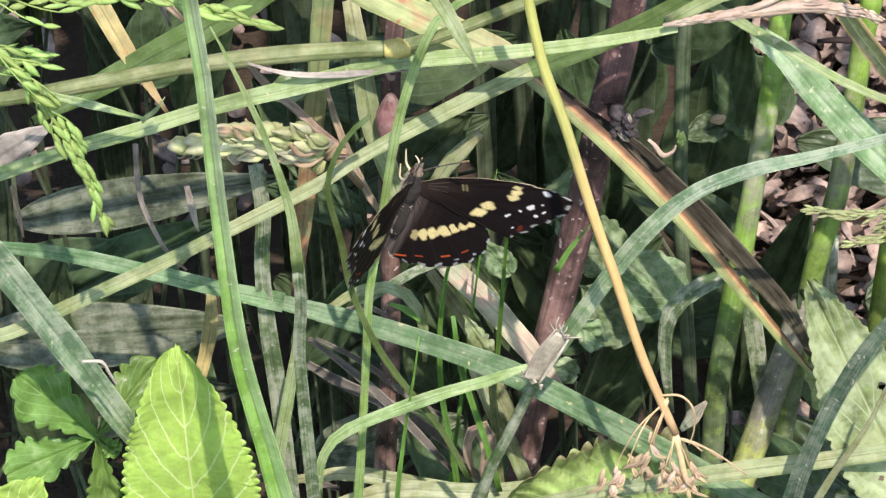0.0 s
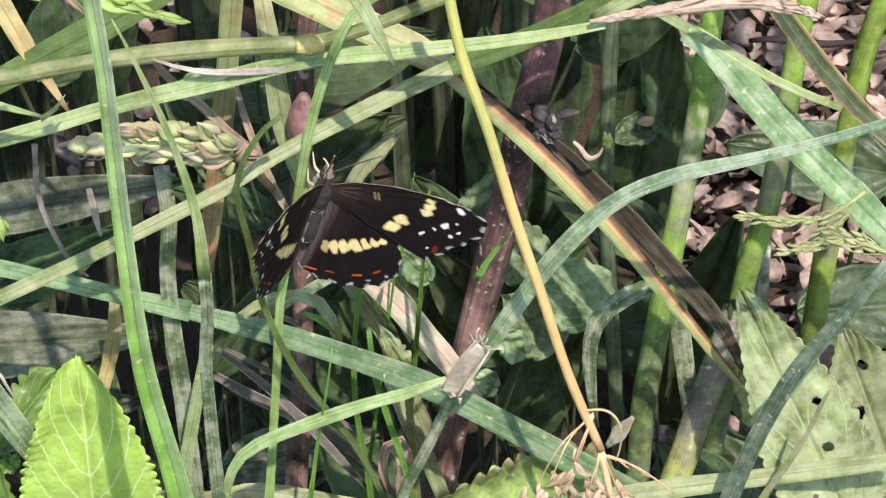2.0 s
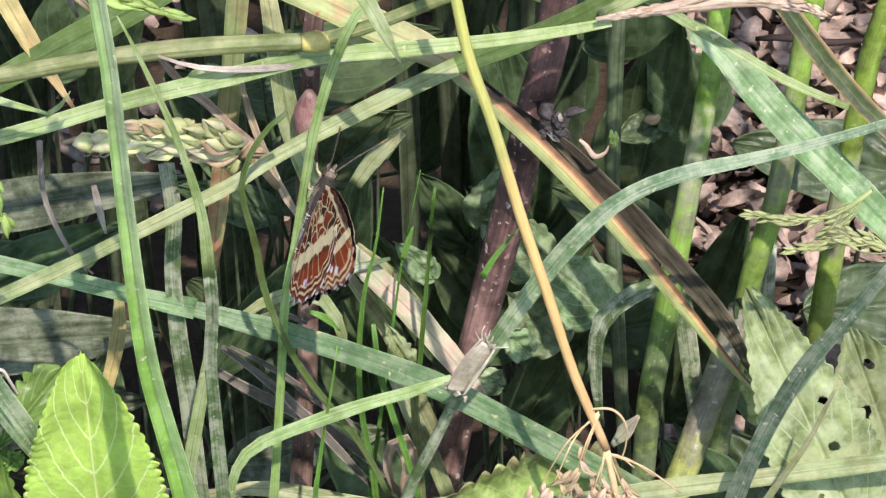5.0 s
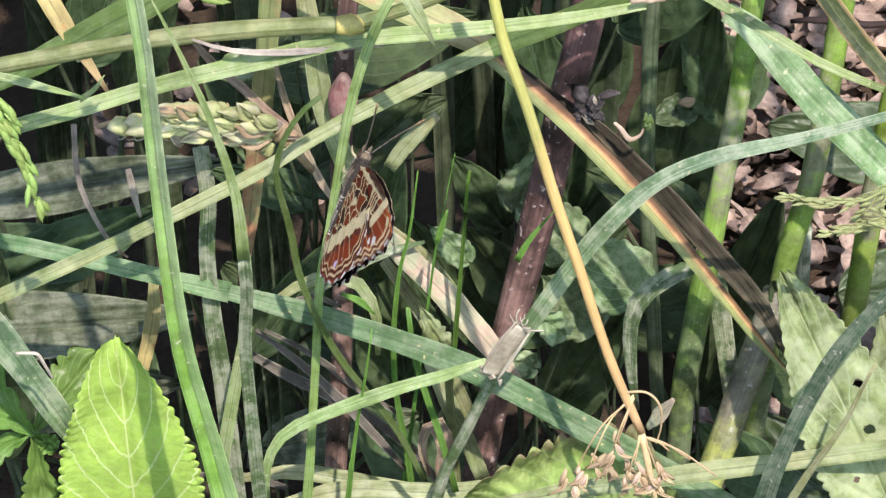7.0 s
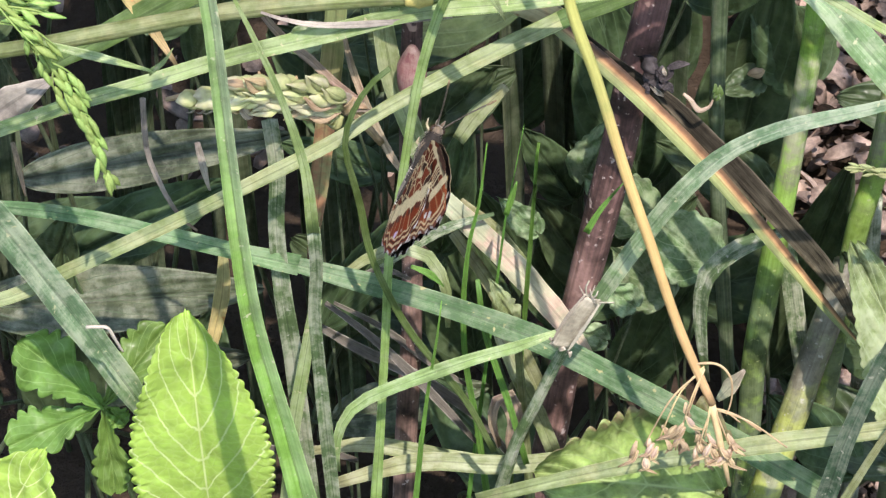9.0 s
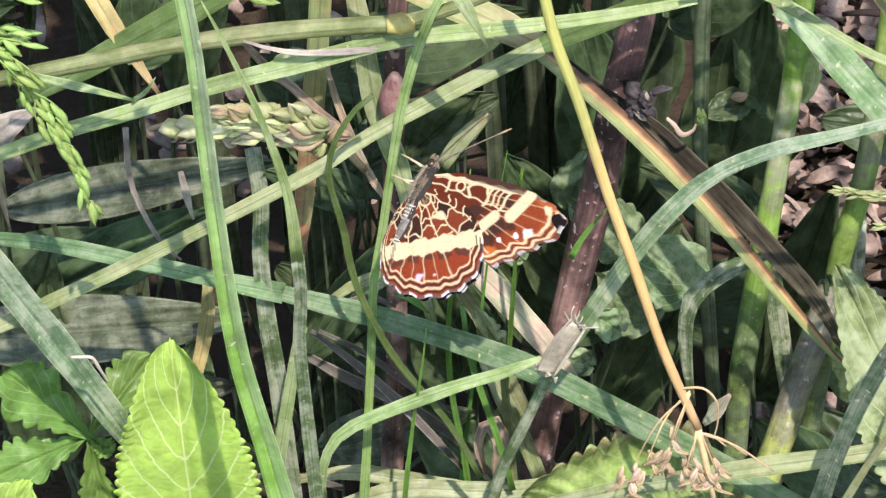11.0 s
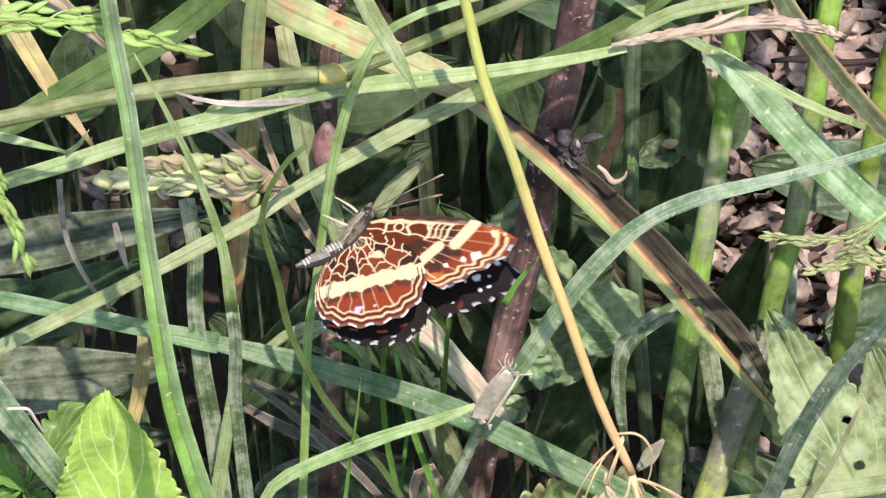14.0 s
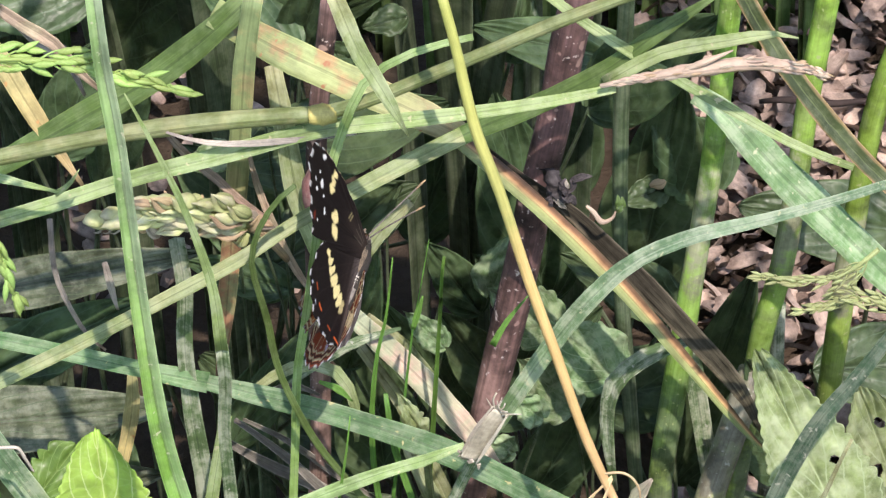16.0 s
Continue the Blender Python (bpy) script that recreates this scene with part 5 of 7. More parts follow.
stalk("stem", [(-0.0107, 0.0320, 0.1425), (-0.0121, 0.0317, 0.1311), (-0.0133, 0.0313, 0.1195), (-0.0140, 0.0310, 0.1013), (-0.0141, 0.0307, 0.0802), (-0.0145, 0.0303, 0.0638), (-0.0158, 0.0300, 0.0410), (-0.0181, 0.0294, -0.0020)], [0.00132, 0.00147, 0.00155, 0.00155, 0.00163, 0.00163, 0.00163], REDSTEM, plant_rs2)
blade("blade", [(0.0370, 0.0160, 0.0944), (0.0315, 0.0160, 0.0918), (0.0271, 0.0160, 0.0875), (0.0259, 0.0160, 0.0816), (0.0264, 0.0160, 0.0729), (0.0272, 0.0160, 0.0673)], [0.00124, 0.00279, 0.00264, 0.00202, 0.00155, 0.00062], GREYGREEN, plant_c, lean=20, fold=0.4)
blade("blade", [(0.0332, 0.0600, 0.1099), (0.0340, 0.0575, 0.0992), (0.0367, 0.0550, 0.0860), (0.0388, 0.0525, 0.0704), (0.0410, 0.0500, 0.0565), (0.0496, 0.0398, -0.0020)], [0.00233, 0.00279, 0.00279, 0.00264, 0.00233], GREYGREEN, plant_c, lean=0, fold=0.25)
blade("blade", [(-0.0286, 0.0260, 0.0699), (-0.0220, 0.0250, 0.0656), (-0.0136, 0.0240, 0.0610), (-0.0053, 0.0230, 0.0544), (-0.0010, 0.0220, 0.0483)], [0.00096, 0.00164, 0.00173, 0.00144, 0.00096], GREYDEAD, plant_dg, lean=0, fold=0.6)
blade("blade", [(-0.0254, 0.0300, 0.0698), (-0.0187, 0.0293, 0.0658), (-0.0120, 0.0287, 0.0596), (-0.0061, 0.0280, 0.0553)], [0.00048, 0.00096, 0.00106, 0.00048], GREYDEAD, plant_dg, lean=0, fold=0.6)
blade("blade", [(-0.0025, 0.0120, 0.0678), (-0.0010, 0.0115, 0.0669), (-0.0000, 0.0110, 0.0642), (-0.0004, 0.0105, 0.0602), (0.0008, 0.0100, 0.0575)], [0.00061, 0.00121, 0.00145, 0.00121, 0.00048], PINKDRY, plant_dg, lean=30, fold=0.55)
blade("blade", [(-0.0244, 0.0140, 0.0873), (-0.0202, 0.0136, 0.0917), (-0.0153, 0.0132, 0.0941), (-0.0112, 0.0128, 0.0928), (-0.0091, 0.0124, 0.0877), (-0.0089, 0.0120, 0.0810)], [0.00062, 0.00140, 0.00171, 0.00171, 0.00140, 0.00062], PALEGREEN, plant_bg, lean=0, fold=0.25)
blade("blade", [(-0.0182, 0.0220, 0.0832), (-0.0131, 0.0220, 0.0875), (-0.0082, 0.0220, 0.0907), (-0.0025, 0.0220, 0.0928)], [0.00078, 0.00140, 0.00140, 0.00047], GREYGREEN, plant_bg, lean=0, fold=0.25)
blade("blade", [(-0.0657, 0.0100, 0.1155), (-0.0652, 0.0100, 0.1114), (-0.0647, 0.0100, 0.1063)], [0.00061, 0.00085, 0.00024], PINKDRY, plant_dg, lean=0, fold=0.55)
blade("blade", [(-0.0476, 0.0180, 0.0512), (-0.0373, 0.0173, 0.0529), (-0.0288, 0.0167, 0.0539), (-0.0221, 0.0160, 0.0522)], [0.00068, 0.00125, 0.00135, 0.00077], GREYDEAD, plant_dg, lean=0, fold=0.6)
blade("blade", [(-0.0137, 0.0100, 0.0937), (-0.0113, 0.0100, 0.0924), (-0.0093, 0.0100, 0.0901)], [0.00047, 0.00109, 0.00023], BRIGHT, plant_tb, lean=0, fold=0.4)
blade("blade", [(-0.0008, 0.0090, 0.1036), (0.0001, 0.0090, 0.1072), (0.0006, 0.0090, 0.1092)], [0.00070, 0.00093, 0.00023], BRIGHT, plant_tb, lean=0, fold=0.4)
blade("blade", [(-0.0258, 0.0150, 0.0828), (-0.0214, 0.0145, 0.0789), (-0.0166, 0.0140, 0.0738), (-0.0109, 0.0135, 0.0665), (-0.0052, 0.0130, 0.0585)], [0.00068, 0.00115, 0.00135, 0.00125, 0.00058], GREYDEAD, plant_dg, lean=-15, fold=0.6)
blade("blade", [(-0.0019, 0.0160, 0.0764), (0.0007, 0.0160, 0.0686), (0.0036, 0.0160, 0.0607), (0.0057, 0.0160, 0.0539)], [0.00186, 0.00233, 0.00233, 0.00202], PALEGREEN, plant_bg, lean=0, fold=0.25)
blade("blade", [(-0.0020, 0.0100, 0.0604), (-0.0031, 0.0100, 0.0657), (-0.0021, 0.0100, 0.0698), (-0.0002, 0.0100, 0.0705), (0.0010, 0.0100, 0.0663), (0.0003, 0.0100, 0.0615)], [0.00061, 0.00121, 0.00158, 0.00133, 0.00109, 0.00048], PINKDRY, plant_dg, lean=25, fold=0.55)
blade("blade", [(-0.0700, 0.0080, 0.1191), (-0.0649, 0.0080, 0.1238), (-0.0591, 0.0080, 0.1277)], [0.00310, 0.00512, 0.00062], PALEDRY, plant_dg, lean=20, fold=0.25)
blade("blade", [(0.0266, -0.0160, 0.0929), (0.0283, -0.0160, 0.0954), (0.0299, -0.0160, 0.0981)], [0.00062, 0.00233, 0.00047], FADED, plant_st, lean=-20, fold=0.25)
blade("blade", [(0.0018, 0.0020, 0.0647), (-0.0003, 0.0030, 0.0738), (-0.0025, 0.0040, 0.0816), (-0.0039, 0.0050, 0.0872), (-0.0047, 0.0060, 0.0948)], [0.00085, 0.00093, 0.00093, 0.00093, 0.00062], BRIGHT, plant_tb, lean=0, fold=0.4)
blade("blade", [(0.0035, 0.0100, 0.1150), (0.0032, 0.0113, 0.1109), (0.0029, 0.0127, 0.1036), (0.0026, 0.0140, 0.0973), (-0.0023, 0.0346, -0.0020)], [0.00039, 0.00070, 0.00054, 0.00047], BRIGHT, plant_tb, lean=0, fold=0.4)
blade("blade", [(-0.0284, 0.0090, 0.0606), (-0.0200, 0.0090, 0.0619), (-0.0101, 0.0090, 0.0594), (-0.0002, 0.0090, 0.0573)], [0.00109, 0.00233, 0.00264, 0.00202], PALEGREEN, plant_bg, lean=0, fold=0.25)
blade("blade", [(-0.0138, 0.0120, 0.0896), (-0.0170, 0.0120, 0.0913), (-0.0202, 0.0120, 0.0905), (-0.0223, 0.0120, 0.0881)], [0.00038, 0.00087, 0.00087, 0.00038], GREYDEAD, plant_dg, lean=0, fold=0.6)
# ---- seed heads and small parts of the grasses ----
joint((-0.0116, 0.0015, 0.1454), (-0.0148, 0.0015, 0.1453), 0.00125, plant_j)
dried_head([(0.0233, -0.0010, 0.1508), (0.0281, -0.0010, 0.1518), (0.0351, -0.0015, 0.1534), (0.0421, -0.0015, 0.1542), (0.0485, -0.0010, 0.1528), (0.0515, -0.0010, 0.1517)], plant_k)
oat_panicle((0.0212, -0.0175, 0.1068), (0.0256, -0.0200, 0.0959), (0.0282, -0.0210, 0.0824), plant_st)
papery_sheath([(0.0103, -0.0125, 0.1074), (0.0081, -0.0120, 0.1029), (0.0061, -0.0115, 0.0983)], plant_ar)
shed_skin([(-0.0547, -0.0162, 0.1061), (-0.0532, -0.0165, 0.1064), (-0.0519, -0.0165, 0.1062), (-0.0512, -0.0160, 0.1040), (-0.0504, -0.0150, 0.1008)], plant_n)
grain_ear([(-0.0216, 0.0010, 0.1291), (-0.0272, 0.0000, 0.1319), (-0.0347, -0.0010, 0.1329), (-0.0400, -0.0015, 0.1326), (-0.0439, -0.0010, 0.1312)], (-0.0170, 0.0040, 0.1200))
green_panicle([(-0.0653, -0.0240, 0.1674), (-0.0593, -0.0240, 0.1629), (-0.0567, -0.0245, 0.1588), (-0.0536, -0.0250, 0.1524), (-0.0511, -0.0250, 0.1460), (-0.0492, -0.0250, 0.1383)], 11, "hanging light green grass panicle with plump spikelets")
green_panicle([(-0.0655, -0.0280, 0.1773), (-0.0594, -0.0280, 0.1757), (-0.0510, -0.0280, 0.1764), (-0.0427, -0.0285, 0.1768), (-0.0358, -0.0290, 0.1754), (-0.0280, -0.0290, 0.1725)], 12, "spreading light green grass panicle with small spikelets")
green_panicle([(-0.0667, -0.0220, 0.1606), (-0.0631, -0.0220, 0.1613), (-0.0595, -0.0220, 0.1618), (-0.0568, -0.0220, 0.1619)], 4, "short side branch of a light green panicle")
green_panicle([(0.0622, -0.0140, 0.1234), (0.0568, -0.0140, 0.1262), (0.0525, -0.0130, 0.1246), (0.0488, -0.0130, 0.1235)], 9, "dull green grass panicle with small spikelets", DULLSPIKE, 0.62)
green_panicle([(0.0580, -0.0120, 0.1325), (0.0538, -0.0120, 0.1284), (0.0486, -0.0120, 0.1277), (0.0433, -0.0120, 0.1285)], 8, "thin dull green grass panicle", DULLSPIKE, 0.62)
# ---- broad-leaved herbs ----
toothed_leaf("nettle_plant", (-0.0415, -0.0040, 0.0592), (-0.0427, -0.0100, 0.1024), 0.0190, LIMELEAF, "bright lime green toothed leaf with pale veins", 27, crinkle=0.22, shape=0.2)
toothed_leaf("nettle_plant", (-0.0705, -0.0160, 0.0667), (-0.0617, -0.0180, 0.0860), 0.01552, LIMELEAF, "light green toothed leaf low among the grass", 10)
lobed_leaf((-0.0557, 0.0010, 0.0766), [((-0.0659, 0.0000, 0.0890), 0.0088), ((-0.0692, -0.0010, 0.0709), 0.0072), ((-0.0547, -0.0020, 0.0627), 0.0050), ((-0.0525, 0.0000, 0.0743), 0.0030), ((-0.0468, 0.0060, 0.0868), 0.0068)])
toothed_leaf("pale_herb", (0.0610, -0.0060, 0.0686), (0.0446, -0.0020, 0.1075), 0.01436, PALELEAF, "pale green toothed leaf with small insect holes", 24, holes=((0.72, 0.5, 0.05), (0.62, 0.33, 0.055), (0.3, 0.2, 0.03)))
toothed_leaf("pale_herb", (0.0700, 0.0040, 0.0620), (0.0590, 0.0030, 0.0965), 0.0185, PALELEAF, "pale green toothed leaf eaten through by insects", 20, holes=((0.6, 0.77, 0.062), (0.38, 0.57, 0.075), (0.75, 0.5, 0.03)))
toothed_leaf("curled_herb", (0.0287, -0.0010, 0.0620), (0.0022, -0.0020, 0.0669), 0.02328, CURLLEAF, "mottled veiny green leaf with a curled brown rim", 13, curl=0.8, crinkle=1.0)
toothed_leaf("small_herb", (0.0005, 0.0090, 0.0838), (-0.0032, 0.0080, 0.0932), 0.0031, PALELEAF, "small light green leaf with a wavy rim", 5)
dock_leaf((-0.0760, 0.0300, 0.0690), (-0.0350, 0.0250, 0.0769), 0.01009, 0, GREYLEAF)
dock_leaf((-0.0690, 0.0350, 0.0888), (-0.0302, 0.0300, 0.1006), 0.00737, 1, GREYLEAF)
dock_leaf((0.0314, 0.0500, 0.0714), (0.0369, 0.0450, 0.1169), 0.01630, 2)
dock_leaf((0.0107, 0.0400, 0.0597), (0.0254, 0.0350, 0.0844), 0.00931, 3)
dock_leaf((0.0121, 0.0500, 0.0567), (0.0034, 0.0450, 0.0757), 0.00854, 4)
dock_leaf((0.0087, 0.0560, 0.0677), (0.0017, 0.0510, 0.0840), 0.00698, 5)
dock_leaf((0.0159, 0.0520, 0.0709), (0.0085, 0.0470, 0.0850), 0.00698, 6)
dock_leaf((0.0092, 0.0520, 0.0445), (-0.0051, 0.0470, 0.0763), 0.00737, 7)
dock_leaf((0.0389, 0.0600, 0.0288), (0.0492, 0.0550, 0.0738), 0.01164, 8)
dock_leaf((0.0158, 0.0460, 0.0379), (0.0281, 0.0410, 0.0678), 0.01009, 9)
dock_leaf((-0.0277, 0.0400, 0.0565), (-0.0134, 0.0350, 0.0841), 0.00660, 10)
dock_leaf((0.0373, 0.0440, 0.0774), (0.0208, 0.0390, 0.0914), 0.00854, 11)
dock_leaf((-0.0142, 0.0550, 0.0526), (0.0060, 0.0500, 0.0670), 0.00776, 12)
dock_leaf((-0.0701, 0.0400, 0.0451), (-0.0380, 0.0350, 0.0552), 0.00931, 13, GREYLEAF)
dock_leaf((-0.0267, 0.0420, 0.0359), (-0.0036, 0.0370, 0.0474), 0.00854, 14, GREYLEAF)
dock_leaf((0.0559, 0.0440, 0.0454), (0.0445, 0.0390, 0.0615), 0.01009, 15)
dock_leaf((-0.0186, 0.0450, 0.0814), (-0.0325, 0.0400, 0.0910), 0.00621, 16)
dock_leaf((0.0506, 0.0340, 0.0333), (0.0375, 0.0290, 0.0521), 0.00931, 18)
dock_leaf((-0.0122, 0.0402, 0.0927), (-0.0026, 0.0355, 0.1072), 0.00842, 30)
dock_leaf((-0.0759, 0.0667, 0.0501), (-0.0520, 0.0563, 0.0646), 0.01018, 31)
dock_leaf((0.0245, 0.0478, 0.1107), (0.0406, 0.0314, 0.1376), 0.01221, 32)
dock_leaf((-0.0169, 0.0486, 0.1175), (-0.0115, 0.0355, 0.1451), 0.00802, 34)
dock_leaf((0.0575, 0.0332, 0.0342), (0.0395, 0.0419, 0.0450), 0.01105, 35)
dock_leaf((-0.0805, 0.0615, 0.1121), (-0.0639, 0.0570, 0.1171), 0.00940, 37)
dock_leaf((-0.0220, 0.0651, 0.0691), (0.0005, 0.0694, 0.0806), 0.01306, 38)
dock_leaf((-0.0274, 0.0634, 0.0347), (-0.0243, 0.0629, 0.0528), 0.00918, 41)
dock_leaf((-0.0780, 0.0500, 0.0321), (-0.0946, 0.0469, 0.0436), 0.00807, 43)
dock_leaf((-0.0680, 0.0399, 0.0616), (-0.0622, 0.0274, 0.0875), 0.00828, 44)
dock_leaf((-0.0055, 0.0447, 0.0451), (-0.0072, 0.0474, 0.0674), 0.01355, 45)
dock_leaf((-0.0171, 0.0767, 0.0615), (-0.0365, 0.0812, 0.0797), 0.01554, 46)
dock_leaf((-0.0455, 0.0872, 0.0919), (-0.0275, 0.0690, 0.1334), 0.01668, 47)
dock_leaf((-0.0633, 0.0413, 0.0690), (-0.0399, 0.0311, 0.0910), 0.00935, 49)
dock_leaf((-0.0087, 0.0716, 0.0220), (-0.0340, 0.0762, 0.0427), 0.01697, 50)
dock_leaf((0.0358, 0.0593, 0.0116), (0.0483, 0.0538, 0.0271), 0.00609, 51)
dock_leaf((0.0141, 0.0724, 0.1009), (0.0166, 0.0769, 0.1121), 0.00685, 52)
dock_leaf((-0.0064, 0.0346, 0.0283), (0.0265, 0.0288, 0.0354), 0.01544, 54)
dock_leaf((0.0034, 0.0353, 0.0280), (-0.0127, 0.0363, 0.0492), 0.01341, 55)
dock_leaf((0.0326, 0.0707, 0.1013), (0.0092, 0.0622, 0.1147), 0.00879, 56)
dock_leaf((0.0265, 0.0799, 0.0286), (0.0533, 0.0722, 0.0418), 0.01367, 58)
dock_leaf((-0.0153, 0.0405, 0.1269), (-0.0286, 0.0481, 0.1321), 0.00794, 59)
dock_leaf((-0.0101, 0.0358, 0.0751), (-0.0064, 0.0233, 0.1065), 0.00743, 60)
dock_leaf((0.0619, 0.0825, 0.0316), (0.0965, 0.0888, 0.0291), 0.01355, 61)
dock_leaf((-0.0476, 0.0411, 0.0407), (-0.0441, 0.0469, 0.0536), 0.00976, 62)
dock_leaf((0.0737, 0.0715, 0.0684), (0.0482, 0.0704, 0.0747), 0.01263, 63)
dock_leaf((-0.0465, 0.0627, 0.0870), (-0.0366, 0.0458, 0.1216), 0.00825, 64)
dock_leaf((-0.0665, 0.0366, 0.0394), (-0.0634, 0.0290, 0.0797), 0.01272, 65)
dock_leaf((-0.0506, 0.0539, 0.1002), (-0.0443, 0.0502, 0.1215), 0.01005, 68)
dock_leaf((-0.0440, 0.0612, 0.1242), (-0.0738, 0.0616, 0.1298), 0.01768, 71)
dock_leaf((-0.0172, 0.0635, 0.1137), (-0.0039, 0.0471, 0.1315), 0.00530, 72)
dock_leaf((-0.0756, 0.0877, 0.0751), (-0.0854, 0.0723, 0.1053), 0.01064, 73)
dock_leaf((-0.0208, 0.0605, 0.1220), (-0.0027, 0.0444, 0.1522), 0.01503, 75)
dock_leaf((-0.0792, 0.0723, 0.1096), (-0.0869, 0.0777, 0.1196), 0.00661, 77)
dock_leaf((-0.0718, 0.0565, 0.1017), (-0.0939, 0.0390, 0.1211), 0.01321, 79)
dock_leaf((-0.0775, 0.0783, 0.0957), (-0.0719, 0.0823, 0.1259), 0.01627, 80)
dock_leaf((-0.0242, 0.0425, 0.1057), (0.0042, 0.0356, 0.1212), 0.01256, 81)
dock_leaf((-0.0676, 0.0837, 0.0949), (-0.0825, 0.0795, 0.1103), 0.00797, 84)
dock_leaf((-0.0768, 0.0468, 0.1167), (-0.0664, 0.0556, 0.1245), 0.00867, 86)
dock_leaf((-0.0649, 0.0673, 0.1142), (-0.0438, 0.0588, 0.1285), 0.00940, 87)
dock_leaf((-0.0804, 0.0458, 0.1125), (-0.0644, 0.0317, 0.1270), 0.00785, 88)
dock_leaf((-0.0143, 0.0679, 0.1126), (-0.0222, 0.0755, 0.1379), 0.01635, 89)
dock_leaf((0.0190, 0.0700, 0.0590), (0.0120, 0.0640, 0.1000), 0.0150, 130)
dock_leaf((0.0245, 0.1060, 0.0500), (0.0185, 0.0960, 0.0920), 0.0140, 131)
dock_leaf((0.0000, 0.1050, 0.0420), (0.0095, 0.0970, 0.0840), 0.0130, 132)
# ---- withered knot of the woody stem, bud ----
withered_knot((0.0186, 0.0130, 0.1243), (0.0258, 0.0120, 0.1193), (0.0212, 0.0110, 0.1223), plant_rs1)
pink_bud((-0.0136, 0.0260, 0.1102), (-0.0133, 0.0250, 0.1193), 0.00419, plant_rs2)
# ---- added shade tufts whose tips hang over the rest, beyond the upper edge of the view ----
overhanging_tuft((-0.085, 0.075, 0.0), 0)
overhanging_tuft((-0.03, 0.085, 0.0), 1)
overhanging_tuft((0.012, 0.095, 0.0), 2)
overhanging_tuft((-0.055, 0.115, 0.0), 3)
overhanging_tuft((-0.1, 0.11, 0.0), 4)
for k in range(9):
    arching_tuft((-0.092 + 0.0265 * k, 0.205 + 0.014 * (k % 2), 0.0), k)
tan_scrap((0.0339, 0.0420, 0.1015))
# ---- small shaded plants, twig ----
small_herb((0.0293, 0.0400, 0.0576), [((0.0275, 0.0300, 0.0765), (0.0182, 0.0270, 0.0890), 0.01020), ((0.0220, 0.0340, 0.0670), (0.0140, 0.0310, 0.0790), 0.00860)], SHADELEAF, "small grey-green oval leaves in dappled shade")
small_herb((0.0196, 0.0450, 0.0688), [((0.0190, 0.0360, 0.0800), (0.0100, 0.0330, 0.0905), 0.00880), ((0.0104, 0.0400, 0.0840), (0.0135, 0.0370, 0.0965), 0.00700)], SHADELEAF, "small grey-green oval leaves in dappled shade")
small_herb((0.0030, 0.0360, 0.0737), [((0.0033, 0.0280, 0.0844), (-0.0015, 0.0250, 0.0928), 0.00419)], SHADELEAF, "small grey-green oval leaves in dappled shade")
small_herb((0.0402, 0.0540, 0.0915), [((0.0423, 0.0490, 0.0954), (0.0336, 0.0460, 0.1119), 0.01164), ((0.0355, 0.0460, 0.0979), (0.0289, 0.0430, 0.0974), 0.00466)], BROADLEAF, "small grey-green oval leaves in dappled shade")
small_herb((-0.0025, 0.0600, 0.1114), [((-0.0008, 0.0500, 0.1255), (-0.0070, 0.0470, 0.1259), 0.00435), ((-0.0073, 0.0540, 0.1149), (-0.0134, 0.0510, 0.1202), 0.00388)], BROADLEAF, "small grey-green oval leaves in dappled shade")
small_herb((0.0149, 0.0300, 0.0570), [((0.0171, 0.0240, 0.0741), (0.0123, 0.0210, 0.0810), 0.00466), ((0.0131, 0.0240, 0.0678), (0.0083, 0.0210, 0.0727), 0.00388)], SHADELEAF, "small grey-green oval leaves in dappled shade")
twig([(0.0507, 0.0700, 0.0945), (0.0550, 0.0680, 0.0963), (0.0600, 0.0680, 0.0953), (0.0679, 0.0660, 0.0975)], [0.0004, 0.0006, 0.00055, 0.0003])
small_herb((-0.0229, 0.0401, 0.1055), [((-0.0252, 0.0341, 0.1151), (-0.0308, 0.0335, 0.1130), 0.00443), ((-0.0256, 0.0341, 0.1149), (-0.0312, 0.0281, 0.1169), 0.00425), ((-0.0203, 0.0341, 0.1190), (-0.0181, 0.0361, 0.1203), 0.00267), ((-0.0254, 0.0341, 0.1139), (-0.0283, 0.0377, 0.1090), 0.00257)], SHADELEAF, "small grey-green oval leaves in dappled shade")
dock_leaf((0.0516, 0.0240, 0.0701), (0.0456, 0.0200, 0.0867), 0.00698, 125)


# ---- ground ----
def ground():
    bm = bmesh.new()
    xs = [-60, -8, -2, -0.6] + [-0.3 + 0.6 * i / 60 for i in range(61)] + [0.6, 2, 8, 60]
    ys = [-60, -8, -2, -0.6] + [-0.2 + 0.7 * i / 70 for i in range(71)] + [0.8, 2, 8, 60]
    rows = []
    for y in ys:
        rows.append([bm.verts.new((x, y, (0.004 * noise.noise(Vector((x * 30, y * 30, 0))) + 0.002 * noise.noise(Vector((x * 120, y * 120, 3)))) if abs(x) < 0.5 and -0.5 < y < 0.7 else 0)) for x in xs])
    for a, b in zip(rows, rows[1:]):
        for j in range(len(xs) - 1):
            bm.faces.new((a[j], a[j + 1], b[j + 1], b[j]))
    return tagged(finish("ground", bm, SOIL), "dark soil under the meadow plants", "ground", kind="structure")


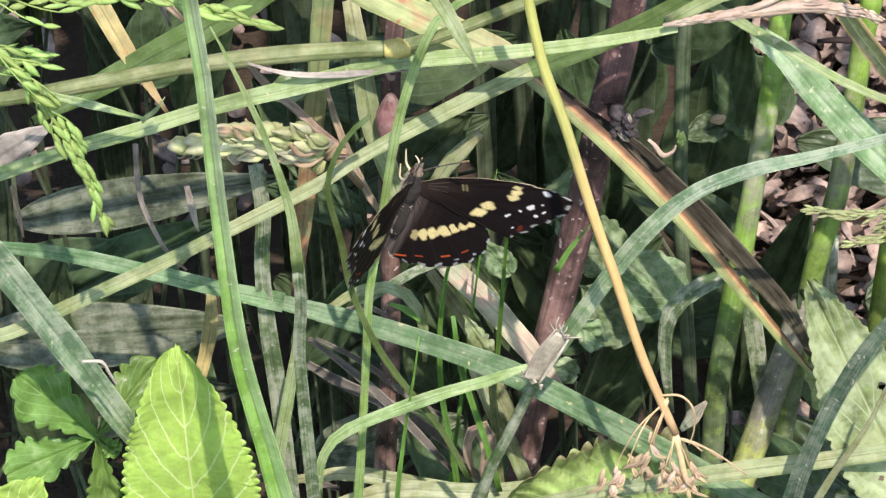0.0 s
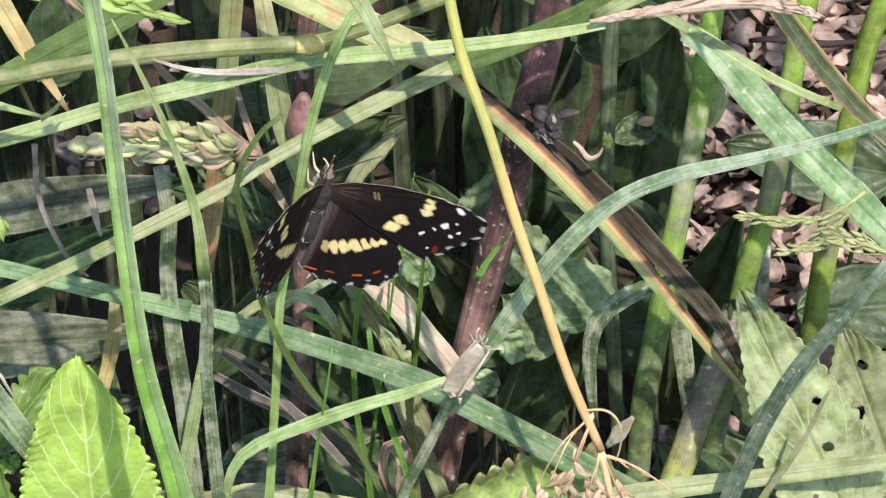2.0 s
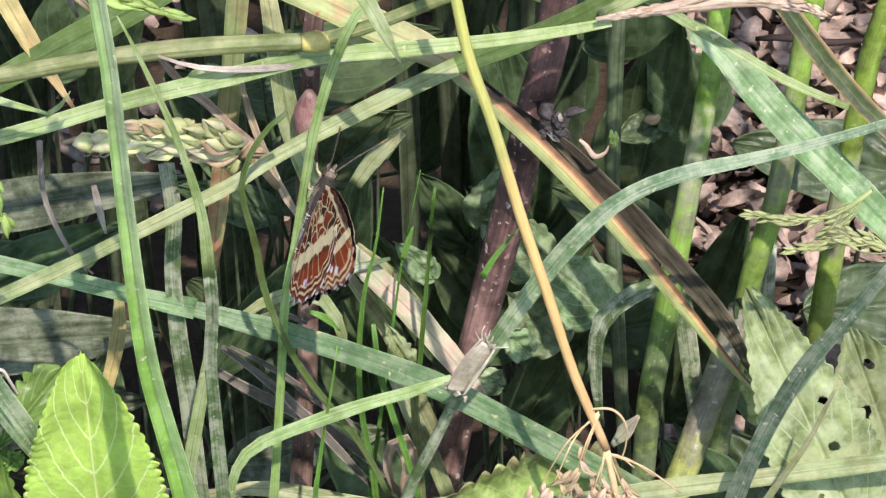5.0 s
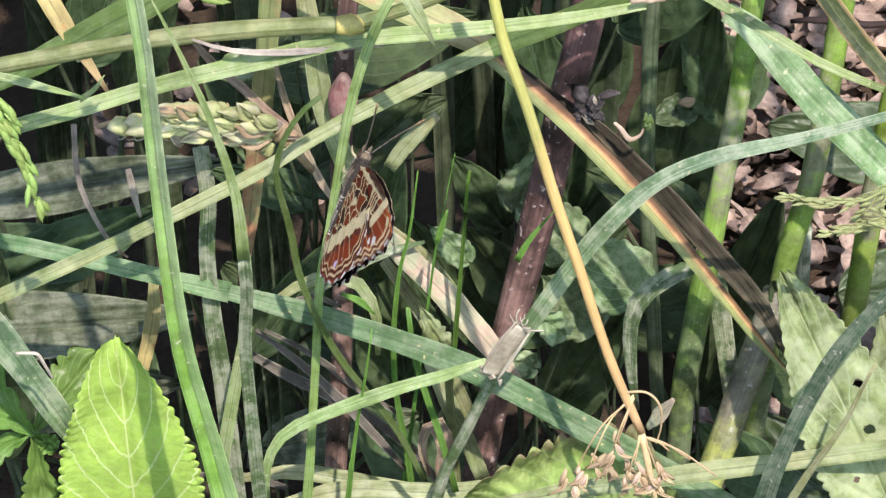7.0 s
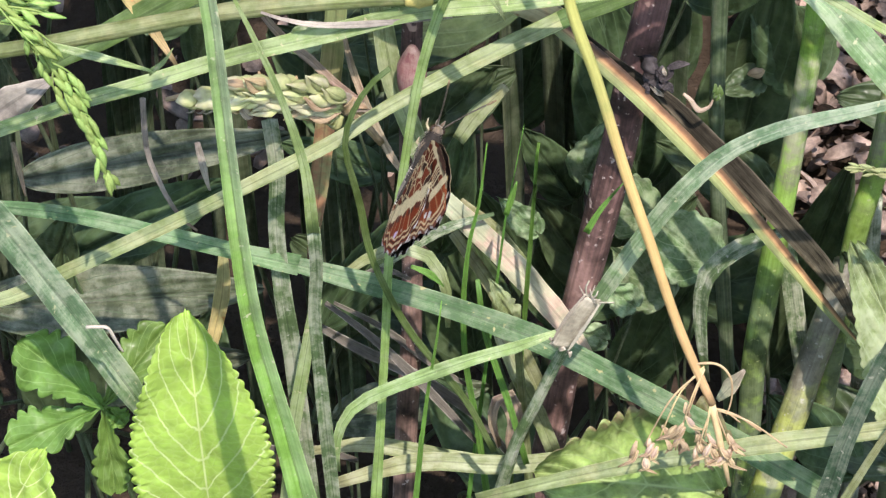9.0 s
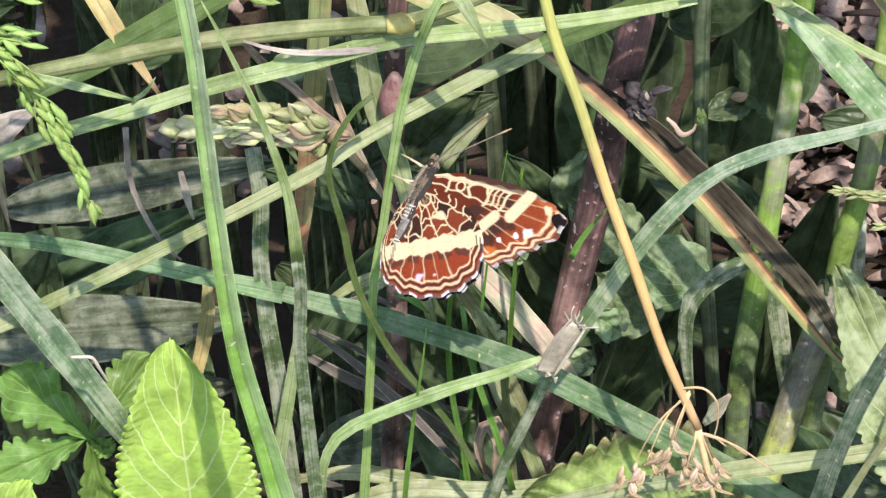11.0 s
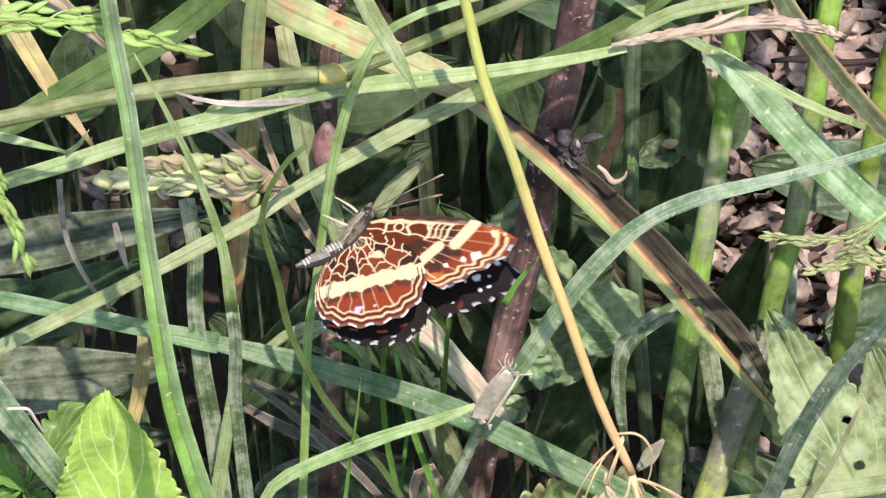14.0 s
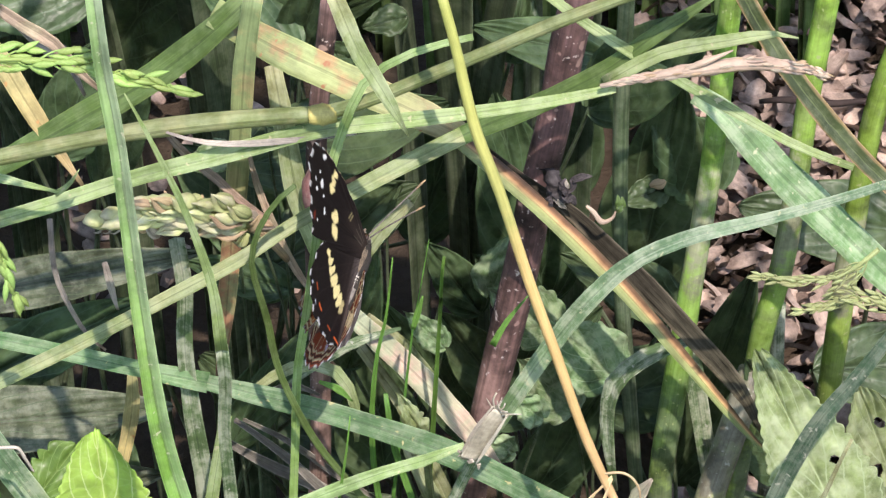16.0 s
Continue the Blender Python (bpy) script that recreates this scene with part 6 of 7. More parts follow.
def litter():
    """Dry leaf scraps on the soil."""
    rnd = random.Random(31)
    bm = bmesh.new()
    uvl = bm.loops.layers.uv.new("uv")
    for k in range(4200):
        c = Vector((rnd.uniform(0.041, 0.14) if k % 16 else rnd.uniform(-0.12, -0.02), rnd.uniform(0.05, 0.3) if k % 16 else rnd.uniform(0.13, 0.34), rnd.uniform(0.002, 0.014)))
        length, w = rnd.uniform(0.003, 0.009), rnd.uniform(0.0014, 0.0042)
        turn = Euler((rnd.uniform(-0.9, 0.9), rnd.uniform(-0.9, 0.9), rnd.uniform(0, 6.3))).to_matrix()
        rows = []
        for top in (1, -1):
            for i in range(7):
                f = i / 6
                ww = w * (0.15 + math.sin(math.pi * (0.06 + 0.88 * f)) ** 0.6) * rnd.uniform(0.88, 1.1)
                rows.append([bm.verts.new(c + turn @ Vector((length * (f - 0.5), a * ww / 2, 0.0005 * abs(a) + 0.0005 * math.sin(f * 4 + k) + top * 0.00012))) for a in (-1, 0, 1)])
        for base in (0, 7):
            for i in range(base, base + 6):
                for j in range(2):
                    fc = bm.faces.new((rows[i][j], rows[i][j + 1], rows[i + 1][j + 1], rows[i + 1][j]))
                    for lp, q in zip(fc.loops, ((j / 2, (i - base) / 6), (j / 2 + 0.5, (i - base) / 6), (j / 2 + 0.5, (i - base + 1) / 6), (j / 2, (i - base + 1) / 6))):
                        lp[uvl].uv = q
    bmesh.ops.recalc_face_normals(bm, faces=bm.faces)
    return tagged(finish("leaf_litter", bm, LITTER), "pinkish tan dry leaf scraps strewn on the soil", "leaf litter", kind="stuff")


def meadow():
    """Grass added out of view to go on round the thicket, behind it, beside it and behind the camera."""
    rnd = random.Random(77)
    verts, faces, uvs = [], [], []
    while len(faces) < 160000:
        x, y = rnd.gauss(0, 0.75), rnd.gauss(-0.1, 0.75)
        if abs(x) < 0.2 and -0.17 < y < 0.36:
            continue
        low = abs(x) < 0.3 and -0.75 < y < 0.0  # kept short before the thicket, below the view and clear of the sun
        h, w, turn = rnd.uniform(0.03, 0.08) if low else rnd.uniform(0.08, 0.24), rnd.uniform(0.003, 0.006), rnd.uniform(0, 6.3)
        lean = Vector((rnd.uniform(-0.6, 0.6), rnd.uniform(-0.6, 0.6), 0)) * h
        side = Vector((math.cos(turn), math.sin(turn), 0))
        deep = side.cross(Vector((0, 0, 1)))
        first = len(verts)
        for i in range(5):
            f = i / 4
            c = Vector((x, y, -0.004)) + lean * f * f + Vector((0, 0, h * (f - 0.25 * f * f)))
            ww = w * (0.7 + 0.6 * f - 1.28 * f * f) / 2
            for a in (-1, 0, 1):
                verts.append(c + side * a * ww + deep * (ww * 0.5 if a == 0 else 0))
                uvs.append((a * 0.5 + 0.5, f))
        for i in range(4):
            for j in (0, 1):
                p = first + i * 3 + j
                faces.append((p, p + 1, p + 4, p + 3))
    me = bpy.data.meshes.new("meadow_grass")
    me.from_pydata(verts, [], faces)
    layer = me.uv_layers.new(name="uv")
    layer.data.foreach_set("uv", [q for lp in me.loops for q in uvs[lp.vertex_index]])
    me.materials.append(FRESH)
    return tagged(new("meadow_grass", me), "green meadow grass growing all round the thicket", "grass", kind="stuff")


ground()
litter()
meadow()


# ---- butterfly ----
def wing_material(name, gloss, glow):
    m, ns, ls = nodes_of(name)
    bsdf, outp = ns["Principled BSDF"], ns["Material Output"]
    att = ns.new("ShaderNodeAttribute")
    att.attribute_name = "scales"
    geo = ns.new("ShaderNodeTexCoord").outputs["Object"]
    grain = noise_of(ns, ls, geo, 5200.0, 3.0, 0.7)
    r = ramp(ns, [(0.3, (0.72,) * 3), (0.7, (1.22,) * 3)])
    ls.new(grain, r.inputs[0])
    col = mixc(ns, ls, 1.0, att.outputs["Color"], r.outputs[0], "MULTIPLY")
    ls.new(col, bsdf.inputs["Base Color"])
    bsdf.inputs["Roughness"].default_value = gloss
    bsdf.inputs["Specular IOR Level"].default_value = 0.05
    bsdf.inputs["Sheen Weight"].default_value = 0.0
    bump = ns.new("ShaderNodeBump")
    bump.inputs["Strength"].default_value, bump.inputs["Distance"].default_value = 0.3, 0.00005
    ls.new(grain, bump.inputs["Height"])
    ls.new(bump.outputs[0], bsdf.inputs["Normal"])
    tr = ns.new("ShaderNodeBsdfTranslucent")
    ls.new(col, tr.inputs[0])
    mix = ns.new("ShaderNodeMixShader")
    mix.inputs[0].default_value = glow
    ls.new(bsdf.outputs[0], mix.inputs[1])
    ls.new(tr.outputs[0], mix.inputs[2])
    ls.new(mix.outputs[0], outp.inputs[0])
    return m


WING = wing_material("wing_scales", 0.6, 0.06)
CREAM, WHITE, ORANGE = np.array((0.6, 0.5, 0.24)), np.array((0.58, 0.57, 0.56)), np.array((0.62, 0.12, 0.03))
DARK, BROWN, PALE = np.array((0.0095, 0.007, 0.007)), np.array((0.085, 0.018, 0.009)), np.array((0.5, 0.42, 0.26))
FORE = ((0.0, 0.6), (4.0, 1.9), (9.0, 2.5), (14.0, 2.4), (18.0, 1.7), (20.3, 0.7), (21.1, -0.7), (20.6, -2.1), (19.0, -3.7), (17.2, -5.2), (15.6, -6.6), (14.2, -7.7), (12.9, -8.1), (10.0, -6.7), (5.0, -4.2), (1.5, -2.3), (0.0, -1.2))
HIND = tuple((a * 0.93, c * 0.85) for a, c in ((0.0, 0.6), (4.0, 1.2), (8.5, 0.4), (12.0, -2.0), (13.7, -5.0), (14.0, -8.0), (12.8, -10.8), (10.4, -13.2), (7.2, -14.8), (4.0, -15.2), (0.8, -14.2), (-1.3, -11.0), (-2.1, -6.5), (-1.6, -2.6), (0.0, -0.6)))


def blob(x, y, cx, cy, rx, ry, turn=0.0, soft=0.4, power=2.6):
    x, y = x + 0.14 * np.sin(y * 4.1 + cx * 3) + 0.02 * np.sin(y * 9 + x * 5), y + 0.12 * np.sin(x * 3.7 + cy * 5) + 0.02 * np.sin(x * 11)
    c, s = math.cos(radians(turn)), math.sin(radians(turn))
    dx, dy = x - cx, y - cy
    u, v = (c * dx + s * dy) / rx, (-s * dx + c * dy) / ry
    r = (np.abs(u) ** power + np.abs(v) ** power) ** (1 / power)
    return np.clip((1 + soft / 2 - r) / soft, 0, 1)


def stroke(x, y, ax, ay, bx, by, w, soft=0.12):
    dx, dy = bx - ax, by - ay
    t = np.clip(((x - ax) * dx + (y - ay) * dy) / (dx * dx + dy * dy), 0, 1)
    d = np.hypot(x - ax - t * dx, y - ay - t * dy)
    return np.clip((w / 2 + soft / 2 - d) / soft, 0, 1)


def lay(col, mask, paint, strength=1.0):
    m = (mask * strength)[:, None]
    return col * (1 - m) + np.asarray(paint) * m


def fore_upper(x, y, rho, s):
    col = np.repeat(DARK[None], len(x), 0)
    col = lay(col, np.clip(1 - np.abs(y + 0.05 * x) / 3, 0, 1) * np.clip(1 - x / 9, 0, 1), (0.05, 0.035, 0.028), 0.6)
    for a in (-2.2, -4.4, -6.2, -7.9):
        col = lay(col, stroke(x, y, 3, -0.6, 18.5, a * 1.02, 0.12), (0.004, 0.003, 0.003), 0.8)
    for cx, cy, rx, ry, t in ((13.3, 0.5, 0.72, 0.5, 12), (13.05, -0.5, 0.8, 0.5, 12), (9.9, -2.55, 0.95, 0.75, 20), (8.75, -4.0, 1.0, 0.72, 20), (13.5, 1.45, 0.6, 0.4, 0)):
        col = lay(col, blob(x, y, cx, cy, rx, ry, t), CREAM)
    for cx, cy, r in ((17.4, 0.95, 0.46), (15.7, -2.0, 0.52), (14.3, -2.7, 0.22), (12.7, -3.9, 0.32), (17.2, -1.1, 0.2), (16.4, -3.4, 0.3), (17.4, -2.5, 0.22), (13.6, -6.0, 0.16)):
        col = lay(col, blob(x, y, cx, cy, r, r * 0.85, 30), WHITE)
    for k in range(2):
        col = lay(col, stroke(x, y, 6.1 + k * 0.5, 0.9, 6.3 + k * 0.5, -0.1, 0.22), CREAM, 0.3)
    for a in (1.1, 0.2, -0.8):
        col = lay(col, stroke(x, y, 1.6, a * 0.4, 4.2, a, 0.12), (0.3, 0.26, 0.2), 0.16)
    col = lay(col, blob(x, y, 14.6, -6.2, 0.6, 0.3, 50), (0.2, 0.03, 0.015), 0.4)
    col = lay(col, np.clip((rho - 0.965) / 0.02, 0, 1) * (np.sin(s * 150) > 0.1) * (x > 13.5), WHITE, 0.5)
    return lay(col, np.clip((rho - 0.975) / 0.02, 0, 1) * (y > -0.2) * (x < 18), (0.42, 0.34, 0.2), 0.9)


def hind_upper(x, y, rho, s):
    col = np.repeat(DARK[None], len(x), 0)
    hairy = 0.6 + 0.4 * np.sin(x * 7.0 + 0.5 * np.sin(y * 1.7)) * np.sin(x * 13 + y * 0.6)
    col = lay(col, np.clip((2.6 - x) / 1.2, 0, 1) * hairy, (0.16, 0.13, 0.12), 0.85)
    col = lay(col, np.clip(1 - np.hypot(x - 1, (y + 3) * 0.6) / 4.5, 0, 1) * hairy, (0.05, 0.035, 0.03), 0.6)
    for a in (-12, -26, -40, -54, -68, -82):
        c, sn = math.cos(radians(a)), math.sin(radians(a))
        col = lay(col, stroke(x, y, 0.5 * c, 0.5 * sn, 16 * c, 16 * sn, 0.12), (0.02, 0.015, 0.014), 0.7)
    for cx, cy, rx, ry in ((9.25, -2.5, 0.5, 0.42), (8.45, -3.3, 0.62, 0.5), (7.55, -4.2, 0.72, 0.56), (6.5, -5.2, 1.0, 0.7), (5.3, -6.2, 0.95, 0.68), (4.2, -7.0, 0.95, 0.6), (3.2, -7.6, 0.9, 0.5)):
        col = lay(col, blob(x, y, cx, cy, rx, ry, math.degrees(math.atan2(cy, cx)), 0.3, 4.5), CREAM, 0.55 if cx < 3.5 else 1.0)
    for ax, ay, bx, by, w in ((2.2, -12.2, 3.6, -11.8, 0.26), (4.9, -11.3, 5.8, -11.0, 0.22), (8.2, -9.9, 9.1, -9.3, 0.27), (10.4, -7.9, 10.9, -7.2, 0.22)):
        col = lay(col, stroke(x, y, ax, ay, bx, by, w), ORANGE, 0.65 if w > 0.25 else 0.4)
    for k in range(6):
        f = k / 5
        col = lay(col, blob(x, y, 3.2 + 8.7 * f, -13.5 + 5.2 * f * f + 0.9 * f, 0.28, 0.14, 35), (0.5, 0.5, 0.55), 0.6)
    return lay(col, np.clip((rho - 0.97) / 0.02, 0, 1) * (np.sin(s * 120) > 0.35) * (y < -2), WHITE, 0.6)


def net(x, y, rho, lines):
    m = np.zeros(len(x))
    for ax, ay, bx, by, w in lines:
        m = np.maximum(m, stroke(x + 0.12 * np.sin(y * 2.9), y + 0.12 * np.sin(x * 2.3), ax, ay, bx, by, w * 1.25))
    return m


def fore_under(x, y, rho, s):
    col = np.repeat(BROWN[None], len(x), 0)
    col = lay(col, np.clip((x - 12) / 2, 0, 1), (0.17, 0.034, 0.013))
    col = lay(col, blob(x, y, 12.6, -7.2, 2.4, 1.2, -38, 0.5), (0.34, 0.09, 0.022))
    col = lay(col, np.clip((rho - 0.84) / 0.05, 0, 1) * (x > 15), (0.34, 0.09, 0.03), 0.6)
    for cx, cy, rx, ry in ((8.0, -2.2, 1.3, 0.8), (11.9, -3.2, 1.2, 1.0), (11.9, 0.2, 0.9, 1.0), (6.8, -4.2, 1.4, 0.9), (4.4, -2.4, 1.4, 0.7), (11.4, -5.2, 0.9, 0.8), (13.6, -2.6, 0.7, 0.6)):
        col = lay(col, blob(x, y, cx, cy, rx, ry, 20, 0.4), (0.035, 0.018, 0.014), 0.9)
    lines = [(0, 0.9, 17, 2.0, 0.42), (0, -0.2, 12.5, -1.0, 0.16), (0, -0.9, 11, -4.4, 0.16), (1, -1.5, 12, -6.6, 0.16), (1, 0.6, 13, 1.5, 0.12),
             (6.6, 1.4, 6.0, 0.5, 0.32), (6.0, 0.5, 6.5, -0.6, 0.32), (8.6, 1.4, 9.2, 0.2, 0.3), (9.4, 1.3, 9.2, 0.2, 0.3), (9.2, 0.2, 8.9, -1.0, 0.34),
             (10.2, 1.4, 9.9, -0.9, 0.24), (11.0, 1.4, 10.6, -0.9, 0.18), (12.0, 1.5, 11.3, -1.0, 0.3), (3.2, 1.0, 2.9, -0.8, 0.26)]
    col = lay(col, net(x, y, rho, lines), PALE, 0.95)
    for cx, cy, r in ((4.8, 0.3, 0.62),):
        ring = np.hypot(x - cx, y - cy)
        col = lay(col, np.clip((0.17 - np.abs(ring - r)) / 0.08, 0, 1), PALE, 0.95)
    col = lay(col, np.clip((y - 1.25 - 0.02 * x) / 0.2, 0, 1) * (x > 5), (0.04, 0.025, 0.02), 0.8)
    col = lay(col, stroke(x, y, 14.8, 1.8, 13.2, -1.4, 1.7, 0.2), PALE)
    col = lay(col, stroke(x, y, 11.0, -2.0, 9.3, -4.5, 1.5, 0.2), PALE)
    for a in (1.0, -0.9, -2.9, -5.2, -7.2):
        col = lay(col, stroke(x, y, 9, a * 0.45, 20.5, a * 1.05, 0.1), (0.55, 0.36, 0.2), 0.7)
    for cx, cy, r in ((12.9, -4.8, 0.34), (14.8, -3.6, 0.4), (16.4, -2.8, 0.68), (18.0, 0.8, 0.6), (19.2, 0.7, 0.25)):
        col = lay(col, blob(x, y, cx, cy, r, r * 0.85, 20), WHITE if cx < 17 else PALE, 0.97)
    wob = rho + 0.01 * np.sin(s * 130)
    outer = (x > 9.5) * (y < 0.4)
    for at, w in ((0.885, 0.016), (0.945, 0.016)):
        col = lay(col, np.clip((w - np.abs(wob - at)) / 0.008, 0, 1) * outer, PALE, 0.85)
    col = lay(col, np.clip((0.012 - np.abs(wob - 0.917)) / 0.006, 0, 1) * outer, (0.04, 0.02, 0.016), 0.85)
    col = lay(col, np.clip((rho - 0.955) / 0.01, 0, 1) * outer, (0.06, 0.03, 0.025), 0.8)
    return lay(col, np.clip((rho - 0.968) / 0.01, 0, 1) * outer * (np.sin(s * 150) > 0), WHITE, 0.45)


def hind_under(x, y, rho, s):
    col = np.repeat(BROWN[None], len(x), 0)
    ang = np.degrees(np.arctan2(y, x + 0.6))
    # signed distance from the slanting pale band, outwards positive
    band = ((x - 5.5) * 0.545 - (y + 5.65) * 0.838) + 0.18 * np.sin(x * 2.3) + 0.1 * np.sin(x * 5.1 + y)
    col = lay(col, np.clip(band / 0.3, 0, 1), (0.18, 0.033, 0.013))
    cell = np.abs(((ang + 4) / 13.0) % 1.0 - 0.5) * 2
    col = lay(col, np.clip((2.0 - band) / 0.2, 0, 1) * np.clip((band - 1.0) / 0.2, 0, 1) * (cell < 0.75), (0.06, 0.025, 0.02), 0.85)
    rad = np.hypot(x + 0.6, y)
    inner = np.clip((-0.9 - band) / 0.2, 0, 1)
    # basal cells between the veins, some blackish, some red-brown, ruled off by pale lines
    bounds = (-3.5, -20.5, -37.5, -54.5, -71.5, -88.5, -104.0)
    wobble = ang + 2.2 * np.sin(rad * 1.9)
    sector = np.clip(np.searchsorted(-np.array(bounds), -wobble), 0, 6)
    cross = np.zeros(len(x))
    for j, r0 in enumerate((2.7, 4.4, 6.2, 8.2, 10.0)):
        at = r0 + 0.55 * np.sin(sector * 2.4 + j * 1.7) + 0.25 * np.sin(wobble * 0.35 + j)
        fill = (rad > at) * (np.sin(sector * 3.7 + j * 5.1) > 0.1)
        col = lay(col, inner * fill, (0.022, 0.012, 0.01) if j % 2 else (0.15, 0.032, 0.014), 0.9)
        cross = np.maximum(cross, np.clip((0.16 - np.abs(rad - at)) / 0.09, 0, 1))
    col = lay(col, inner * cross, PALE, 0.9)
    veins = []
    for a, w in ((-3.5, 0.15), (-20.5, 0.15), (-37.5, 0.15), (-46, 0.06), (-54.5, 0.15), (-63, 0.06), (-71.5, 0.15), (-80, 0.06), (-88.5, 0.15), (-100, 0.14)):
        c, sn = math.cos(radians(a)), math.sin(radians(a))
        near = 8.5 if w < 0.08 else 1.0
        veins.append((near * c - 0.5, near * sn, 17 * c - 0.4, 17 * sn, w))
    col = lay(col, net(x, y, rho, veins) * np.clip((0.88 - rho) / 0.02, 0, 1) * np.where(band > 0, 0.75, 1.0), PALE, 0.92)
    ring = np.hypot(x - 1.2, y + 1.0)
    col = lay(col, np.clip((0.75 - ring) / 0.2, 0, 1), (0.05, 0.03, 0.02), 0.7)
    col = lay(col, np.clip((0.16 - np.abs(ring - 0.8)) / 0.08, 0, 1), PALE, 0.9)
    col = lay(col, blob(x, y, 4.2, -2.0, 0.9, 0.5, 30, 0.4), PALE, 0.95)
    col = lay(col, np.clip((1.12 - np.abs(band)) / 0.15, 0, 1), PALE)
    col = lay(col, blob(x, y, 5.9, -10.1, 0.42, 0.55, 0, 0.6), (0.5, 0.4, 0.6), 0.9)
    col = lay(col, blob(x, y, 7.6, -8.9, 0.2, 0.2), (0.6, 0.45, 0.45), 0.7)
    scal = rho + 0.014 * np.abs(np.sin(radians(1) * ang * 13.8)) + 0.004 * np.sin(s * 200)
    outer = (y < -2.0)
    for at, w in ((0.86, 0.012), (0.925, 0.016)):
        col = lay(col, np.clip((w - np.abs(scal - at)) / 0.006, 0, 1) * outer, PALE, 0.85)
    for at, w in ((0.892, 0.013), (0.957, 0.013)):
        col = lay(col, np.clip((w - np.abs(scal - at)) / 0.006, 0, 1) * outer, (0.03, 0.016, 0.014), 0.9)
    col = lay(col, np.clip((rho - 0.972) / 0.008, 0, 1) * outer, (0.1, 0.08, 0.07), 0.9)
    col = lay(col, np.clip((rho - 0.972) / 0.008, 0, 1) * outer * (np.sin(s * 120) > 0.0), WHITE, 0.75)
    for k in range(6):
        col = lay(col, stroke(x, y, -0.2 + 0.25 * k, -6.5 - k * 0.9, 0.5 + 0.25 * k, -7.6 - k * 0.9, 0.2), (0.05, 0.03, 0.03), 0.7)
    return col


def wing(name, outline, side, upper, under, parent, label, bulge):
    """A wing as two scaled sheets, upper and under, joined round the rim."""
    ns_, nr = 280, 120
    pts = [Vector((a, b, 0)) for a, b in outline]
    line, tang, length = spline(pts, ns_)
    rim = np.array([(p.x, p.y) for p in line])
    s = np.linspace(0, 1, ns_)
    far = np.hypot(rim[:, 0], rim[:, 1])
    scallop = 1 + 0.014 * np.cos(s * 100) * (far > 12.5)
    rim = rim * scallop[:, None]
    rho = np.linspace(0.02, 1, nr)
    x, y = np.outer(rho, rim[:, 0]).ravel(), np.outer(rho, rim[:, 1]).ravel()
    rr, ss = np.repeat(rho, ns_), np.tile(s, nr)
    z = bulge * np.sin(np.clip(x / 21, 0, 1) * math.pi) + 0.10 * np.sin(ss * 60) * rr ** 2 * 0.6
    mm = 0.001
    verts, cols = [], []
    for lift, paint in ((0.035, upper), (-0.035, under)):
        taper = lift * np.where(rr > 0.99, 0.3, 1)
        verts.append(np.stack([side * x * mm, y * mm, (z + taper) * mm], 1))
        cols.append(paint(x, y, rr, ss))
    verts, cols = np.concatenate(verts), np.concatenate(cols)
    faces, half = [], ns_ * nr
    for i in range(nr - 1):
        for j in range(ns_ - 1):
            a = i * ns_ + j
            q = (a, a + 1, a + ns_ + 1, a + ns_)
            faces.append(q)
            faces.append(tuple(half + k for k in q[::-1]))
    last = (nr - 1) * ns_
    for j in range(ns_ - 1):
        faces.append((last + j, last + j + 1, half + last + j + 1, half + last + j))
    me = bpy.data.meshes.new(name)
    me.from_pydata(verts.tolist(), [], faces)
    layer = me.attributes.new("scales", "FLOAT_COLOR", "POINT")
    layer.data.foreach_set("color", np.concatenate([cols, np.ones((len(cols), 1))], 1).astype(np.float32).ravel())
    me.polygons.foreach_set("use_smooth", [True] * len(me.polygons))
    me.materials.append(WING)
    ob = new(name, me)
    ob.parent = parent
    ob["label"] = label
    return ob


def plain(name, colour, rough=0.6, spread=0.5, scale=900.0, sheen=0.0):
    m, ns, ls = nodes_of(name)
    bsdf = ns["Principled BSDF"]
    geo = ns.new("ShaderNodeTexCoord").outputs["Object"]
    r = ramp(ns, [(0.3, tuple(c * (1 - spread) for c in colour)), (0.7, tuple(min(1, c * (1 + spread)) for c in colour))])
    ls.new(noise_of(ns, ls, geo, scale, 4.0, 0.7), r.inputs[0])
    ls.new(r.outputs[0], bsdf.inputs["Base Color"])
    bsdf.inputs["Roughness"].default_value = rough
    bsdf.inputs["Sheen Weight"].default_value = sheen
    return m


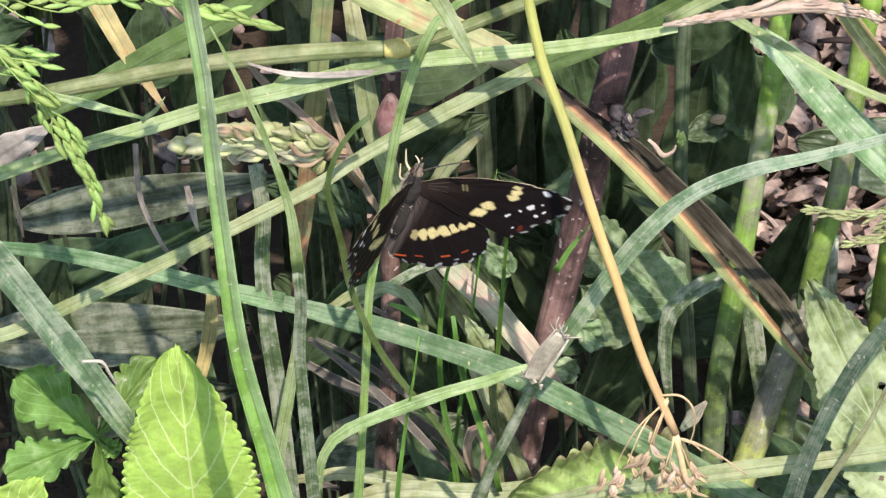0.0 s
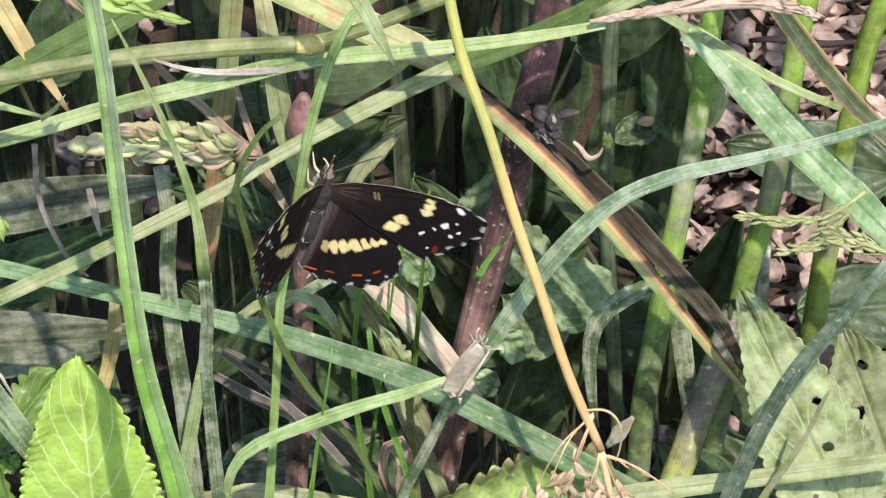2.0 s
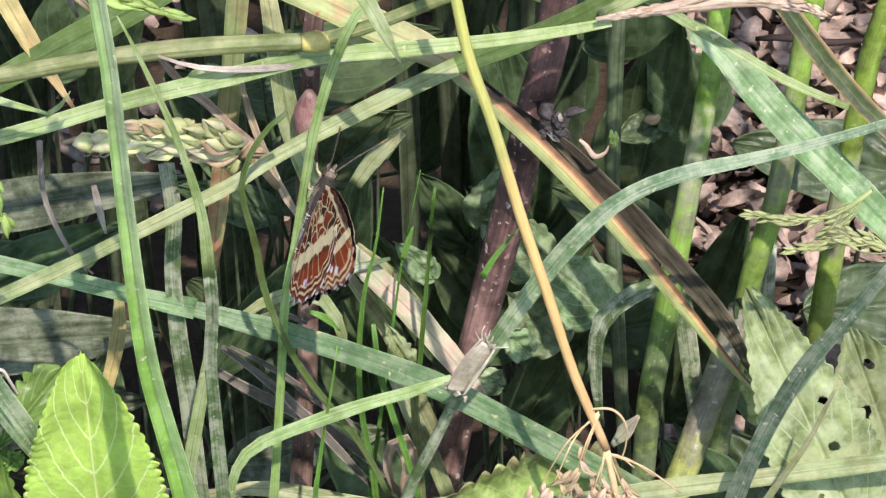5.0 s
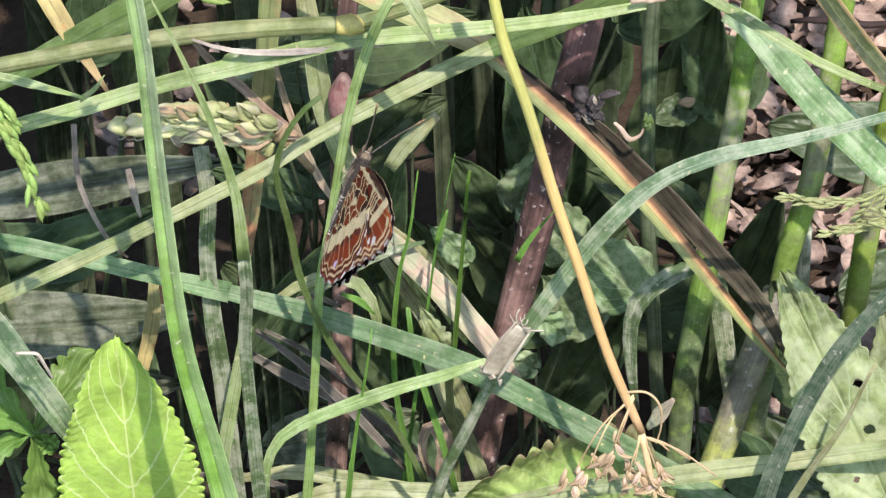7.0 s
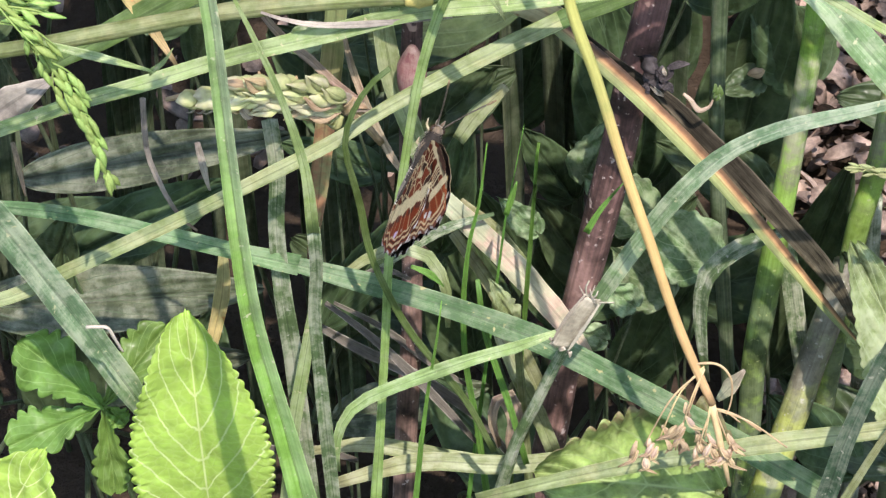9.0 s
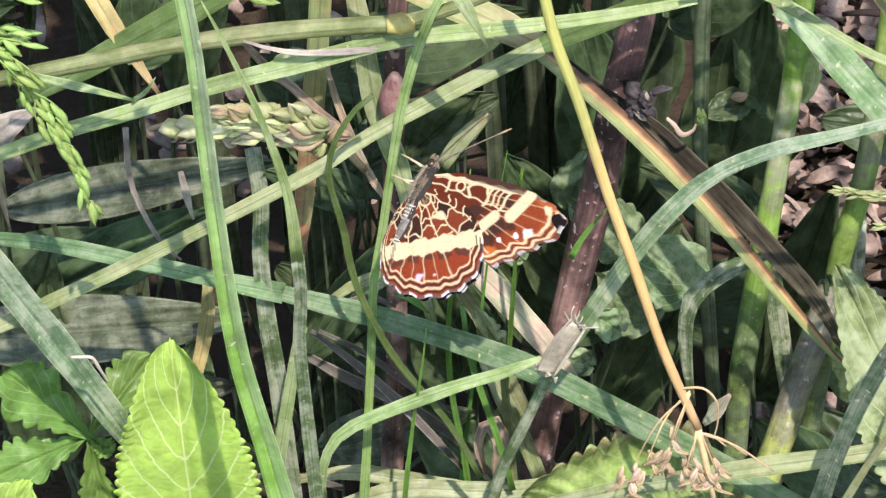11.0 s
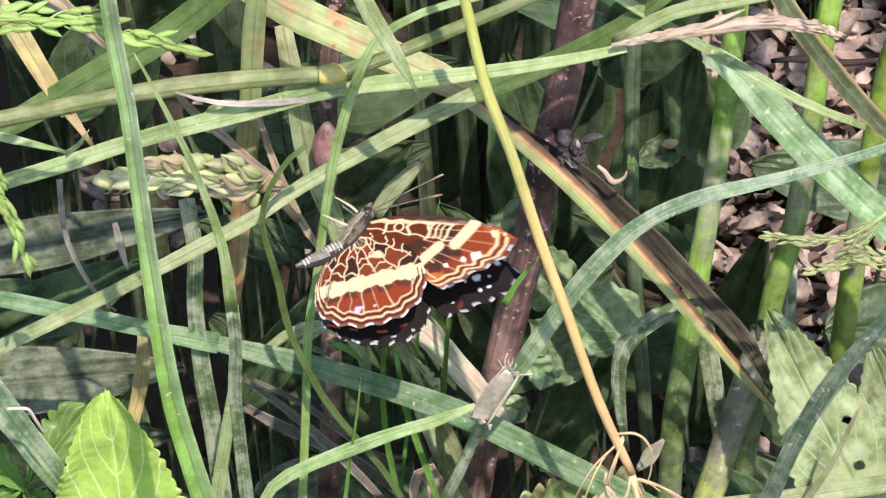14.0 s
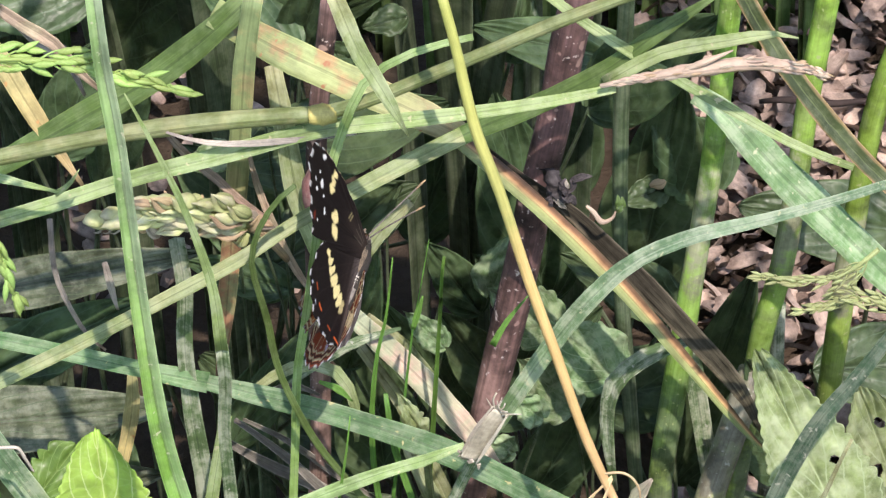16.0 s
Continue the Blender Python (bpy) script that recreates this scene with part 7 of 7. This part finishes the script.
def butterfly_body(parent):
    fur_dark, fur_pale = plain("dark_brown_fur", (0.11, 0.08, 0.05), 0.8, 0.5, 2500, 0.3), plain("tan_fur", (0.42, 0.35, 0.25), 0.8, 0.4, 2500, 0.3)
    fur_top = plain("black_brown_fur", (0.02, 0.016, 0.013), 0.9, 0.6, 2500)
    black, leg, eye = plain("grey_black_chitin", (0.14, 0.125, 0.11), 0.7), plain("pale_cream_leg", (0.5, 0.42, 0.27), 0.6, 0.3), plain("dark_eye", (0.03, 0.018, 0.012), 0.25)
    band = plain("whitish_band", (0.46, 0.42, 0.36), 0.7)
    mm = 0.001
    sc = lambda rows: [Vector(r) * mm for r in rows]  # noqa: E731
    thorax = part_local("thorax", tube(sc([(0, -2.4, 0.4), (0, -1.2, 0.45), (0, 0.6, 0.35), (0, 1.8, 0.2), (0, 2.5, 0.1)]), [0.0009, 0.0012, 0.0013, 0.0011, 0.0007], sides=16, rings=16), fur_dark, parent, "furry dark brown thorax")
    abdomen = part_local("abdomen", tube(sc([(0, -2.0, 0.3), (0, -4.5, 0.75), (0, -7.2, 1.0), (0, -9.4, 0.9)]), [0.0009, 0.0010, 0.0009, 0.0003], sides=14, rings=24), black, parent, "dark abdomen with pale rings")
    for k in range(12):
        f = k / 12
        y, z, r = -3.0 - 5.6 * f, 0.5 + 0.72 * f - 0.2 * f * f, (0.99 - 0.4 * f * f) * mm
        part_local("ring", tube(sc([(0, y, z), (0, y - 0.2, z + 0.02)]), [r, r * 1.015], sides=14, rings=6), band, abdomen)
    # the upper side of the body is black-brown, without rings
    for ob in [thorax, abdomen] + list(abdomen.children):
        ob.data.materials.append(fur_top)
        for p in ob.data.polygons:
            if p.normal.z > 0.45:
                p.material_index = 1
    head = part_local("head", tube(sc([(0, 2.2, 0.1), (0, 2.8, 0.1), (0, 3.4, 0.05)]), [0.0007, 0.00095, 0.0005], sides=14, rings=10), fur_dark, parent)
    rnd = random.Random(3)
    for sx in (-1, 1):
        part_local("eye", tube(sc([(sx * 0.5, 2.85, 0.1), (sx * 0.78, 2.9, 0.1), (sx * 1.0, 2.95, 0.1)]), [0.0004, 0.00062, 0.0003], sides=12, rings=8), eye, head)
        part_local("palp", tube(sc([(sx * 0.3, 3.2, -0.3), (sx * 0.4, 3.8, -0.25), (sx * 0.42, 4.2, -0.1)]), [0.0002, 0.00022, 0.0001], sides=8, rings=8), fur_dark, head)
        ant = part_local("antenna", tube(sc([(sx * 0.4, 3.3, 0.4), (sx * 1.5, 6.8, 2.6), (sx * 2.9, 10.6, 5.2)]), [0.00011, 0.0001, 0.00011], sides=7, rings=24), plain("antenna_black", (0.09, 0.075, 0.06), 0.5, 0.9, 1800), parent, "thin ringed antenna")
        part_local("club", tube(sc([(sx * 2.75, 10.2, 4.95), (sx * 3.05, 10.95, 5.45), (sx * 3.3, 11.6, 5.9)]), [0.0001, 0.00016, 0.0001], sides=8, rings=8), plain("club_tan", (0.22, 0.15, 0.08), 0.6), ant)
        for y0, x1, y1, x2, y2 in ((2.0, 1.7, 2.1, 1.3, 2.2), (-0.2, 1.9, -0.6, 1.0, -0.7)):
            part_local("leg", tube(sc([(sx * 0.6, y0, -0.9), (sx * x1 * 0.55, y1, -1.9), (sx * (x2 + x1) * 0.26, (y1 + y2) / 2, -3.2), (sx * x2 * 0.4, y2, -4.5 if sx < 0 else -3.3)]), [0.00018, 0.00016, 0.00012, 0.00008], sides=7, rings=14), leg, parent, "thin pale cream leg")
    for fur, low, high in ((fur_top, -0.2, 3.34), (fur_pale, 3.34, 6.08)):
        bm = bmesh.new()
        for k in range(520):
            a = rnd.uniform(low, high)
            y = rnd.uniform(-2.8, 3.2)
            r = 1.15 * math.sqrt(max(0.1, 1 - ((y - 0.3) / 3.2) ** 2))
            d = Vector((math.cos(a), 0, math.sin(a)))
            p = Vector((d.x * r, y, d.z * r + 0.25))
            q = p + d * (rnd.uniform(0.15, 0.45) if fur is fur_top else rnd.uniform(0.3, 0.9)) + Vector((0, -rnd.uniform(0.5, 1.6), 0))
            w = Vector((-d.z, 0, d.x)) * 0.05
            bm.faces.new([bm.verts.new(v * mm) for v in (p - w, p + w, q)])
        part_local("fur", bm, fur, thorax)
    return abdomen


def part_local(name, bm, material, parent, label=""):
    """A part whose mesh is written in its thing's own space."""
    me = bpy.data.meshes.new(name)
    bm.to_mesh(me)
    bm.free()
    for p in me.polygons:
        p.use_smooth = True
    me.materials.append(material)
    ob = new(name, me)
    ob.parent = parent
    if label:
        ob["label"] = label
    return ob


butterfly = tagged(new("butterfly"), "dark butterfly with cream bands and red-brown netted undersides", "butterfly")
butterfly.empty_display_size = 0.01
ABDOMEN = butterfly_body(butterfly)
WINGS = {}
for side_name, side in (("left", -1), ("right", 1)):
    WINGS[side_name, "fore"] = wing("forewing", FORE, side, fore_upper, fore_under, butterfly, "black forewing with cream spots, red-brown below", -0.15)
    WINGS[side_name, "hind"] = wing("hindwing", HIND, side, hind_upper, hind_under, butterfly, "black hindwing with a cream band, netted below", -0.12)


def motions():
    """The butterfly clings to the grass stem, turns, and opens and shuts its wings."""
    # seconds; place of the thorax; turn; how far the left and right wings are raised; sweep of fore and hind wings
    rows = [
        (0, -0.0100, -0.0035, 0.1262, 100.6, 15.8, 14.6, 51, 15, 11, -6),
        (0.1, -0.0103, -0.0035, 0.1264, 86.7, 18.3, 27.7, 81, 80, -0, 4),
        (0.2, -0.0107, -0.0035, 0.1261, 87.1, 13.3, 31.1, 91, 91, -14, 10),
        (0.3, -0.0103, -0.0035, 0.1263, 88.8, 16.6, 27.3, 86, 84, 0, 1),
        (0.4, -0.0107, -0.0035, 0.1267, 92.1, 9.8, 24.6, 52, 51, 8, -7),
        (0.5, -0.0102, -0.0035, 0.1262, 104.3, 9.7, 30.5, 18, 25, 14, -5),
        (0.6, -0.0114, -0.0035, 0.1272, 98.4, 11.6, 25.0, 8, 5, 15, -4),
        (0.7, -0.0104, -0.0035, 0.1269, 96.9, 10.2, 22.8, -12, -12, 12, -4),
        (0.8, -0.0116, -0.0035, 0.1263, 100.6, 11.5, 25.5, 14, 9, 12, -4),
        (0.9, -0.0107, -0.0035, 0.1258, 96.2, 15.8, 25.4, 23, 22, 8, -4),
        (1, -0.0104, -0.0035, 0.1252, 79.7, 25.8, 20.5, 88, 88, -12, 15),
        (1.4, -0.0095, -0.0035, 0.1253, 80.5, 28.0, 19.6, 88, 88, -12, 18),
        (1.5, -0.0098, -0.0035, 0.1263, 95.3, 11.4, 19.5, 81, 81, 9, -6),
        (1.6, -0.0111, -0.0035, 0.1254, 91.7, 18.9, 23.5, 34, 35, 8, -4),
        (1.7, -0.0115, -0.0035, 0.1262, 98.3, 15.8, 22.7, 7, 7, 14, -4),
        (1.8, -0.0102, -0.0035, 0.1267, 95.4, 11.8, 19.1, -14, -11, 11, -6),
        (1.9, -0.0105, -0.0035, 0.1260, 89.4, 13.1, 21.1, 8, 11, 12, -4),
        (2, -0.0104, -0.0035, 0.1261, 97.9, 14.6, 18.4, 46, 32, 12, -7),
        (2.1, -0.0098, -0.0035, 0.1252, 78.4, 20.6, 14.3, 85, 87, 6, 7),
        (2.2, -0.0101, -0.0035, 0.1251, 80.1, 23.9, 14.8, 90, 91, -3, 13),
        (3.5, -0.0104, -0.0035, 0.1255, 79.1, 21.2, 10.3, 90, 91, -1, 10),
        (4.2, -0.0107, -0.0035, 0.1254, 78.1, 22.8, 8.7, 90, 91, -3, 14),
        (6.3, -0.0115, -0.0035, 0.1245, 71.6, 26.1, 4.5, 90, 91, -5, 14),
        (7, -0.0111, -0.0035, 0.1252, 72.0, 26.3, 4.7, 90, 91, -1, 10),
        (7.1, -0.0111, -0.0035, 0.1255, 70.7, 28.8, 1.2, 90, 91, -3, 12),
        (7.2, -0.0109, -0.0035, 0.1257, 81.0, 12.4, 2.1, 78, 81, 9, -5),
        (7.3, -0.0108, -0.0035, 0.1260, 86.2, 22.6, -0.3, 16, 19, 10, -4),
        (7.4, -0.0110, -0.0035, 0.1256, 84.3, 18.6, -2.2, -7, -2, 9, -5),
        (7.5, -0.0108, -0.0035, 0.1263, 84.1, 19.8, -8.3, 49, 28, 10, -7),
        (7.6, -0.0111, -0.0035, 0.1254, 83.8, 10.3, 4.9, 77, 78, 3, -4),
        (7.7, -0.0106, -0.0035, 0.1259, 73.8, 27.3, 2.9, 90, 91, -6, 13),
        (8, -0.0104, -0.0035, 0.1260, 74.0, 26.8, 2.6, 90, 91, -3, 11),
        (8.6, -0.0110, -0.0035, 0.1253, 72.6, 27.0, -1.0, 90, 91, -0, 12),
        (9, -0.0108, -0.0035, 0.1251, 73.3, 27.9, -2.2, 90, 91, -0, 11),
        (9.2, -0.0099, -0.0035, 0.1263, 70.1, 28.3, -1.9, 90, 91, -5, 16),
        (9.9, -0.0099, -0.0035, 0.1263, 70.1, 28.3, -1.9, 90, 91, -8, 14),
        (10.5, -0.0100, -0.0035, 0.1253, 78.9, 23.3, -4.2, 91, 91, -4, 4),
        (11, -0.0094, -0.0035, 0.1236, 87.5, 48.8, 46.9, 91, 91, 8, 0),
        (11.1, -0.0094, -0.0035, 0.1236, 87.5, 48.8, 46.9, 85, 85, 10, 0),
        (11.2, -0.0087, -0.0035, 0.1231, 88.5, 53.7, 37.4, 35, 38, 12, -6),
        (11.3, -0.0087, -0.0035, 0.1231, 88.5, 53.7, 37.4, -21, -7, 15, -8),
        (11.4, -0.0081, -0.0035, 0.1228, 88.6, 48.3, 44.9, -19, -12, 15, -4),
        (11.5, -0.0089, -0.0035, 0.1235, 86.5, 25.3, 25.1, 34, 8, -8, -20),
        (11.6, -0.0089, -0.0035, 0.1221, 95.9, 49.4, 51.2, 73, 71, 1, -18),
        (11.7, -0.0094, -0.0035, 0.1236, 87.5, 48.8, 46.9, 91, 91, -2, -6),
        (11.8, -0.0076, -0.0035, 0.1229, 101.9, 52.3, 47.0, 28, 33, 10, -4),
        (11.85, -0.0075, -0.0035, 0.1232, 101.9, 52.3, 47.0, -9, -7, 14, -4),
        (11.9, -0.0075, -0.0035, 0.1235, 90.0, 48.0, 49.7, -46, -46, 15, -4),
        (12, -0.0087, -0.0035, 0.1243, 90.6, 49.8, 42.7, -22, -22, 16, -0),
        (12.1, -0.0087, -0.0035, 0.1232, 105.3, 55.2, 56.4, 27, 35, 11, -4),
        (12.2, -0.0087, -0.0035, 0.1227, 96.9, 54.7, 56.7, 91, 91, 0, -10),
        (12.3, -0.0085, -0.0035, 0.1228, 79.2, 52.0, 45.0, 91, 91, -6, -11),
        (12.4, -0.0086, -0.0035, 0.1241, 95.9, 49.4, 61.9, 56, 61, 8, -11),
        (12.45, -0.0084, -0.0035, 0.1250, 95.9, 49.4, 61.9, 12, 15, 8, -11),
        (12.5, -0.0080, -0.0035, 0.1264, 96.1, 51.4, 61.9, -26, -31, 9, -10),
        (12.6, -0.0083, -0.0035, 0.1245, 98.4, 51.9, 63.2, -25, -25, 9, -11),
        (12.7, -0.0094, -0.0035, 0.1232, 91.2, 50.3, 61.1, 20, 25, 9, -4),
        (12.8, -0.0087, -0.0035, 0.1240, 96.5, 54.3, 57.7, 68, 73, 8, 3),
        (12.9, -0.0093, -0.0035, 0.1244, 90.7, 54.7, 56.0, 91, 91, 3, -5),
        (13, -0.0089, -0.0035, 0.1250, 107.6, 57.5, 63.2, 64, 73, 14, 13),
        (13.05, -0.0082, -0.0035, 0.1241, 95.3, 54.8, 59.0, 13, 13, 15, -4),
        (13.1, -0.0077, -0.0035, 0.1243, 90.1, 52.9, 59.2, -39, -38, 15, -4),
        (13.2, -0.0071, -0.0035, 0.1246, 87.2, 52.7, 58.4, -36, -36, 15, -6),
        (13.3, -0.0081, -0.0035, 0.1242, 99.9, 52.0, 62.8, 18, 19, 8, -4),
        (13.35, -0.0079, -0.0035, 0.1240, 99.9, 52.0, 62.8, 55, 55, 8, -4),
        (13.4, -0.0077, -0.0035, 0.1238, 100.3, 52.2, 65.6, 91, 91, 4, -12),
        (13.5, -0.0094, -0.0035, 0.1249, 107.5, 57.0, 67.8, 91, 91, 14, 11),
        (13.6, -0.0102, -0.0035, 0.1242, 126.5, 62.0, 97.7, 31, 53, 12, -4),
        (13.65, -0.0091, -0.0035, 0.1244, 126.5, 62.0, 97.7, -2, 9, 14, -4),
        (13.7, -0.0080, -0.0035, 0.1247, 114.1, 57.8, 94.7, -35, -35, 15, -8),
        (13.8, -0.0085, -0.0035, 0.1237, 119.6, 55.5, 94.4, -3, 11, 12, -4),
        (13.9, -0.0097, -0.0035, 0.1240, 122.4, 56.8, 96.2, 39, 39, 15, -4),
        (14, -0.0095, -0.0035, 0.1242, 127.7, 61.8, 93.4, 69, 83, 18, 7),
        (14.1, -0.0092, -0.0035, 0.1238, 112.6, 62.5, 96.0, 91, 91, 2, -9),
        (14.2, -0.0098, -0.0035, 0.1240, 115.5, 64.7, 97.0, 63, 69, 5, -5),
        (14.25, -0.0090, -0.0035, 0.1248, 115.5, 64.7, 97.0, 13, 16, 10, -10),
        (14.3, -0.0083, -0.0035, 0.1256, 114.4, 55.7, 94.1, -37, -37, 15, -11),
        (14.4, -0.0081, -0.0035, 0.1253, 118.9, 56.5, 95.4, -16, -16, 12, -5),
        (14.5, -0.0090, -0.0035, 0.1257, 124.9, 53.9, 93.3, 40, 38, 14, -3),
        (14.6, -0.0092, -0.0035, 0.1236, 113.4, 63.8, 96.9, 91, 91, 4, -14),
        (14.7, -0.0091, -0.0035, 0.1239, 113.9, 64.0, 97.1, 91, 91, 4, -13),
        (14.8, -0.0095, -0.0035, 0.1240, 115.5, 61.8, 96.0, 39, 46, 12, -4),
        (14.85, -0.0086, -0.0035, 0.1237, 115.5, 61.8, 96.0, 1, 4, 13, -4),
        (14.9, -0.0077, -0.0035, 0.1234, 117.8, 57.9, 95.6, -38, -38, 15, -8),
        (15, -0.0090, -0.0035, 0.1250, 119.0, 58.5, 94.4, 6, 5, 11, -5),
        (15.1, -0.0105, -0.0035, 0.1237, 105.5, 60.9, 93.8, 70, 65, 1, -6),
        (15.2, -0.0099, -0.0035, 0.1247, 108.4, 59.1, 93.6, 91, 91, 0, -6),
        (15.3, -0.0090, -0.0035, 0.1243, 111.6, 61.5, 95.6, 76, 73, 3, -9),
        (15.35, -0.0086, -0.0035, 0.1238, 111.6, 61.5, 95.6, 26, 24, 10, -11),
        (15.4, -0.0081, -0.0035, 0.1234, 112.1, 56.0, 93.7, -25, -25, 15, -11),
        (15.5, -0.0078, -0.0035, 0.1256, 113.5, 63.2, 95.5, -31, -36, 7, -11),
        (15.6, -0.0093, -0.0035, 0.1242, 113.6, 58.9, 95.0, 5, 5, 11, -4),
        (15.7, -0.0101, -0.0035, 0.1242, 109.3, 56.4, 93.4, 56, 54, 10, -4),
        (15.8, -0.0092, -0.0035, 0.1243, 106.7, 60.4, 93.6, 91, 91, 6, -11),
        (15.9, -0.0095, -0.0035, 0.1243, 107.1, 60.8, 93.8, 91, 91, 6, -10),
        (15.95, -0.0088, -0.0035, 0.1245, 107.1, 60.8, 93.8, 32, 32, 12, -11),
        (16, -0.0076, -0.0035, 0.1260, 108.2, 68.6, 92.9, -21, -27, 7, -11),
    ]
    walk(butterfly, [(t, pose(x, y, z, rx, ry, rz)) for t, x, y, z, rx, ry, rz, *_ in rows])
    mm = 0.001
    root = pose(0, -2.0 * mm, 0.3 * mm)
    bends = ((0, 0), (2.2, 0), (11.0, 0), (12.6, 8), (13.0, 34), (13.7, 34), (13.8, 24), (14.0, 34), (14.2, 28), (14.5, 34), (14.9, 24), (15.3, 34), (15.5, 20), (16, 8))
    walk(ABDOMEN, [(t, root @ pose(0, 0, 0, a, 0, 0) @ root.inverted()) for t, a in bends])
    for (side_name, kind), ob in WINGS.items():
        s = 1 if side_name == "right" else -1
        hinge = (s * 0.32 * mm, 1.0 * mm, 0.85 * mm) if kind == "fore" else (s * 0.5 * mm, -0.6 * mm, 0.7 * mm)
        keys = []
        for t, x, y, z, rx, ry, rz, left, right, fore, hind in rows:
            lift = right if s > 0 else left
            sweep = fore if kind == "fore" else hind
            keys.append((t, pose(*hinge) @ pose(0, 0, 0, 0, -s * lift, 0) @ pose(0, 0, 0, 0, 0, s * sweep)))
        walk(ob, keys)


motions()
